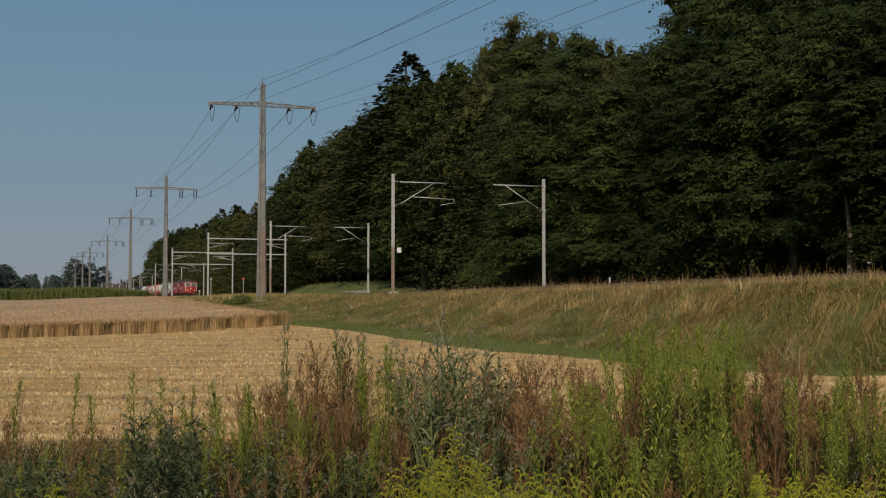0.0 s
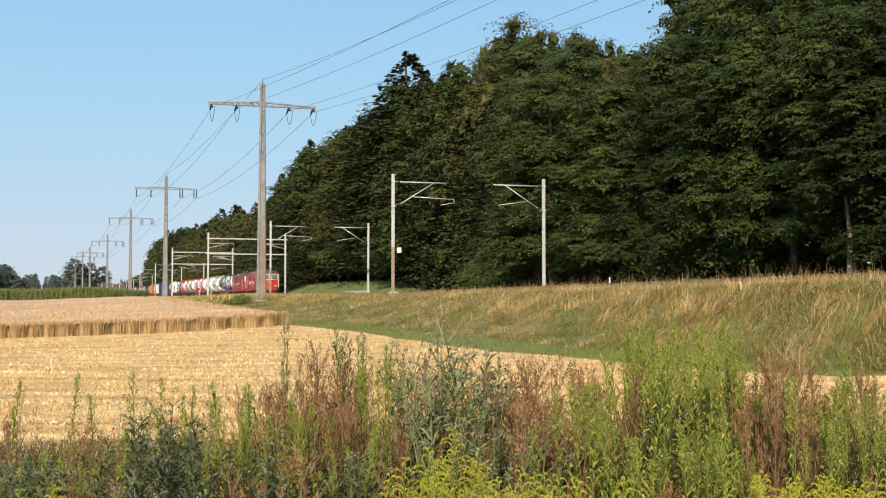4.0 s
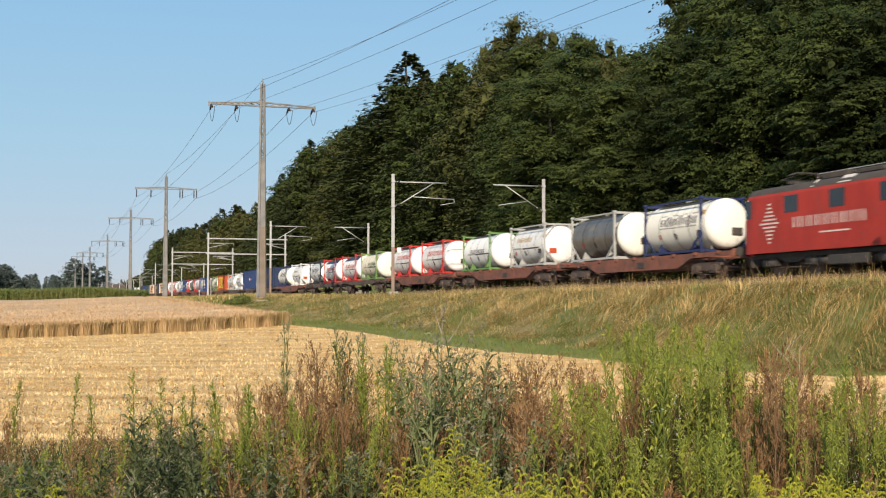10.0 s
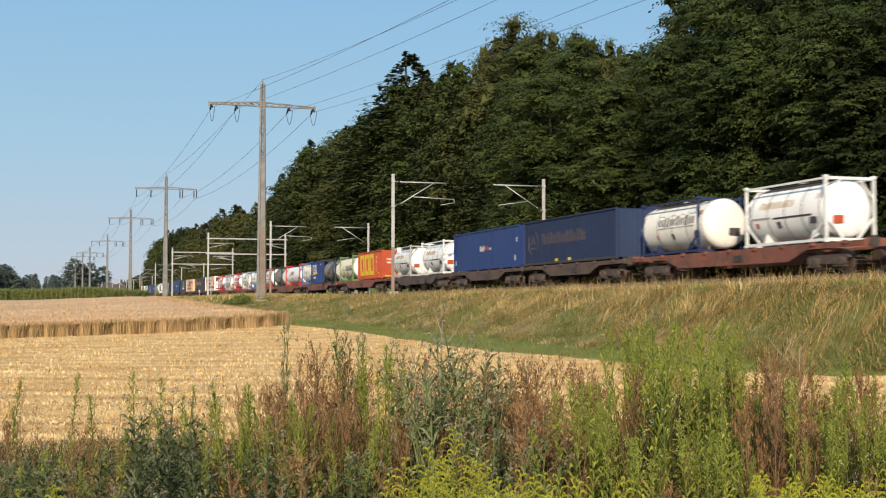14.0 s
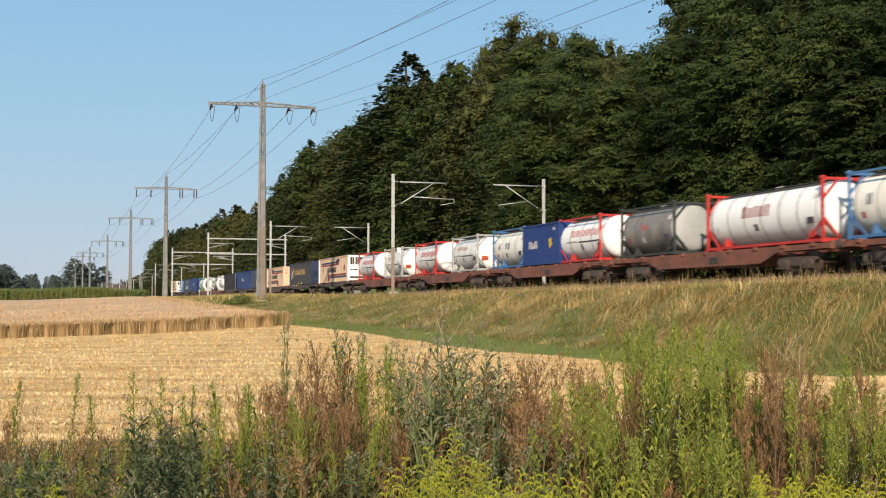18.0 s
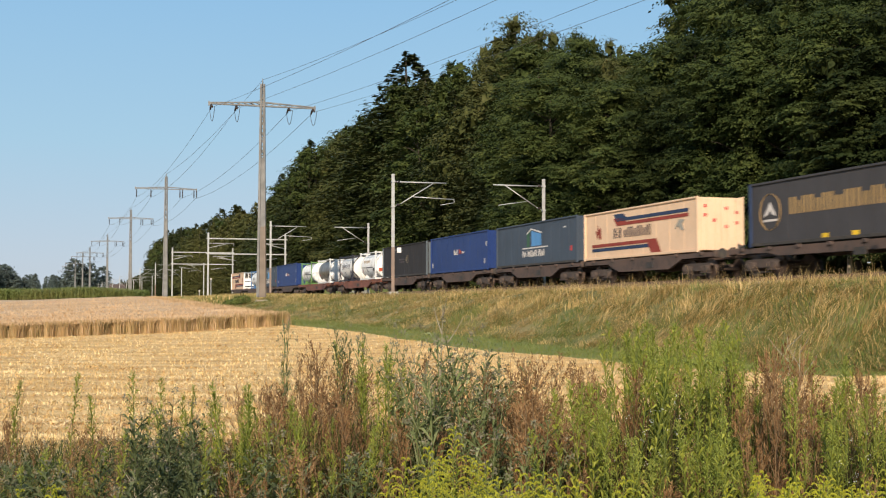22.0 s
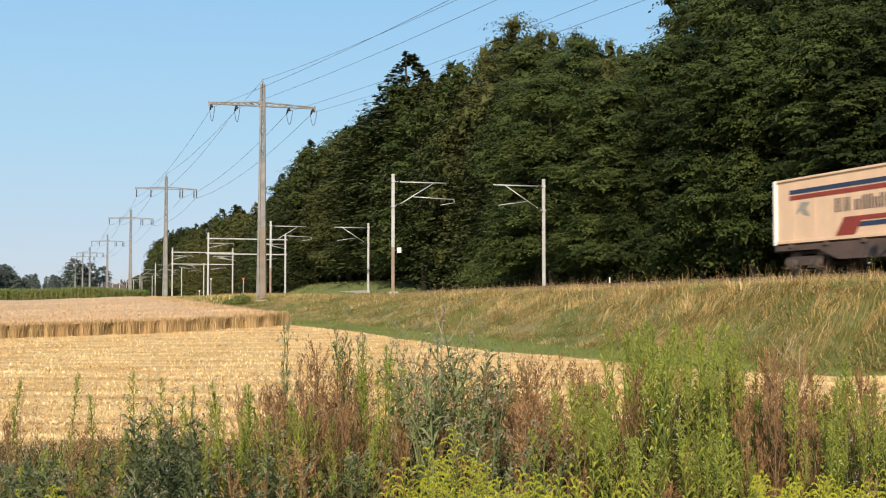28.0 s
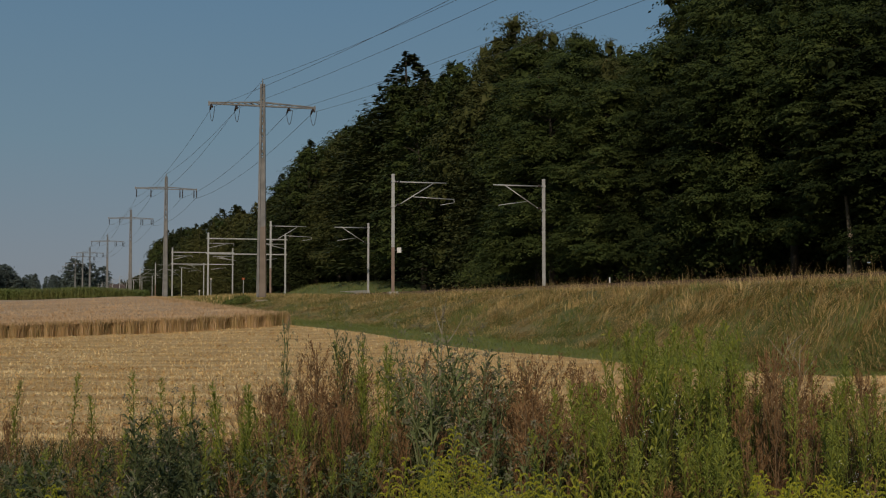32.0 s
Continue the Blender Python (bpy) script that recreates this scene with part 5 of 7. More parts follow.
    for s in (-1, 1):
        bm = nb()
        prism(bm, [(-1.2 * 1.0, 3.42), (-1.07, 3.72), (-0.98, 3.745), (-1.16, 3.44)], 1, s * 0.9 - 2.2, s * 0.9 - 1.85) if s > 0 else prism(bm, [(-1.43, 3.45), (-1.08, 3.76), (-1.05, 3.73), (-1.4, 3.42)], 1, -0.55, 0.2)
        part("roof_panel", bm, M_LETTER if s < 0 else M_ROOF, roof, "white roof panel" if s < 0 else "")
    for y0 in (-5.2, 2.0):
        bm = nb()
        prism(bm, [(-1.435, 3.45), (-1.085, 3.765), (-1.05, 3.73), (-1.4, 3.42)], 1, y0 - 0.06, y0 + 0.06)
        part("roof_seam", bm, M_LETTER, roof, "pale roof joint strip")
    # side windows, doors, rails, lettering, on both sides
    for s in (-1, 1):
        for y0 in (-3.0, 0.2, 3.4):
            bm = nb()
            box(bm, min(s * 1.455, s * 1.498), max(s * 1.455, s * 1.498), y0 - 0.5, y0 + 0.5, 2.5, 3.22, 0.01)
            w = part("side_window", bm, M_DARKGLASS, g)
        for y0 in (-6.72, 6.72):
            bm = nb()
            box(bm, min(s * 1.40, s * 1.487), max(s * 1.40, s * 1.487), y0 - 0.24, y0 + 0.24, 2.42, 3.2)
            part("cab_side_window", bm, M_DARKGLASS, g)
        for y0 in (s * 5.45,):
            bm = nb()
            box(bm, s * 1.47, s * 1.498, y0 - 0.36, y0 + 0.36, 1.05, 3.25, 0.01)
            d = part("cab_door", bm, M_RED, g)
            bm = nb()
            box(bm, s * 1.49, s * 1.505, y0 - 0.22, y0 + 0.22, 2.45, 3.1)
            part("door_window", bm, M_DARKGLASS, d)
            for k in (-0.48, 0.48):
                bm = nb()
                tube(bm, (s * 1.53, y0 + k, 1.25), (s * 1.53, y0 + k, 2.7), 0.012, 6)
                tube(bm, (s * 1.46, y0 + k, 1.27), (s * 1.53, y0 + k, 1.27), 0.02, 6)
                tube(bm, (s * 1.46, y0 + k, 2.73), (s * 1.53, y0 + k, 2.73), 0.02, 6)
                part("handrail", bm, M_GALV, d)
            for z0 in (0.35, 0.65):
                bm = nb()
                box(bm, s * 1.25, s * 1.5, y0 - 0.3, y0 + 0.3, z0, z0 + 0.04)
                part("step", bm, M_BLACK, g)
        bm = nb()
        box(bm, s * 1.3, s * 1.47, -1.7, 0.9, 0.2, 0.6, 0.03)
        part("equipment_case", bm, M_BLACK, g)
        bm = nb()
        y0 = 3.25 if s < 0 else 1.9
        for w in (0.62, 0.62, 0.66, 0.56, 0.56, 0.62, 0.62, 0.2, 0.5):
            for a, b, c, d in THIN:
                box(bm, s * 1.484, s * 1.496, y0 - b * w * 0.74, y0 - a * w * 0.74, 1.84 + c * 0.44, 1.84 + d * 0.44)
            y0 -= w * 0.74 + 0.15
        part("lettering", bm, M_LETTER, g)
        bm = nb()
        box(bm, s * 1.484, s * 1.496, -0.6, 1.4, 1.52, 1.58)
        part("small_lettering", bm, M_LETTER, g)
        bm = nb()
        for k, w in enumerate((0.1, 0.16, 0.24, 0.36, 0.5, 0.72, 0.5, 0.36, 0.24, 0.16, 0.1)):
            z0 = 1.25 + k * 0.165
            box(bm, s * 1.484, s * 1.496, 5.05 - w, 5.05 + w, z0, z0 + 0.07)
        part("emblem", bm, M_LETTER, g, "pale diamond of short bars")
    # cab fronts
    before = set(g.children_recursive)
    for s in (-1, 1):
        def fr(x, z, off=0.0):
            k = max(0.0, (z - 2.15) / 1.35)
            return Vector((x, s * (7.3 - 0.2 * k + off), z))
        for x0, x1 in ((-1.12, -0.14), (0.14, 1.12)):
            bm = nb()
            q = [fr(x0, 2.42, 0.012), fr(x1, 2.42, 0.012), fr(x1, 3.22, 0.012), fr(x0, 3.22, 0.012)]
            q2 = [c - Vector((0, s * 0.05, 0)) for c in q]
            v = [bm.verts.new(c) for c in q + q2]
            for f in ((0, 1, 2, 3), (0, 1, 5, 4), (1, 2, 6, 5), (2, 3, 7, 6), (3, 0, 4, 7)):
                bm.faces.new([v[k] for k in f])
            bmesh.ops.recalc_face_normals(bm, faces=bm.faces)
            w = part("windscreen", bm, M_PALEGLASS, g)
            bm = nb()
            e = [fr(x0, 2.42, 0.02), fr(x1, 2.42, 0.02), fr(x1, 3.22, 0.02), fr(x0, 3.22, 0.02)]
            for k in range(4):
                bar(bm, e[k], e[(k + 1) % 4], *((0.04, 0.045) if k % 2 == 0 else (0.08, 0.05)))
            part("window_frame", bm, M_LETTER, w)
            bm = nb()
            bar(bm, fr((x0 + x1) / 2 - 0.3, 2.2, 0.04), fr((x0 + x1) / 2 + 0.25, 2.75, 0.04), 0.02, 0.02)
            part("wiper", bm, M_BLACK, w)
        for x in (-0.8, 0.8):
            bm = nb()
            tube(bm, (x, s * 7.2, 1.5), (x, s * 7.35, 1.5), 0.12, 14)
            h = part("headlight", bm, M_LETTER, g)
            bm = nb()
            tube(bm, (x, s * 7.35, 1.5), (x, s * 7.362, 1.5), 0.085, 14)
            part("lens", bm, M_LAMP, h)
        bm = nb()
        prism(bm, [(0, 1.75), (0.2, 1.95), (0, 2.15), (-0.2, 1.95)], 1, s * 7.3, s * 7.33)
        part("front_emblem", bm, M_LETTER, g)
        for x in (-1, 1):
            bm = nb()
            bar(bm, fr(x * 1.25, 1.32, 0.0), fr(x * 1.25, 2.4, 0.0), 0.1, 0.07)
            part("corner_stripe", bm, M_LETTER, g, "white corner stripe")
            bm = nb()
            q = [Vector((x * a, s * (b - c * max(0.0, (z - 2.15) / 1.35)), z)) for a, b, c, z in ((1.26, 7.29, 0.2, 2.4), (1.42, 7.06, 0.14, 2.4), (1.42, 7.06, 0.14, 3.26), (1.26, 7.29, 0.2, 3.26))]
            v = [bm.verts.new(c) for c in q] + [bm.verts.new(c - Vector((x * 0.03, s * 0.03, 0))) for c in q]
            for f in ((0, 1, 2, 3), (0, 1, 5, 4), (1, 2, 6, 5), (2, 3, 7, 6), (3, 0, 4, 7)):
                bm.faces.new([v[k] for k in f])
            bmesh.ops.recalc_face_normals(bm, faces=bm.faces)
            part("corner_post", bm, M_LETTER, g, "white post beside the windscreen")
        bm = nb()
        box(bm, -1.26, 1.26, min(s * 7.0, s * 7.34), max(s * 7.0, s * 7.34), 0.85, 1.22, 0.03)
        part("buffer_beam", bm, M_RED, g)
        bm = nb()
        box(bm, -1.24, 1.24, min(s * 7.2, s * 7.36), max(s * 7.2, s * 7.36), 1.25, 1.3, 0.01)
        part("front_ledge", bm, M_BLACK, g)
        bm = nb()
        prism(bm, [(-1.25, 0.98), (-1.1, 1.2), (1.1, 1.2), (1.25, 0.98), (1.0, 0.72), (-1.0, 0.72)], 1, s * 7.0, s * 7.3)
        part("apron", bm, M_RED, g)
        for c in set(g.children_recursive) - before:
            for q in c.data.vertices:
                if abs(q.co.x) < 1.26 and s * q.co.y > 7.0:
                    q.co.y += s * NOSE * (1 - abs(q.co.x) / 1.26)
        buffers(g, s * 7.42, s * 0.9)
        bm = nb()
        tube(bm, (0, s * 7.2, 0.98), (0, s * 7.6, 0.98), 0.07, 8)
        tube(bm, (0, s * 7.6, 0.98), (0, s * 7.6, 0.55), 0.05, 8)
        part("coupling", bm, M_BLACK, g)
        for x in (-0.45, 0.45):
            bm = nb()
            last = None
            for k in range(7):
                t = k / 6
                c = Vector((x, s * (7.3 + 0.2 * math.sin(t * 3.1)), 0.95 - 0.5 * math.sin(t * 2.0)))
                if last is not None:
                    tube(bm, last, c, 0.03, 6, caps=False)
                last = c
            part("brake_hose", bm, M_BLACK, g)
        bm = nb()
        box(bm, -1.25, 1.25, min(s * 6.9, s * 6.97), max(s * 6.9, s * 6.97), 0.25, 0.6, 0.02)
        part("rail_guard", bm, M_BLACK, g)
        before = set(g.children_recursive)
    for s in (-1, 1):
        bm = nb()
        box(bm, -1.05, 1.05, min(s * 6.75, s * 7.2), max(s * 6.75, s * 7.2), 0.3, 0.84, 0.05)
        part("front_gear", bm, M_BLACK, g)
        for y0, w in ((-5.6, 0.5), (-2.3, 0.45), (1.6, 0.4), (2.4, 0.35), (5.6, 0.5)):
            bm = nb()
            tube(bm, (s * 1.05, y0 - w, 0.42), (s * 1.05, y0 + w, 0.42), 0.18, 10)
            part("air_cylinder", bm, M_BLACK, g)
    lift(g, 0.15)
    bogie(g, -3.95, 0.66, 2.8, M_BLACK)
    bogie(g, 3.95, 0.66, 2.8, M_BLACK)
    return g


def wagon(L, paint_mat, label, flat=False):
    g = empty("container_wagon", label, "container wagon", "container wagons")
    h = L / 2
    b0 = h - 1.35
    inner = 1.9 if L < 16 else 2.6
    for s in (-1, 1):
        bm = nb()
        if flat:
            prof = [(-h, 1.12), (h, 1.12), (h, 0.92), (h - 3.2, 0.88), (h - 4.2, 0.72), (-h + 4.2, 0.72), (-h + 3.2, 0.88), (-h, 0.92)]
        else:
            prof = [(-h, 1.12), (h, 1.12), (h, 0.9), (h - inner - 1.2, 0.88), (h - inner - 2.6, 0.42), (-h + inner + 2.6, 0.42), (-h + inner + 1.2, 0.88), (-h, 0.9)]
        prism(bm, prof, 0, s * 1.18 - 0.05, s * 1.18 + 0.05)
        part("side_sill", bm, paint_mat, g)
        n = int(L / 2.2)
        for k in range(n):
            yy = -h + 1.2 + (L - 2.4) * k / (n - 1)
            bm = nb()
            box(bm, min(s * 1.14, s * 1.3), max(s * 1.14, s * 1.3), yy - 0.14, yy + 0.14, 1.0, 1.16, 0.02)
            part("spigot", bm, paint_mat, g)
    n = int(L / 2.4)
    for k in range(n + 1):
        yy = -h + 0.2 + (L - 0.4) * k / n
        bm = nb()
        box(bm, -1.13, 1.13, yy - 0.08, yy + 0.08, 0.9, 1.1)
        part("crossmember", bm, paint_mat, g)
    bm = nb()
    box(bm, -0.25, 0.25, -h + 0.06, h - 0.06, 0.8, 0.9)
    part("centre_sill", bm, paint_mat, g)
    for s in (-1, 1):
        bm = nb()
        box(bm, -1.2, 1.2, s * h - 0.06, s * h + 0.06, 0.86, 1.2, 0.015)
        part("headstock", bm, paint_mat, g)
        buffers(g, s * h, s * 0.4)
        bm = nb()
        tube(bm, (0, s * h, 1.0), (0, s * (h + 0.25), 1.0), 0.06, 8)
        part("coupling", bm, M_BLACK, g)
    bm = nb()
    box(bm, -1.26, -1.2, -1.2, -0.4, 0.55, 0.85)
    part("data_panel", bm, M_BLACK, g)
    lift(g, 0.15)
    for s in (-1, 1):
        bogie(g, s * (h - inner), 0.5, 1.8, M_RUST)
    return g


def tank(L, barrel, frm, cap=None, word=None, word_c="darkletter", top=None, label="", label2="", nose=False):
    """A tank container, origin at the middle of its base; the front end faces -y."""
    g = empty("tank_container", label, "tank container", "tank containers")
    h, R, zc = L / 2, 1.17, 1.33
    bm = nb()
    seg = 28
    prof = [(-h + 0.03, 0.0), (-h + 0.045, 0.6), (-h + 0.085, 0.92), (-h + 0.16, 1.07), (-h + 0.3, R)]
    nb_ = max(3, int(L / 1.5))
    prof += [(-h + 0.5 + (L - 1.0) * k / nb_, R) for k in range(nb_ + 1)]
    prof += [(h - 0.3, R), (h - 0.16, 1.07), (h - 0.085, 0.92), (h - 0.045, 0.6), (h - 0.03, 0.0)]
    rings = []
    for y, r in prof:
        rings.append([bm.verts.new((r * math.cos(k * math.tau / seg), y, zc + r * math.sin(k * math.tau / seg))) for k in range(seg)] if r > 0 else [bm.verts.new((0, y, zc))])
    for a, b in zip(rings[:-1], rings[1:]):
        for k in range(seg):
            if len(a) == 1:
                f = bm.faces.new((a[0], b[k], b[(k + 1) % seg]))
            elif len(b) == 1:
                f = bm.faces.new((a[k], b[0], a[(k + 1) % seg]))
            else:
                f = bm.faces.new((a[k], b[k], b[(k + 1) % seg], a[(k + 1) % seg]))
            f.smooth = True
    bmesh.ops.recalc_face_normals(bm, faces=bm.faces)
    t = part("barrel", bm, TINT[barrel], g)
    for k in range(nb_ + 1):
        bm = nb()
        yy = -h + 0.5 + (L - 1.0) * k / nb_
        ra = [[bm.verts.new(((R + 0.010) * math.cos(j * math.tau / seg), y2, zc + (R + 0.010) * math.sin(j * math.tau / seg))) for j in range(seg)] for y2 in (yy - 0.03, yy + 0.03)]
        for j in range(seg):
            bm.faces.new((ra[0][j], ra[1][j], ra[1][(j + 1) % seg], ra[0][(j + 1) % seg])).smooth = True
        part("strap", bm, TINT["greyletter"] if barrel in ("cream", "palegreen") else TINT["darksteel"] if barrel != "darksteel" else M_BLACK, t)
    if cap:
        bm = nb()
        pr = [(-h + 0.015, 0.0), (-h + 0.03, 0.605), (-h + 0.07, 0.93), (-h + 0.145, 1.08), (-h + 0.29, R + 0.006), (-h + 0.42, R + 0.006)]
        last = None
        for y, r in pr:
            ring = [bm.verts.new((r * math.cos(k * math.tau / seg), y, zc + r * math.sin(k * math.tau / seg))) for k in range(seg)] if r > 0 else [bm.verts.new((0, y, zc))]
            if last is not None:
                for k in range(seg):
                    f = bm.faces.new((last[0], ring[k], ring[(k + 1) % seg]) if len(last) == 1 else (last[k], ring[k], ring[(k + 1) % seg], last[(k + 1) % seg]))
                    f.smooth = True
            last = ring
        bmesh.ops.recalc_face_normals(bm, faces=bm.faces)
        part("end_cap", bm, TINT[cap], t)
    if top:
        bm = nb()
        rows = []
        for y in (-h + 0.6, h - 0.6):
            rows.append([bm.verts.new(((R + 0.012) * math.cos(a), y, zc + (R + 0.012) * math.sin(a))) for a in np.linspace(radians(38), radians(142), 12)])
        for k in range(11):
            bm.faces.new((rows[0][k], rows[0][k + 1], rows[1][k + 1], rows[1][k])).smooth = True
        part("sun_shield", bm, TINT[top], t)
    fm = TINT[frm]
    if nose:
        # the frame is shorter than the barrel and set back from its near end
        for c in g.children_recursive:
            c.data.transform(Matrix.Translation((0, 0.55, 0)) @ Matrix.Diagonal((1, 1.18, 1, 1)))
        h = 3.0
    inner_parts = set(g.children)
    for s in (-1, 1):
        ye = s * (h - 0.07)
        bm = nb()
        for x in (-1.15, 1.15):
            box(bm, x - 0.055, x + 0.055, ye - 0.055, ye + 0.055, 0.0, 2.59)
        box(bm, -1.08, 1.08, ye - 0.06, ye + 0.06, 0.03, 0.17)
        box(bm, -1.08, 1.08, ye - 0.06, ye + 0.06, 2.45, 2.56)
        for x in (-1, 1):
            bar(bm, (x * 1.1, ye, 0.95), (x * 0.35, ye, 0.15), 0.08, 0.1)
            bar(bm, (x * 1.1, ye, 1.75), (x * 0.45, ye, 2.48), 0.07, 0.08)
        part("end_frame", bm, fm, g)
        for x in (-1.15, 1.15):
            for z in (0.0, 2.5):
                bm = nb()
                box(bm, x - 0.09, x + 0.09, ye - 0.09, ye + 0.09, z - 0.005, z + 0.115, 0.012)
                part("corner_casting", bm, fm, g)
    for x in (-1.15, 1.15):
        bm = nb()
        box(bm, x - 0.05, x + 0.05, -h + 0.14, h - 0.14, 0.04, 0.15)
        sx = 1 if x > 0 else -1
        for s in (-1, 1):
            bar(bm, (x, s * (h - 0.1), 0.9), (x, s * (h - 1.15), 0.12), 0.07, 0.07)
        part("bottom_rail", bm, fm, g)
        if not top and L < 8 and frm in ("red", "navyframe", "blackframe", "greyframe", "whiteframe", "blueframe", "darkgreenframe"):
            bm = nb()
            box(bm, x - 0.04, x + 0.04, -h + 0.14, h - 0.14, 2.46, 2.54)
            part("top_rail", bm, fm, g)
    for s in (-1, 1):
        bm = nb()
        prism(bm, [(-1.05, 0.1), (-0.8, 0.75), (-0.4, 0.36), (0.4, 0.36), (0.8, 0.75), (1.05, 0.1)], 1, s * (h - 1.3) - 0.05, s * (h - 1.3) + 0.05)
        part("saddle", bm, fm, g)
    bm = nb()
    box(bm, -0.32, 0.32, -h + 0.5, h - 0.5, 2.505, 2.54)
    part("walkway", bm, M_BLACK, g)
    bm = nb()
    tube(bm, (0, 0, 2.4), (0, 0, 2.58), 0.3, 14)
    part("manhole", bm, TINT["greyframe"], g)
    bm = nb()
    for x in (0.3, 0.62):
        bar(bm, (x, h + 0.0, 0.15), (x, h + 0.0, 2.5), 0.035, 0.035)
    for k in range(7):
        bar(bm, (0.3, h, 0.35 + k * 0.32), (0.62, h, 0.35 + k * 0.32), 0.03, 0.03)
    part("ladder", bm, TINT["greyframe"], g)
    if barrel in ("cream", "palegreen"):
        bm = nb()
        for x in (-0.62, -0.3):
            bar(bm, (x, -h, 0.15), (x, -h, 2.2), 0.035, 0.035)
        for k in range(6):
            bar(bm, (-0.62, -h, 0.35 + k * 0.32), (-0.3, -h, 0.35 + k * 0.32), 0.03, 0.03)
        part("ladder", bm, TINT["greyletter"], g)
    if word:
        y0, z0, widths, hh = word
        bm = nb()
        def sx(z):
            return -math.sqrt(max(0.01, (R + 0.006) ** 2 - (z - zc) ** 2))
        for k, w in enumerate(widths):
            if w < 0:
                y0 += w
                continue
            hk = hh * (1.0, 0.86, 1.0, 0.92)[k % 4]
            for a, b, c, d in BARS:
                rows = [[bm.verts.new((sx(z0 + hk * q), y, z0 + hk * q)) for y in (y0 - a * w * hh, y0 - b * w * hh)] for q in (c, (c + d) / 2, d)]
                for q in range(2):
                    bm.faces.new((rows[q][0], rows[q][1], rows[q + 1][1], rows[q + 1][0]))
            y0 -= w * hh + 0.09
        part("lettering", bm, TINT[word_c], t)
    bm = nb()
    z0 = zc - 0.35
    xx = -math.sqrt((R + 0.008) ** 2 - 0.35 ** 2)
    box(bm, xx - 0.01, xx + 0.02, -h + 0.75, -h + 1.25, z0 - 0.2, z0 + 0.1)
    part("data_plate", bm, TINT["darkletter"], t)
    for y1, z1, w1, h1, c1 in ((-h + 0.55, 1.75, 0.3, 0.22, "amber" if barrel in ("palegreen", "cream") else "letter"), (0.35, 0.72, 0.3, 0.28, "darkletter" if barrel != "grey" else "letter"), (h - 1.0, 0.78, 0.22, 0.22, "redletter" if frm != "red" else "letter")):
        bm = nb()
        s1 = [-math.sqrt((R + 0.009) ** 2 - (z - zc) ** 2) for z in (z1, z1 + h1)]
        v = [bm.verts.new(c) for c in ((s1[0], y1, z1), (s1[0], y1 + w1, z1), (s1[1], y1 + w1, z1 + h1), (s1[1], y1, z1 + h1))]
        bm.faces.new(v)
        part("placard", bm, TINT[c1], t)
    if label2:
        bm = nb()
        box(bm, -0.85, -0.35, -h - 0.0, -h + 0.03, 0.75, 1.05)
        part("hazard_plate", bm, TINT["orange"], g, "orange hazard plate")
    if nose:
        for c in g.children:
            if c not in inner_parts:
                c.data.transform(Matrix.Translation((0, 0.72, 0)))
        bm = nb()
        box(bm, 0.05, 0.62, -h - 0.1, -h - 0.02, 0.78, 1.12, 0.01)
        part("valve_box", bm, M_BLACK, t)
    bm = nb()
    rows = []
    for y in (-h + 0.7 + (0.72 if nose else 0), h - 0.5 + (0.72 if nose else 0)):
        rows.append([bm.verts.new(((R + 0.014) * math.cos(a), y, zc + (R + 0.014) * math.sin(a))) for a in np.linspace(radians(66), radians(122), 9)])
    for k in range(8):
        bm.faces.new((rows[0][k], rows[0][k + 1], rows[1][k + 1], rows[1][k])).smooth = True
    part("top_cover", bm, M_BLACK, t)
    if word and len(word[2]) > 7:
        for y0, y1, z0 in ((2.6, 1.1, 1.14), (0.9, -2.0, 1.1)):
            bm = nb()
            xx = -math.sqrt((R + 0.008) ** 2 - (z0 - zc) ** 2)
            box(bm, xx - 0.006, xx + 0.02, min(y0, y1), max(y0, y1), z0, z0 + 0.08)
            part("underline", bm, TINT["darkletter" if y0 < 1 else "greyletter"], t)
    for c in g.children_recursive:
        c.data.transform(Matrix.Diagonal((1, 1, 1.05, 1)))
    return g


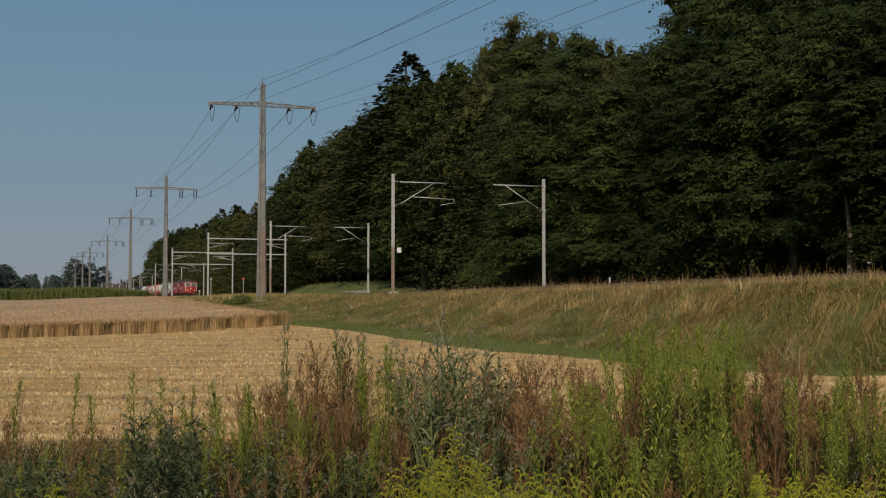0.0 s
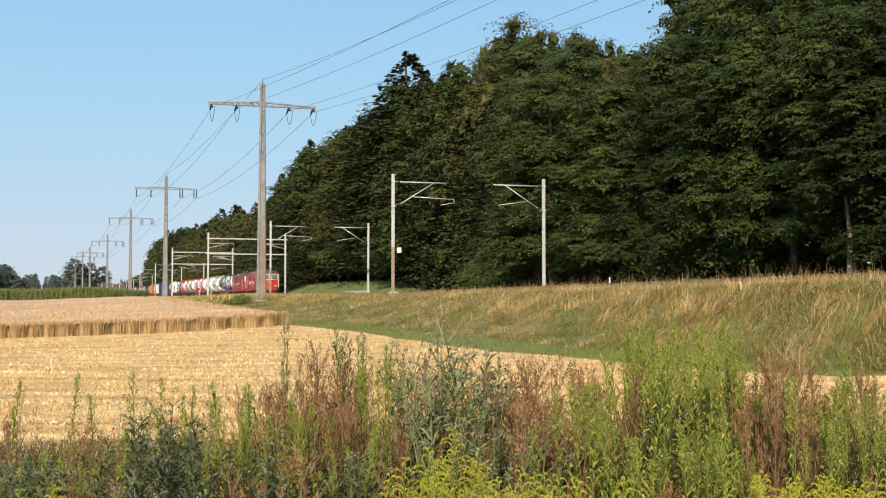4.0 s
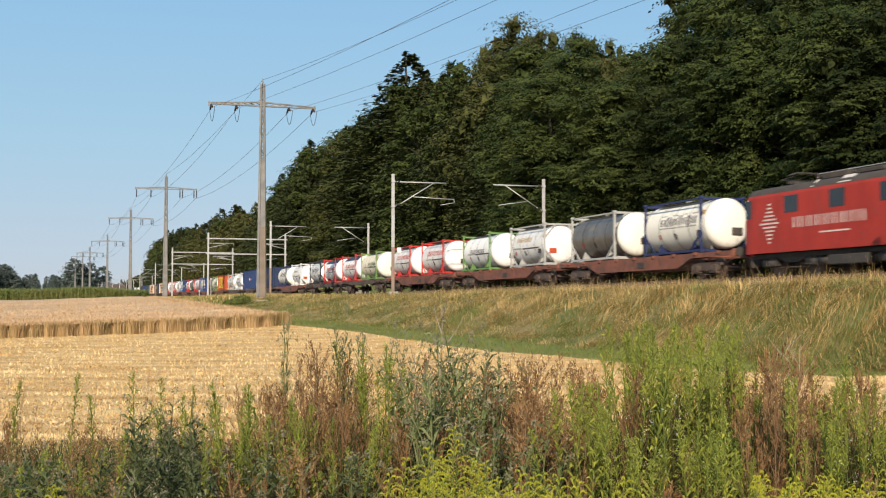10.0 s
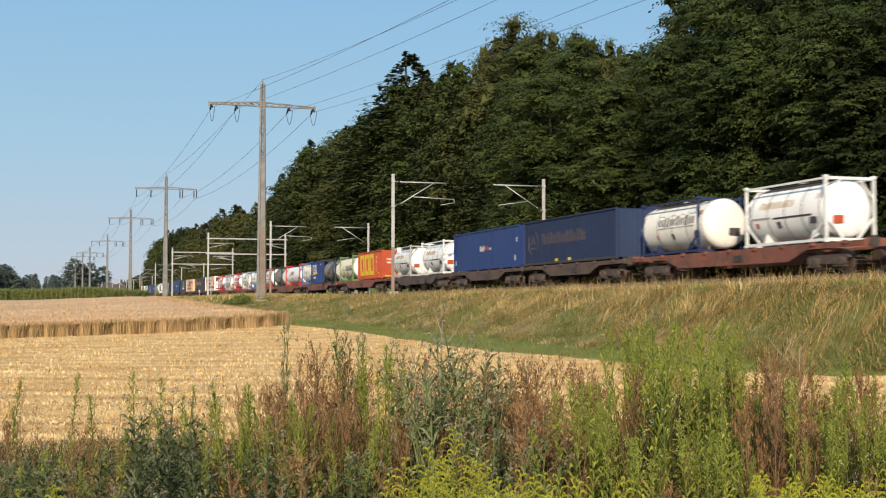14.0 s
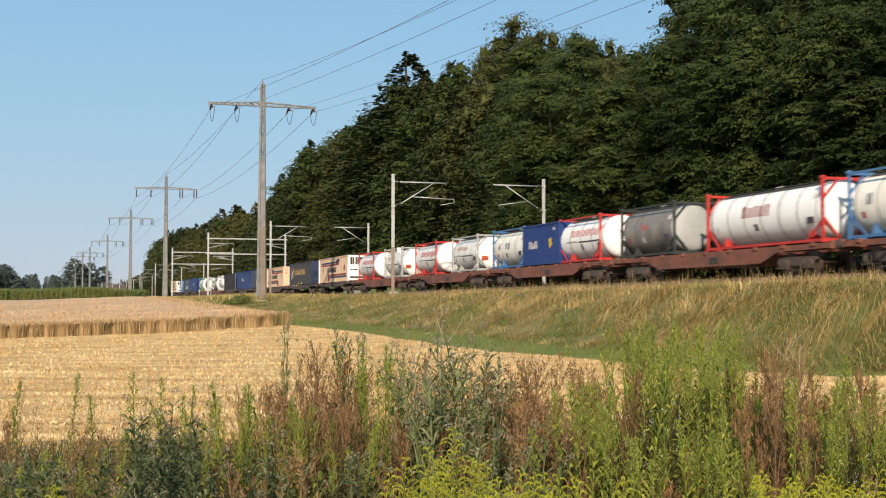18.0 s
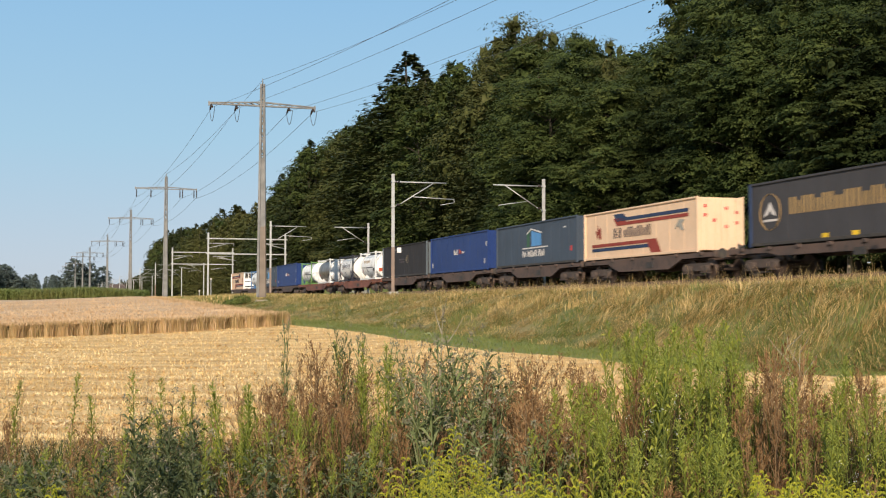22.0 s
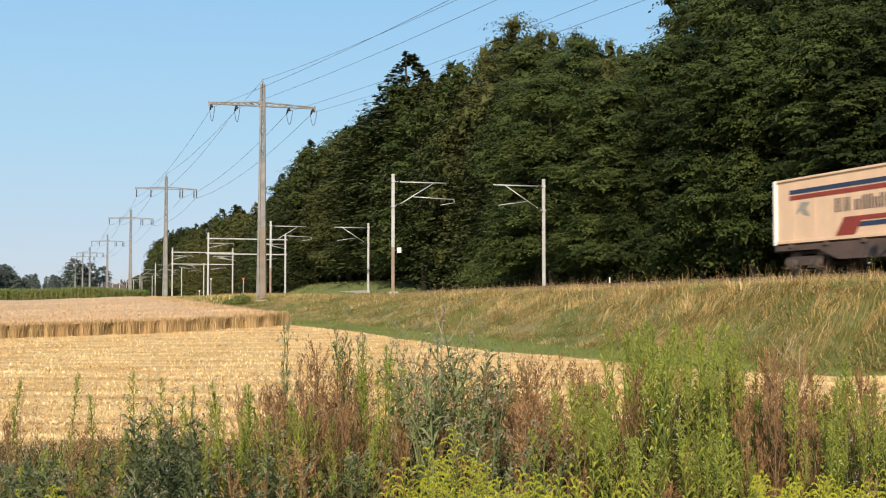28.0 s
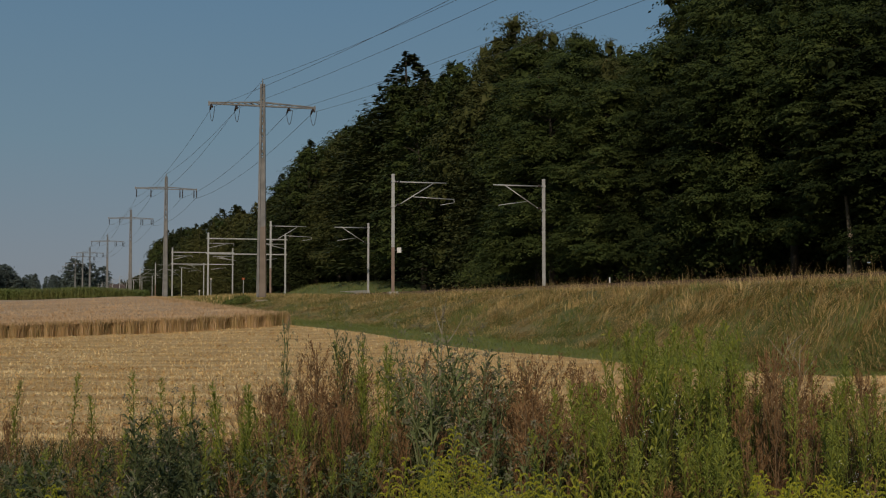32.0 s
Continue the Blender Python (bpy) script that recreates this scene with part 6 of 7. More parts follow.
def tall_box(L, H, side, end, deco, label, corr=False, name="swap_body"):
    """A box container or swap body, origin at the middle of its base; the front end faces -y."""
    g = empty(name, label, "container", "box containers")
    h, W = L / 2, 1.26
    bm = nb()
    box(bm, -W + 0.05, W - 0.05, -h + 0.05, h - 0.05, 0.1, H - 0.05)
    part("body", bm, TINT[side], g)
    for s in (-1, 1):
        x = s * (W - 0.02)
        bm = nb()
        box(bm, x - 0.04, x + 0.04, -h + 0.12, h - 0.12, 0.04, 0.18, 0.01)
        part("bottom_rail", bm, M_BLACK if side in ("navy", "slate", "charcoal", "slateblue") else TINT[side], g)
        bm = nb()
        box(bm, x - 0.04, x + 0.04, -h + 0.12, h - 0.12, H - 0.1, H - 0.005, 0.01)
        part("top_rail", bm, TINT[side], g)
        if corr:
            n = int((L - 0.4) / 0.28)
            for k in range(n):
                yy = -h + 0.28 + (L - 0.56) * k / (n - 1)
                bm = nb()
                box(bm, min(x - s * 0.03, x + s * 0.008), max(x - s * 0.03, x + s * 0.008), yy - 0.06, yy + 0.06, 0.18, H - 0.1)
                part("corrugation", bm, TINT[side], g)
        else:
            n = int(L / 1.36)
            for k in range(1, n):
                yy = -h + L * k / n
                bm = nb()
                box(bm, min(s * (W - 0.05), s * (W - 0.038)), max(s * (W - 0.05), s * (W - 0.038)), yy - 0.012, yy + 0.012, 0.18, H - 0.1)
                part("seam", bm, TINT[side], g)
        for t in (-1, 1):
            yy = t * (h - 0.07)
            bm = nb()
            box(bm, x - 0.07, x + 0.04, yy - 0.07, yy + 0.07, 0, H, 0.01)
            part("corner_post", bm, TINT[end], g)
    for t in (-1, 1):
        y0 = t * (h - 0.03)
        for s in (-1, 1):
            bm = nb()
            box(bm, min(s * 0.02, s * 1.1), max(s * 0.02, s * 1.1), y0 - 0.025, y0 + 0.025, 0.12, H - 0.12, 0.01)
            d = part("end_door", bm, TINT[end], g)
            for xx in (0.3, 0.8):
                bm = nb()
                tube(bm, (s * xx, t * (h + 0.02), 0.12), (s * xx, t * (h + 0.02), H - 0.12), 0.02, 6)
                part("lock_bar", bm, TINT[end], d)
    deco(g, h, H, -(W - 0.035) - (0.03 if corr else 0.0))
    return g


def plate(g, name, x, y0, y1, z0, z1, c, label="", t=0.006):
    bm = nb()
    box(bm, x - t, x, min(y0, y1), max(y0, y1), z0, z1)
    return part(name, bm, TINT[c], g, label)


def blocks(g, name, x, y0, z0, widths, hh, c, gap=0.28):
    """Plain letter-sized bars, read from far to near; tall ones get an opening like a letter's."""
    bm = nb()
    for k, w in enumerate(widths):
        if w > 0:
            y1 = y0 - w * hh
            hk = hh * (1.0 if k % 3 != 1 else 0.76)
            if hh < 0.2:
                box(bm, x - 0.006, x, y1, y0, z0, z0 + hk)
            elif hh < 0.9:
                for a, b, lo, hi in BARS:
                    box(bm, x - 0.006, x, y0 - b * w * hh, y0 - a * w * hh, z0 + lo * hk, z0 + hi * hk)
            else:
                # large slanted letters as plain hollow blocks
                sl = 0.06 * hh

                def cut(f, e):
                    yy = y0 + (y1 - y0) * f
                    return (yy - sl + 2 * sl * e, z0 + hh * e)
                for a, b, lo, hi in HOLLOW:
                    prism(bm, [cut(a, lo), cut(a, hi), cut(b, hi), cut(b, lo)], 0, x - 0.006, x)
        y0 -= abs(w) * hh + gap * hh
    return part(name, bm, TINT[c], g)


def slab_poly(g, name, x, pts, c):
    bm = nb()
    prism(bm, pts, 0, x - 0.006, x)
    return part(name, bm, TINT[c], g)


def word_part(g, text, x, y, z, size, c, name="lettering"):
    cu = bpy.data.curves.new(name, "FONT")
    cu.body, cu.size, cu.extrude, cu.align_x = text, size, 0.004, "LEFT"
    cu.materials.append(TINT[c])
    ob = new(name, cu)
    ob.parent = g
    ob.matrix_basis = Matrix.Translation((x - 0.004, y, z)) @ Matrix(((0, 0, -1, 0), (-1, 0, 0, 0), (0, 1, 0, 0), (0, 0, 0, 1)))
    return ob


def deco_kempers(c):
    def f(g, h, H, x):
        bm = nb()
        n = 20
        for k in range(n):
            a, b = k * math.tau / n, (k + 1) * math.tau / n
            bar(bm, (x - 0.004, h - 1.6 + 0.8 * math.cos(a), 1.5 + 0.8 * math.sin(a)), (x - 0.004, h - 1.6 + 0.8 * math.cos(b), 1.5 + 0.8 * math.sin(b)), 0.04, 0.012)
        part("emblem_ring", bm, TINT[c], g)
        slab_poly(g, "emblem", x, [(h - 1.1, 1.3), (h - 1.6, 1.95), (h - 2.1, 1.3), (h - 1.75, 1.4), (h - 1.6, 1.6), (h - 1.45, 1.4)], "letter" if c == "amber" else "fadedletter")
        plate(g, "emblem_bar", x, h - 1.05, h - 2.15, 1.08, 1.18, "letter" if c == "amber" else "fadedletter")
        blocks(g, "lettering", x, h - 3.1, 1.3, (0.7, 0.25, 0.5, 0.55, 0.5, 0.4, 0.55, 0.7, 0.5, 0.8, 0.55, 0.5, 0.4, 0.5), 0.72, c, 0.15)
        for y0 in (-0.6, 1.4):
            plate(g, "yellow_lift_mark", x - 0.002, y0, y0 + 0.45, 0.05, 0.36, "yellow", "yellow lifting mark")
    return f


def deco_web(g, h, H, x):
    blocks(g, "lettering", x, h * 0.15, 1.35, (0.9, 0.5, 0.7), 0.42, "letter", 0.15)
    blocks(g, "lettering", x, h * 0.15 - 1.25, 1.38, (0.8, 0.6), 0.36, "orange", 0.1)
    blocks(g, "lettering", x, h * 0.15 - 1.95, 1.42, (0.8, 0.8, 0.9), 0.16, "letter", 0.25)
    for y0 in (h - 0.5, -h + 0.75):
        plate(g, "small_plate", x, y0, y0 + 0.22, 0.5, 0.85, "letter")
    for z0 in (0.35, 1.1, 1.8, 2.45):
        plate(g, "edge_mark", x - 0.04, -h + 0.03, -h + 0.13, z0, z0 + 0.3, "letter")
    word_part(g, "45", x - 0.002, -h + 0.75, 1.75, 0.45, "letter", "length_mark")


def deco_house(g, h, H, x):
    k = 1.4
    slab_poly(g, "emblem", x, [(0.9 * k, 1.25), (0.9 * k, 2.15), (0.4 * k, 2.4), (0.36 * k, 2.3), (0.62 * k, 2.12), (0.62 * k, 1.25)], "greenletter")
    slab_poly(g, "emblem_roof", x - 0.002, [(0.95 * k, 2.18), (0.38 * k, 2.48), (-0.95 * k, 2.16), (-0.95 * k, 2.06), (0.38 * k, 2.38), (0.95 * k, 2.08)], "letter")
    slab_poly(g, "emblem_wall", x, [(0.36 * k, 1.3), (0.36 * k, 2.3), (-0.85 * k, 2.03), (-0.85 * k, 1.3)], "skyblue")
    plate(g, "emblem_base", x, 2.1, -2.3, 1.15, 1.23, "letter")
    blocks(g, "lettering", x, 2.1, 0.62, (0.7, 0.7, -0.3, 0.6, 0.3, 0.5, 0.3, 0.55, 0.6, 0.4, -0.3, 0.6, 0.3, 0.6, 0.5), 0.42, "letter", 0.13)
    plate(g, "red_mark", x, -h + 1.15, -h + 0.85, 0.75, 1.05, "redletter", "small red plate")
    blocks(g, "code_bars", x, -h + 2.2, 2.2, (0.8, 0.8, 0.8, 0.8), 0.1, "letter")


def deco_hz(flip):
    def f(g, h, H, x):
        k = -1 if flip else 1
        # two stepped stripes above and below
        for c, dz in (("brownred", 0.0), ("navyside", 0.24)):
            zt = H - 0.92 + dz
            slab_poly(g, "stripe", x, [(k * (h * 0.85), zt), (k * (h * 0.85), zt + 0.18), (-k * h * 0.18, zt + 0.18), (-k * h * 0.24, zt + 0.42), (-k * h * 0.42, zt + 0.42), (-k * h * 0.36, zt)], c)
            zb = 0.55 - dz * 1.0
            plate(g, "stripe", x, -k * h * 0.85, k * h * 0.25, zb + 0.19, zb + 0.37, c)
        slab_poly(g, "stripe_step", x - 0.002, [(k * h * 0.25, 0.2), (k * h * 0.42, 0.2), (k * h * 0.34, 0.92), (k * h * 0.17, 0.92)], "brownred")
        blocks(g, "lettering", x, h * 0.42, 1.15, (0.75, -0.02, 0.7, -0.25, 0.7, 0.45, 0.55, 0.55, 0.5, 0.55, 0.55, 0.4, 0.35), 0.56, "darkletter", 0.14)
        if flip:
            for xx, z0 in ((-0.95, 2.2), (-0.95, 1.75), (-0.45, 1.5), (0.2, 2.1), (0.2, 1.2), (0.75, 1.9), (0.75, 1.4)):
                bm = nb()
                box(bm, xx, xx + 0.2, -h - 0.012, -h - 0.002, z0, z0 + 0.16)
                part("door_mark", bm, TINT["redletter"], g)
        yy = -h * 0.72 * k
        slab_poly(g, "emblem", x, [(yy - 0.35, 1.2), (yy - 0.1, 1.2), (yy, 1.5), (yy + 0.2, 1.2), (yy + 0.4, 1.75), (yy + 0.15, 1.6), (yy + 0.1, 2.05), (yy - 0.1, 1.7), (yy - 0.35, 1.9)], "brownred")
        yy = h * 0.72 * k
        slab_poly(g, "sketch", x, [(yy - 0.5, 1.15), (yy - 0.2, 1.5), (yy - 0.5, 1.7), (yy + 0.1, 1.75), (yy + 0.55, 1.25), (yy + 0.2, 1.4), (yy - 0.1, 1.2)], "greyletter")
    return f


def deco_hz_cooled(flip):
    base = deco_hz(flip)

    def f(g, h, H, x):
        base(g, h, H, x)
        bm = nb()
        box(bm, -1.24, 1.24, -h - 0.02, -h + 0.55, 0.25, H - 0.02, 0.03)
        u = part("cooling_unit", bm, TINT["white"], g, "white refrigeration unit")
        for x0, x1 in ((-1.05, -0.62), (-0.5, 0.5), (0.62, 1.05)):
            bm = nb()
            box(bm, x0, x1, -h - 0.035, -h - 0.0, H - 1.0, H - 0.22)
            part("grille", bm, M_BLACK, u)
        bm = nb()
        box(bm, -1.1, 1.1, -h - 0.05, -h - 0.0, 0.35, 0.55)
        part("bumper_strip", bm, M_BLACK, u)
        bm = nb()
        box(bm, -1.25, -1.235, -h + 0.08, -h + 0.5, H - 1.0, H - 0.25)
        part("side_grille", bm, M_BLACK, u)
        bm = nb()
        box(bm, -1.1, -0.2, -h - 0.035, -h, 1.2, 1.32)
        part("label_strip", bm, TINT["darkletter"], u)
    return f


def deco_bulk(g, h, H, x):
    blocks(g, "big_lettering", x, h - 0.85, 0.42, (0.84, 0.84, 0.84), 2.05, "yellow", 0.09)
    for k, ch in enumerate("BULK"):
        word_part(g, ch, x, -h + 2.4, 1.95 - k * 0.42, 0.38, "beige")
    plate(g, "code_bars", x, -h + 1.9, -h + 1.3, 0.5, 0.62, "yellow")
    for z0 in (1.75, 1.45):
        bm = nb()
        box(bm, -0.85, -0.2, -h - 0.012, -h - 0.0, z0, z0 + 0.16)
        part("door_marks", bm, TINT["letter"], g)
    bm = nb()
    box(bm, -1.0, 1.0, -h - 0.01, -h, 0.2, 0.3)
    part("yellow_strip", bm, TINT["yellow"], g)


def deco_short(big):
    def f(g, h, H, x):
        if big:
            blocks(g, "big_lettering", x, h - 0.7, 1.25, (0.65, 0.6, 0.7), 1.0, "letter", 0.12)
            slab_poly(g, "swoosh", x - 0.002, [(h - 0.6, 1.05), (h - 3.4, 1.15), (h - 3.4, 1.32), (h - 0.6, 1.22)], "yellow")
            blocks(g, "small_lettering", x, h - 1.2, 0.62, (0.8, 0.6, 0.7, 0.6, 0.8, 0.6), 0.26, "letter", 0.12)
        else:
            blocks(g, "lettering", x, h - 1.0, 1.1, (0.9, 0.9, 0.9), 0.5, "letter", 0.1)
            slab_poly(g, "emblem", x, [(-h + 1.7, 1.0), (-h + 1.3, 1.3), (-h + 1.45, 1.7), (-h + 1.85, 1.6)], "yellow")
        blocks(g, "code_bars", x, -h + 1.1, 2.15, (0.8, 0.8), 0.18, "letter")
    return f


def deco_grey45(g, h, H, x):
    word_part(g, "45", x, -0.5, 1.2, 0.95, "duskletter", "length_mark")
    plate(g, "lettering", x, 1.6, -0.1, 1.5, 1.62, "fadedletter")
    plate(g, "lettering", x, 1.4, 0.0, 1.28, 1.38, "fadedletter")
    plate(g, "dark_patch", x, h - 1.4, h - 1.8, 0.7, 1.1, "black")


W_DH = (1.95, 1.45, (0.75, 0.65, 0.75, 0.3, 0.75, 0.7, 0.7, 0.65, 0.75, 0.75, 0.75), 0.4)
W_ROD = (1.95, 1.25, (0.8, 0.75, 0.75, 0.6, 0.55, 0.55, 0.8), 0.66)
W_HS = (1.9, 1.15, (0.7, 0.7, 0.6, 0.5, 0.7, 0.7, 0.7, 0.7, 0.6), 0.36)
W_MID = (1.3, 1.25, (0.6, 0.6, 0.6, 0.6, 0.6, 0.6), 0.34)
W_UK = (1.6, 1.3, (0.75, 0.8, 0.7, 0.75, 0.8), 0.5)
W_BAND = (1.9, 1.55, (0.8, 0.8, 0.8, 0.8, 0.8, 0.8, 0.8, 0.8), 0.3)

SPEC = {
    "navy_tank": lambda: tank(6.15, "cream", "navyframe", None, W_ROD, "darkletter", label="cream tank container in a navy blue frame", nose=True),
    "dark_tank": lambda: tank(6.15, "darksteel", "greyframe", "cream", (1.2, 1.7, (0.6,) * 4, 0.22), "greyletter", label="dark grey tank container with a cream end", nose=True),
    "grey_frame_tank": lambda: tank(6.15, "steel", "greyframe", "white", W_BAND, "amber", label="silver tank container with white ends and grey frame", label2="h"),
    "green_frame_tank": lambda: tank(6.15, "white", "green", None, W_HS, "darkletter", label="white tank container in a green frame", nose=True),
    "red_tank": lambda: tank(6.15, "steel", "red", "white", W_DH, "redletter", label="silver tank container in a red frame", nose=True),
    "red_tank_white": lambda: tank(6.15, "white", "red", None, W_DH, "redletter", label="white tank container in a red frame", nose=True),
    "pale_green_tank": lambda: tank(6.15, "palegreen", "mutedgreen", "cream", (1.0, 1.2, (0.7, 0.7, 0.7, 0.7, 0.8, 0.7, 0.6, 0.7), 0.4), "greenletter", label="cream tank container in a green frame", nose=True),
    "red_shield_tank": lambda: tank(6.15, "white", "red", None, (2.0, 1.25, W_DH[2], 0.4), "redletter", "navyside", label="white tank container with blue sunshield, red frame", nose=True),
    "black_tank": lambda: tank(6.15, "steel", "blackframe", "cream", W_ROD, "darkletter", label="grey-white tank container with cream end, black frame"),
    "white_frame_tank": lambda: tank(6.15, "white", "whiteframe", None, W_BAND, "amber", label="white tank container in a white frame", label2="h"),
    "grey_tank": lambda: tank(6.15, "grey", "darkgreenframe", "greyframe", (0.6, 1.35, (0.9, 0.9), 0.3), "redletter", label="dirty grey tank container in a dark frame"),
    "blue_frame_tank": lambda: tank(6.15, "cream", "blueframe", None, (1.9, 1.25, (0.8, -0.9, 0.5, 0.5, 0.5), 0.42), "navyside", label="cream tank container in a blue frame"),
    "long_red_tank": lambda: tank(9.4, "white", "red", None, W_UK, "brownred", label="long white tank container with red ends"),
    "white_dark_tank": lambda: tank(6.4, "darksteel", "whiteframe", "white", None, label="dark tank container with white end and frame"),
    "blue_end_tank": lambda: tank(6.15, "white", "blueframe", "skyblue", W_MID, "navyside", label="white tank container with a sky-blue end"),
    "navy_box": lambda: tall_box(14.2, 2.9, "navy", "navyside", deco_kempers("fadedletter"), "dark navy curtain-sided swap body with faded lettering"),
    "kempers_box": lambda: tall_box(14.5, 2.85, "slate", "navyside", deco_kempers("amber"), "slate grey curtain-sided swap body with amber lettering"),
    "web_box": lambda: tall_box(14.0, 2.9, "blue", "blue", deco_web, "royal blue long container with small white lettering"),
    "house_box": lambda: tall_box(14.0, 2.85, "slateblue", "slateblue", deco_house, "slate blue swap body with a white house emblem"),
    "grey_box": lambda: tall_box(14.4, 2.85, "charcoal", "greyend", deco_grey45, "charcoal grey curtain-sided container"),
    "beige_box": lambda: tall_box(13.4, 2.75, "beige", "beige", deco_hz(True), "beige container with navy and brown stripes", name="container"),
    "beige_cooled_box": lambda: tall_box(14.85, 2.8, "beige", "white", deco_hz_cooled(False), "beige refrigerated container with a white cooling unit", name="container"),
    "orange_box": lambda: tall_box(9.6, 2.75, "orange", "orange", deco_bulk, "orange bulk container with big yellow lettering", True, "container"),
    "short_blue_box": lambda: tall_box(6.2, 2.65, "blue", "blue", deco_short(True), "short blue container with large white lettering", True, "container"),
    "short_blue_box_b": lambda: tall_box(6.2, 2.65, "blue", "blue", deco_short(False), "short blue container with small white lettering", True, "container"),
}
# load by load: kind and distance of its middle behind the locomotive's front
LOADS = [("navy_tank", 36.07), ("dark_tank", 45.73), ("grey_frame_tank", 56.8), ("green_frame_tank", 66.4), ("red_tank", 77.47), ("red_tank", 87.11), ("pale_green_tank", 98.88),
         ("red_shield_tank", 107.42), ("red_shield_tank", 116.94), ("black_tank", 125.7), ("white_frame_tank", 137.5), ("navy_tank", 147.1), ("navy_box", 160.85), ("web_box", 175.8),
         ("white_frame_tank", 188.9), ("grey_frame_tank", 198.5), ("orange_box", 209.5), ("pale_green_tank", 219.4), ("grey_tank", 228.5), ("short_blue_box", 235.0), ("blue_frame_tank", 241.4),
         ("long_red_tank", 250.8), ("grey_tank", 261.8), ("red_tank_white", 269.85), ("short_blue_box_b", 276.4), ("blue_frame_tank", 282.6), ("grey_frame_tank", 292.05), ("red_tank", 301.65),
         ("grey_frame_tank", 312.6), ("red_tank", 322.2), ("beige_cooled_box", 337.7), ("kempers_box", 356.45), ("beige_box", 375.06), ("house_box", 389.8), ("web_box", 405.6), ("grey_box", 420.95),
         ("white_frame_tank", 434.3), ("black_tank", 443.85), ("white_dark_tank", 454.95), ("green_frame_tank", 464.55), ("web_box", 478.05), ("house_box", 492.95), ("blue_end_tank", 506.25), ("beige_cooled_box", 523.8)]
# wagons: first and last metre behind the locomotive's front, red-brown or dark, straight sill or deep
WAGONS = [(30.8, 51.1, 0, 0), (51.4, 71.9, 0, 0), (72.1, 92.6, 0, 0), (93.2, 111.5, 1, 1), (111.9, 130.4, 1, 1), (131.6, 152.3, 0, 0), (152.9, 168.2, 1, 0), (168.5, 183.6, 1, 0), (183.9, 203.6, 1, 0),
          (203.9, 223.9, 0, 0), (224.6, 245.2, 0, 0), (245.5, 265.7, 0, 0), (266, 286.4, 0, 0), (286.9, 306.9, 0, 0), (307.2, 327.6, 0, 0), (328.5, 347.2, 1, 1), (347.5, 365.7, 1, 1), (366.6, 382.1, 1, 0),
          (382.4, 397.3, 1, 0), (397.7, 413.5, 1, 0), (413.7, 428.6, 1, 0), (429.0, 449.1, 0, 0), (449.4, 469.8, 0, 0), (470.2, 485.4, 1, 0), (485.6, 500.8, 1, 0), (501.2, 515, 1, 0), (516.05, 531.6, 1, 0)]
TRAIN = []


def add_train():
    a = loco(True)
    b = loco(False)
    TRAIN.append((a, 6.65, 0.0))
    TRAIN.append((b, 22.3, 0.0))
    made = {}
    for s0, s1, dark, flat in WAGONS:
        L = {True: 20.0, False: 18.0}[s1 - s0 > 19] if s1 - s0 > 16.2 else 14.8
        key = (L, dark, flat)
        if key not in made:
            made[key] = wagon(L, M_WAGON_BROWN if dark else M_WAGON_RED, "dark brown container flat wagon on two bogies" if dark else "rust-red container flat wagon on two bogies", bool(flat))
            w = made[key]
        else:
            w = copy_thing(made[key], Matrix.Identity(4))
        TRAIN.append((w, (s0 + s1) / 2, 0.0))
    made = {}
    for kind, s in LOADS:
        if kind not in made:
            made[kind] = SPEC[kind]()
            c = made[kind]
        else:
            c = copy_thing(made[kind], Matrix.Identity(4))
        TRAIN.append((c, s, 1.3))


add_train()


# ---- weeds in the foreground ----
def leaf_set(base, out, length, width, droop, rng):
    """Bent leaves: base points, outward unit vectors (with rise), lengths, widths."""
    n = len(base)
    side = np.cross(out, np.array([0, 0, 1.0])) + rng.normal(0, 0.25, (n, 3))
    side /= np.linalg.norm(side, axis=1, keepdims=True) + 1e-9
    m = base + out * (length * 0.55)[:, None]
    t = base + out * length[:, None]
    t[:, 2] -= droop * length
    s = side * (width / 2)[:, None]
    v = np.stack([base - s * 0.35, base + s * 0.35, m + s, m - s, t + s * 0.12, t - s * 0.12], 1).reshape(-1, 3)
    k = np.arange(n)[:, None] * 6
    f = np.concatenate([k + np.array([0, 1, 2, 3]), k + np.array([3, 2, 4, 5])], 1).reshape(-1, 4)
    return v, f


def stem_bm(H, rng, r=0.005, sway=0.08):
    a = rng.uniform(0, math.tau)
    pts = [Vector((math.cos(a) * sway * t * t, math.sin(a) * sway * t * t, H * t - 0.05 * (t == 0))) for t in (0, 0.35, 0.7, 1.0)]
    bm = bent(nb(), pts, [r, r * 0.78, r * 0.56, r * 0.3])

    def at(t):
        return np.stack([np.cos(a) * sway * t * t, np.sin(a) * sway * t * t, H * t], -1)
    return bm, at


def outward(n, rng, rise):
    a = np.arange(n) * 2.4 + rng.normal(0, 0.3, n)
    e = rise + rng.normal(0, 0.15, n)
    return np.stack([np.cos(a) * np.cos(e), np.sin(a) * np.cos(e), np.sin(e)], 1)


def top_thing(name, bm, material, label, group):
    me = bpy.data.meshes.new(name)
    bm.to_mesh(me)
    bm.free()
    me.materials.append(material)
    return tagged(new(name, me), label, "weed", group)


def many(name, v, f, material, parent):
    """A part of countless small pieces."""
    return tagged(part_of(name, mesh_np(name, v, f, [material]), parent), kind="stuff")


def twigs(name, lines_, material, parent):
    bm = nb()
    for pts, r in lines_:
        bent(bm, pts, [r * (1 - 0.7 * k / (len(pts) - 1)) for k in range(len(pts))], 4)
    return tagged(part(name, bm, material, parent), kind="stuff")


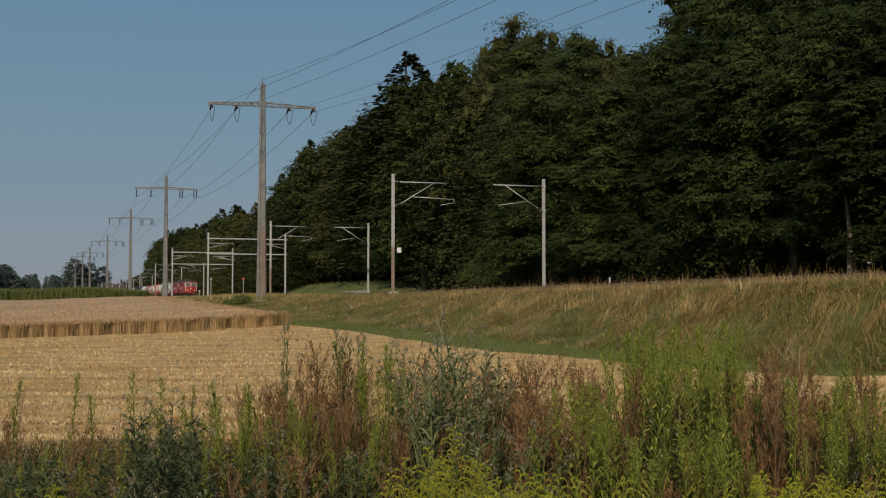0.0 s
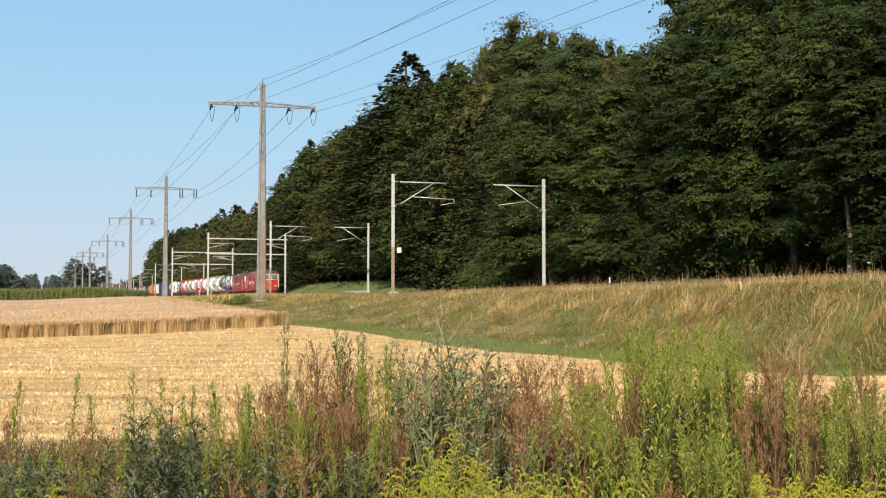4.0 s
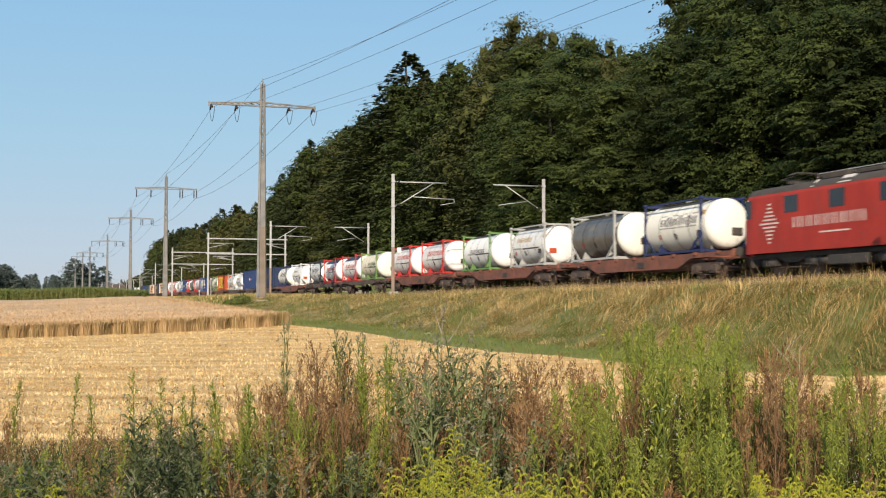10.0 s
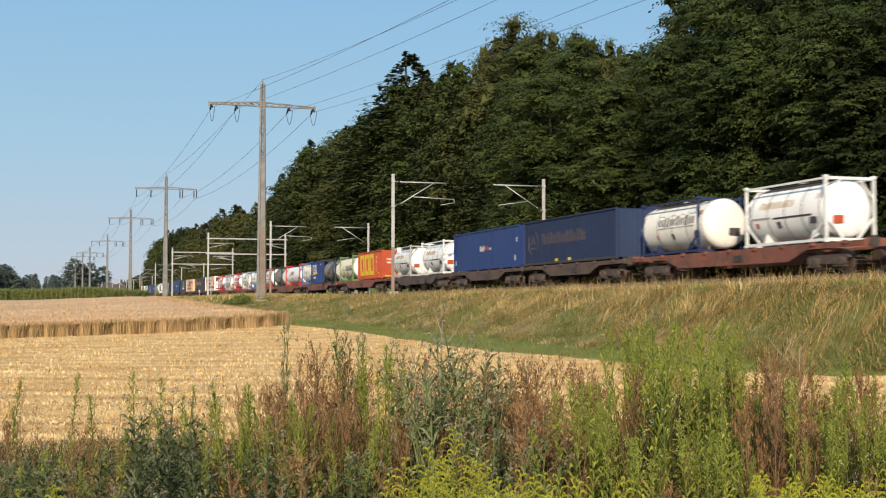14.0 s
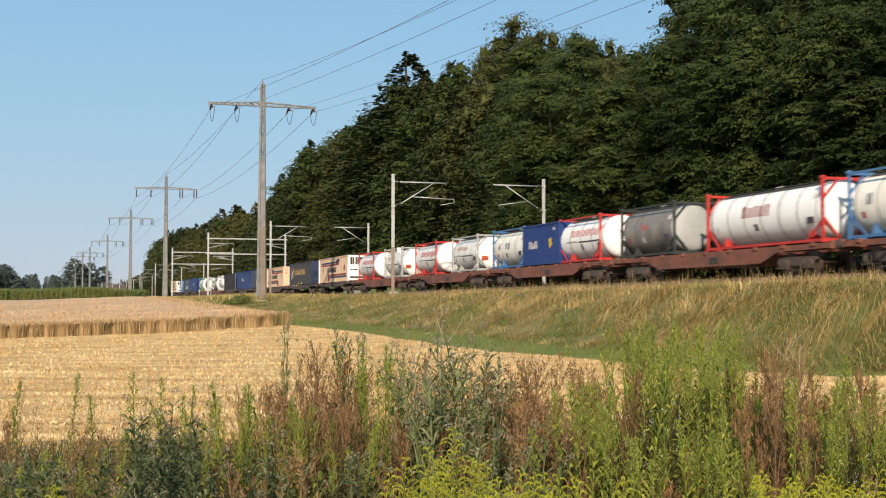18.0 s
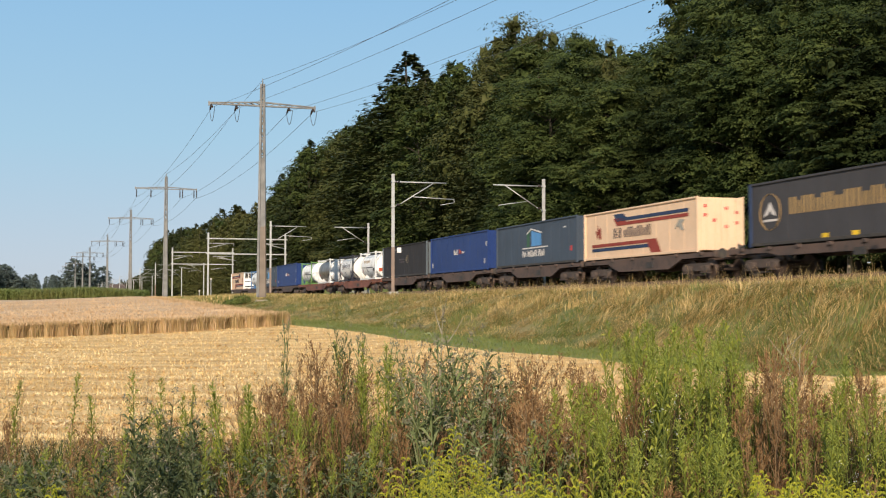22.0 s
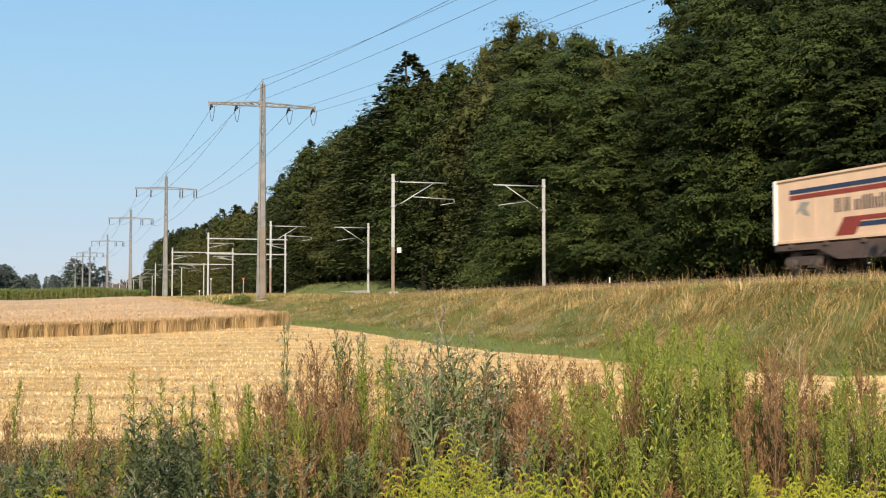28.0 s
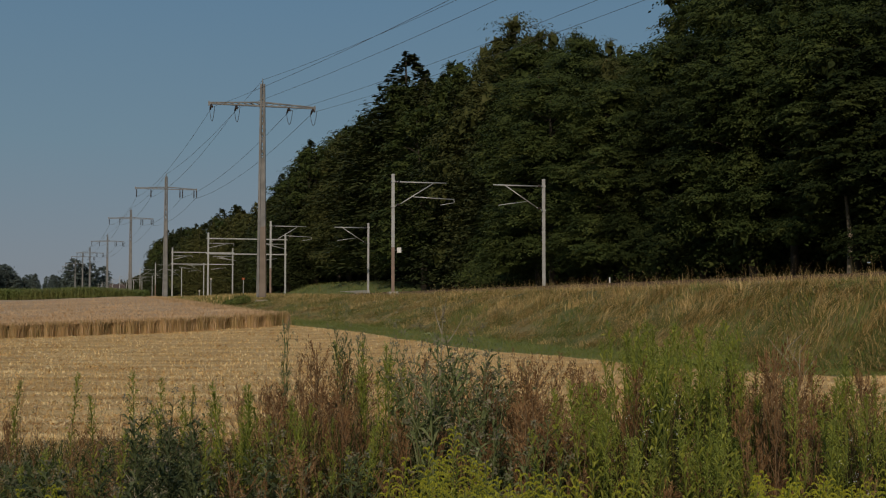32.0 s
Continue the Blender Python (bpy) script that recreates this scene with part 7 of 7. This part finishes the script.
def arch(base, out, length, bend, k=5):
    """Points along a branch that leaves in direction out and bends down."""
    q = np.linspace(0, 1, k)
    pts = base + out * (q * length)[:, None]
    pts[:, 2] -= bend * length * q * q
    return pts


def goldenrod(seed, bloom):
    rng = np.random.default_rng(seed)
    H = 1.5
    bm, at = stem_bm(H, rng, 0.005)
    label = "goldenrod plant with arching yellow flower plumes" if bloom else "upright green goldenrod plant not yet in flower"
    g = top_thing("flowering_goldenrod" if bloom else "green_goldenrod", bm, M_STEM, label, "goldenrod plants" if bloom else "green goldenrod plants")
    n = 95
    t = np.linspace(0.08, 0.8 if bloom else 0.97, n)
    out = outward(n, rng, 0.55 + 0.5 * t)
    L = (0.15 - 0.08 * t) * rng.uniform(0.75, 1.2, n)
    v, f = leaf_set(at(t), out, L, L * 0.115 + 0.0035, 0.3 + 0.3 * rng.random(n), rng)
    many("foliage", v, f, M_GOLDLEAF, g)
    nb_ = 30 if bloom else 34
    tb = np.linspace(0.72 if bloom else 0.80, 0.995, nb_)
    ob = outward(nb_, rng, np.linspace(0.62, 1.15, nb_) if bloom else np.full(nb_, 1.05))
    bases, outs, lens, wids = [], [], [], []
    lines_ = []
    for k in range(nb_):
        rel = (tb[k] - tb[0]) / (1 - tb[0])
        Lb = (0.25 if bloom else 0.105) * (1.02 - rel) ** (0.6 if bloom else 0.8) * rng.uniform(0.75, 1.15) + 0.012
        b = at(np.array([tb[k]]))[0]
        pts = arch(b, ob[k], Lb, 0.75 if bloom else 0.1, 6)
        if bloom:
            lines_.append(([tuple(c) for c in pts], 0.0016))
        m = 58 if bloom else 12
        q = np.linspace(0.2, 1, m)
        c = b + ob[k] * (q * Lb)[:, None]
        c[:, 2] -= (0.75 if bloom else 0.1) * Lb * q * q
        bases.append(c + rng.normal(0, 0.0012 if bloom else 0.003, c.shape))
        o = rng.normal(0, 0.4 if bloom else 0.55, c.shape) + (np.array([0, 0, 0.7]) + ob[k] * 0.9 if bloom else ob[k] * 1.2)
        outs.append(o / np.linalg.norm(o, axis=1, keepdims=True))
        lens.append((rng.uniform(0.006, 0.012, m) if bloom else rng.uniform(0.008, 0.019, m)) * (1.15 - 0.5 * q))
        wids.append(np.full(m, 0.0036 if bloom else 0.0045))
    c = np.concatenate(bases)
    v, f = leaf_set(c, np.concatenate(outs), np.concatenate(lens), np.concatenate(wids), np.full(len(c), 0.1), rng)
    many("flower_plume" if bloom else "bud_spike", v, f, M_PLUME if bloom else M_BUD, g)
    if bloom:
        twigs("plume_branchwork", lines_, M_BUD, g)
    return g


def dry_weed(seed):
    rng = np.random.default_rng(seed)
    H = 1.3
    bm, at = stem_bm(H, rng, 0.0045, 0.12)
    g = top_thing("dry_weed", bm, M_DRYSTEM, "dead reddish-brown weed with dry seed clusters", "dry weeds")
    n = 26
    t = np.sort(rng.uniform(0.2, 0.97, n))
    out = outward(n, rng, np.full(n, 1.24))
    cs, ds, lines_ = [], [], []
    for k in range(n):
        b = at(np.array([t[k]]))[0]
        Lb = 0.40 * (1.12 - t[k]) + 0.07
        pts = arch(b, out[k], Lb, 0.1, 3)
        lines_.append(([tuple(c) for c in pts], 0.002))
        m = 30
        q = rng.uniform(0.2, 1, m)
        cs.append(b + out[k] * (q * Lb)[:, None] + rng.normal(0, 0.006, (m, 3)))
        ds.append(out[k] + rng.normal(0, 0.5, (m, 3)))
    twigs("branchwork", lines_, M_DRYSTEM, g)
    c, d = np.concatenate(cs), np.concatenate(ds)
    d /= np.linalg.norm(d, axis=1, keepdims=True)
    v, f = leaf_set(c, d, rng.uniform(0.012, 0.036, len(c)), np.full(len(c), 0.0055), np.full(len(c), 0.1), rng)
    many("dry_foliage", v, f, M_DRYBIT, g)
    return g


def wisp(seed):
    """A thin wiry weed: few short leaves and a loose seed head."""
    rng = np.random.default_rng(seed)
    H = 1.3
    bm, at = stem_bm(H, rng, 0.003, 0.14)
    g = top_thing("wiry_weed", bm, M_DRYSTEM, "thin wiry weed with a sparse brown seed head", "wiry weeds")
    n = 9
    t = rng.uniform(0.55, 0.98, n)
    out = outward(n, rng, np.full(n, 0.95))
    cs = []
    for k in range(n):
        b = at(np.array([t[k]]))[0]
        Lb = rng.uniform(0.05, 0.2)
        cs.append(b + out[k] * (rng.uniform(0.4, 1, 9) * Lb)[:, None] + rng.normal(0, 0.006, (9, 3)))
    m = 22
    tt = rng.uniform(0.08, 0.7, m)
    cs.append(at(tt))
    c = np.concatenate(cs)
    o = rng.normal(0, 0.6, c.shape) + np.array([0, 0, 0.6])
    o /= np.linalg.norm(o, axis=1, keepdims=True)
    L = np.concatenate([rng.uniform(0.01, 0.025, len(c) - m), rng.uniform(0.04, 0.09, m)])
    v, f = leaf_set(c, o, L, L * 0.12 + 0.003, np.full(len(c), 0.3), rng)
    many("sparse_foliage", v, f, M_WISP, g)
    return g


def thistle(seed, dark=False):
    rng = np.random.default_rng(seed)
    H = 1.35
    bm, at = stem_bm(H, rng, 0.006, 0.1)
    leaf = M_MUGWORT if dark else M_THISTLE
    g = top_thing("mugwort", bm, leaf, "bushy dark green mugwort with ragged leaves", "mugworts") if dark else top_thing("thistle", bm, leaf, "tall grey-green thistle with spiny leaves", "thistles")
    heads = [at(np.array([1.0]))[0]]
    n = 10 if dark else 7
    t = rng.uniform(0.4, 0.92, n)
    out = outward(n, rng, np.full(n, 0.95 if dark else 1.12))
    bases, outs, Ls, lines_ = [], [], [], []
    for k in range(n):
        b = at(np.array([t[k]]))[0]
        Lb = rng.uniform(0.15, 0.38)
        lines_.append(([tuple(c) for c in arch(b, out[k], Lb, -0.12, 3)], 0.003))
        heads.append(b + out[k] * Lb + np.array([0, 0, 0.12 * Lb]))
        m = 10 if dark else 7
        q = rng.uniform(0.1, 0.95, m)
        bases.append(b + out[k] * (q * Lb)[:, None])
        outs.append(outward(m, rng, np.full(m, 0.6)))
        Ls.append(rng.uniform(0.045, 0.10, m))
    m = 64 if dark else 46
    tt = np.linspace(0.05, 0.97, m)
    bases.append(at(tt))
    outs.append(outward(m, rng, 0.35 + 0.45 * tt + (0.0 if dark else 0.2)))
    Ls.append((0.23 - 0.13 * tt) * rng.uniform(0.75, 1.2, m))
    base, o, L = np.concatenate(bases), np.concatenate(outs), np.concatenate(Ls)
    v, f = leaf_set(base, o, L, L * (0.16 if dark else 0.13), 0.25 + 0.3 * rng.random(len(L)), rng)
    vs, fs, off = [v], [f], len(v)
    for q in (0.3, 0.55, 0.75):
        for s in (-1, 1):
            b = base + o * (L * q)[:, None]
            b[:, 2] -= 0.3 * L * q * q
            sd = np.cross(o, np.array([0, 0, 1.0])) * s + o * 0.7
            sd /= np.linalg.norm(sd, axis=1, keepdims=True) + 1e-9
            v2, f2 = leaf_set(b, sd, L * (0.30 if dark else 0.2) * (1.2 - q), L * (0.09 if dark else 0.06), np.full(len(L), 0.1), rng)
            vs.append(v2)
            fs.append(f2 + off)
            off += len(v2)
    twigs("branchwork", lines_, leaf, g)
    many("foliage", np.concatenate(vs), np.concatenate(fs), leaf, g)
    cs = np.concatenate([h + rng.normal(0, 0.010, (14, 3)) for h in heads])
    v, f = quads_at(cs, rng.normal(0, 1, cs.shape), 0.017, rng)
    many("inflorescence", v, f, M_THISTLE_HEAD, g)
    return g


def dead_stalk(seed):
    """A bleached, leafless thistle stalk with forked branches."""
    rng = np.random.default_rng(seed)
    H = 1.5
    bm, at = stem_bm(H, rng, 0.006, 0.05)
    g = top_thing("dead_stalk", bm, M_PALESTEM, "bleached leafless stalk with forked bare branches", "dead stalks")
    n = 9
    t = np.linspace(0.5, 0.96, n)
    out = outward(n, rng, np.full(n, 0.8))
    for k in range(n):
        b = at(np.array([t[k]]))[0]
        bm = bent(nb(), [tuple(c) for c in arch(b, out[k], rng.uniform(0.09, 0.22) * (1.4 - t[k]) * 1.6, -0.25, 4)], [0.0032, 0.0028, 0.0022, 0.0012], 4)
        part("branch", bm, M_PALESTEM, g)
    return g


def daisy(seed):
    rng = np.random.default_rng(seed)
    H = 1.1
    bm, at = stem_bm(H, rng, 0.003, 0.06)
    g = top_thing("fleabane", bm, M_STEM, "slender fleabane with small white flowers", "fleabanes")
    n = 7
    t = rng.uniform(0.75, 1.0, n)
    out = outward(n, rng, np.full(n, 0.9))
    tips, lines_ = [], []
    for k in range(n):
        b = at(np.array([t[k]]))[0]
        tips.append(b + out[k] * 0.12)
        lines_.append(([tuple(c) for c in arch(b, out[k], 0.12, 0.0, 3)], 0.0014))
    twigs("flower_branchwork", lines_, M_STEM, g)
    cs = np.concatenate([h + rng.normal(0, 0.006, (6, 3)) for h in tips])
    v, f = quads_at(cs, rng.normal(0, 0.3, cs.shape) + np.array([0, -0.4, 1.0]), 0.007, rng)
    many("blossom", v, f, M_BLOSSOM, g)
    return g


M_WISP = leafy("wiry_weed_leaves", [(0.13, 0.13, 0.045), (0.2, 0.16, 0.07), (0.29, 0.2, 0.1)], 0.2)
KINDS = {
    "gold": [goldenrod(200 + k, True) for k in range(5)],
    "green": [goldenrod(210 + k, False) for k in range(6)],
    "dry": [dry_weed(220 + k) for k in range(6)],
    "thistle": [thistle(230 + k) for k in range(6)],
    "mugwort": [thistle(270 + k, True) for k in range(3)],
    "daisy": [daisy(240 + k) for k in range(2)],
    "wisp": [wisp(250 + k) for k in range(5)],
    "stalk": [dead_stalk(260 + k) for k in range(2)],
}
UNIT = {"gold": 1.5, "green": 1.5, "dry": 1.3, "thistle": 1.35, "mugwort": 1.35, "daisy": 1.1, "wisp": 1.3, "stalk": 1.5}
# patches of the weed strip: kind, bearings (sideways per metre ahead), drop of the tops below eye level per metre ahead, nearest and farthest row, how many, how slim
PATCHES = [
    # thin growth through which the stubble shows
    ("green", -0.37, -0.2, 0.048, 0.085, 6.5, 9.5, 9), ("wisp", -0.37, -0.15, 0.052, 0.10, 6.5, 10.0, 32), ("wisp", -0.16, -0.05, 0.035, 0.09, 6.5, 9.5, 20), ("green", -0.245, -0.225, 0.05, 0.06, 7.0, 7.6, 2), ("wisp", 0.0, 0.15, 0.04, 0.09, 6.5, 9.5, 20),
    ("dry", -0.37, -0.25, 0.092, 0.12, 6.5, 9.0, 15), ("mugwort", -0.36, -0.25, 0.112, 0.14, 5.2, 6.5, 10), ("green", -0.37, -0.25, 0.098, 0.135, 5.2, 7.0, 7), ("gold", -0.36, -0.325, 0.14, 0.152, 4.2, 5.0, 2), ("gold", -0.312, -0.283, 0.14, 0.152, 4.2, 5.0, 2), ("gold", -0.235, -0.2, 0.148, 0.157, 4.2, 4.8, 2),
    ("mugwort", -0.246, -0.176, 0.088, 0.13, 5.3, 7.3, 20, 0.85), ("dry", -0.24, -0.16, 0.085, 0.115, 7.0, 9.5, 12), ("green", -0.19, -0.11, 0.055, 0.12, 5.8, 8.0, 20), ("dry", -0.17, -0.11, 0.055, 0.11, 6.3, 9.0, 16),
    # brown stand with one tall dark thistle, and a pale slim goldenrod beside it
    ("dry", -0.118, -0.07, 0.036, 0.075, 7.0, 9.0, 18), ("dry", -0.14, -0.05, 0.07, 0.11, 6.3, 8.0, 26), ("mugwort", -0.088, -0.082, 0.017, 0.03, 7.6, 8.2, 3, 0.38), ("thistle", -0.070, -0.066, 0.019, 0.03, 7.6, 8.2, 2, 0.5), ("thistle", -0.131, -0.126, 0.012, 0.018, 7.8, 8.0, 2, 0.45), ("green", -0.06, -0.046, 0.025, 0.055, 7.0, 8.0, 8), ("thistle", -0.042, -0.03, 0.03, 0.05, 7.5, 8.5, 2, 0.7),
    # thistle stand behind the flowering goldenrod
    ("thistle", -0.044, 0.034, 0.022, 0.085, 6.0, 8.3, 29), ("dry", -0.04, 0.03, 0.04, 0.075, 7.3, 9.0, 12), ("thistle", 0.034, 0.05, 0.035, 0.08, 6.2, 7.8, 7), ("dry", -0.04, 0.075, 0.085, 0.115, 6.0, 7.2, 22), ("gold", -0.046, 0.036, 0.096, 0.15, 4.3, 5.5, 22), ("thistle", 0.03, 0.075, 0.09, 0.13, 5.2, 6.2, 12),
    # red-brown clumps with straw between
    ("dry", 0.047, 0.066, 0.04, 0.09, 6.5, 8.0, 20), ("dry", 0.066, 0.096, 0.065, 0.12, 5.8, 7.5, 24), ("dry", 0.098, 0.145, 0.046, 0.085, 6.5, 8.5, 20), ("green", 0.098, 0.15, 0.06, 0.125, 5.3, 7.5, 22),
    # tall green stand
    ("green", 0.142, 0.25, 0.010, 0.072, 6.2, 9.0, 88), ("green", 0.14, 0.25, 0.075, 0.13, 5.0, 6.2, 26), ("dry", 0.20, 0.25, 0.045, 0.08, 7.0, 9.0, 10),
    ("dry", 0.245, 0.286, 0.040, 0.10, 5.8, 8.3, 30), ("thistle", 0.266, 0.28, 0.024, 0.06, 7.4, 8.4, 3, 0.5), ("green", 0.285, 0.365, 0.055, 0.11, 5.6, 9.0, 50), ("green", 0.315, 0.33, 0.035, 0.05, 7.0, 8.0, 3), ("dry", 0.29, 0.36, 0.056, 0.09, 6.8, 9.5, 22),
    # flowering goldenrod along the near edge
    ("gold", 0.046, 0.126, 0.136, 0.155, 4.0, 4.8, 18), ("gold", 0.236, 0.37, 0.134, 0.155, 4.0, 5.0, 34),
    ("daisy", 0.14, 0.2, 0.07, 0.10, 5.2, 6.5, 4), ("daisy", 0.31, 0.37, 0.085, 0.12, 5.0, 6.5, 3),
    # low growth that fills the foot of the strip
    ("dry", -0.18, -0.04, 0.11, 0.15, 5.0, 6.8, 15), ("green", -0.19, -0.05, 0.085, 0.14, 5.4, 7.0, 26, 0.8), ("mugwort", -0.18, -0.05, 0.115, 0.15, 5.2, 6.5, 10), ("dry", 0.0, 0.36, 0.11, 0.15, 5.2, 6.8, 26), ("wisp", -0.36, 0.36, 0.09, 0.14, 5.0, 7.0, 14),
]
# single bleached stalks: bearing, distance, height
STALKS = ((-0.0018, 7.6, 1.75), (0.278, 8.0, 1.55), (0.284, 8.2, 1.5), (-0.02, 7.8, 1.45), (-0.245, 6.2, 0.95))


def make_weeds():
    rng = random.Random(9)
    used = set()

    def put(kind, x, y, h, slim=1.0, sway=0.07):
        ob = rng.choice(KINDS[kind])
        s = h / UNIT[kind]
        w = (0.6 * s + 0.4) * slim
        m = Matrix.Translation((x, y, float(land(x, y)))) @ Matrix.Rotation(rng.uniform(0, 6.28), 4, "Z") @ Matrix.Rotation(rng.gauss(0, sway), 4, "X") @ Matrix.Diagonal((w, w, s, 1))
        if ob.name in used:
            copy_thing(ob, m @ Matrix.Diagonal((1 / ob.scale.x, 1 / ob.scale.y, 1 / ob.scale.z, 1)))
        else:
            used.add(ob.name)
            ob.matrix_basis = m
    for kind, b0, b1, d0, d1, y0, y1, n, *slim in PATCHES:
        for k in range(n):
            y = rng.uniform(y0, y1)
            x = rng.uniform(b0, b1) * y
            h = EYE_Z - (d0 + (d1 - d0) * rng.random() ** 0.9) * y
            put(kind, x, y, max(0.35, h), *slim)
    for b, y, h in STALKS:
        put("stalk", b * y, y, h, 1.0, 0.015)
    for ob in [o for kind in KINDS.values() for o in kind if o.name not in used]:
        for o in (*ob.children_recursive, ob):
            bpy.data.objects.remove(o)
    r = np.random.default_rng(51)
    n = 44000
    y = 4.0 + 10.5 * r.random(n)
    x = r.uniform(-0.38, 0.38, n) * y
    dry = (np.sin(x * 2.1 + 0.6) + np.sin(x * 5.3 + y) + r.normal(0, 0.8, n)) > 0.1
    top = np.where(y < 10, EYE_Z - 0.13 * y, 0.45)
    h = np.clip(top * r.uniform(0.25, 0.78, n), 0.1, 0.65)
    # green and litter blades are darkened to stand for shade between the plants
    me = blades("weed_grass", on_land(x, y, -0.01), h, r.uniform(0.05, 0.3, n), r.uniform(0.003, 0.009, n), [M_SHADE_LITTER, M_SHADE_GREEN, M_HAY], np.where(dry, np.where(r.random(n) < 0.1, 2, 0), 1), 52)
    tagged(new("weed_grass", me), "tangle of dry and green grass among the weeds", "grass", kind="stuff")
    # blades that close the stand behind the stems, dark to imitate shaded gaps
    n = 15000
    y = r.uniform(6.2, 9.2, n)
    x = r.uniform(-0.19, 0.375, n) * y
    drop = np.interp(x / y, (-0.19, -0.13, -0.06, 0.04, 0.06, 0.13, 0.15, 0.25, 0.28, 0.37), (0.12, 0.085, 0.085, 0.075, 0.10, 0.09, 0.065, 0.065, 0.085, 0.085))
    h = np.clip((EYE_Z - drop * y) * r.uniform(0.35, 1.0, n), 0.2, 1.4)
    me = blades("weed_undergrowth", on_land(x, y, -0.01), h, r.uniform(0.04, 0.25, n), r.uniform(0.006, 0.015, n), [M_SHADE_GREEN, M_SHADE_LITTER], (r.random(n) < 0.45).astype(int), 53)
    tagged(new("weed_undergrowth", me), "tangled blades behind the tall weeds, coloured dark as shade in the gaps", "weeds", kind="stuff")


make_weeds()


# ---- what moves ----
def train_u(t, s):
    """Place along the track, at t seconds, of the point s metres behind the train's front."""
    d = t - 10
    return 28.91 - 27.609 * d - 0.0215 * d * d + s - 9.46


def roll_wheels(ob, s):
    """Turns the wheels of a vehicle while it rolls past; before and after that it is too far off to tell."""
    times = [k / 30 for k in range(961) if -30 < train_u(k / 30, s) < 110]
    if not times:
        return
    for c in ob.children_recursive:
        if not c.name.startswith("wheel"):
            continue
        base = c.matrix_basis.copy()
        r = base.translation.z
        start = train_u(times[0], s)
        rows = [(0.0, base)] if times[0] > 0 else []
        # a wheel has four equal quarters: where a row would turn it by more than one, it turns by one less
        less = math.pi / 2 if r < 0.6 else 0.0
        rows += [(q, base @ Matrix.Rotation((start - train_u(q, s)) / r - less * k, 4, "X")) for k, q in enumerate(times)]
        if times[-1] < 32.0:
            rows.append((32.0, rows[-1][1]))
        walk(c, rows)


def motions():
    for ob, s, dz in TRAIN:
        rows = []
        for k in range(33):
            u = train_u(k, s)
            slope = (float(rail_z(u + 1)) - float(rail_z(u - 1))) / 2
            x, y = xy(u, P_FAR)
            rows.append((k, pose(x, y, float(rail_z(u)) + dz, math.degrees(math.atan(slope)), 0, ALPHA)))
        walk(ob, rows)
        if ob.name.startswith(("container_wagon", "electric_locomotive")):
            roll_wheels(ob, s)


motions()
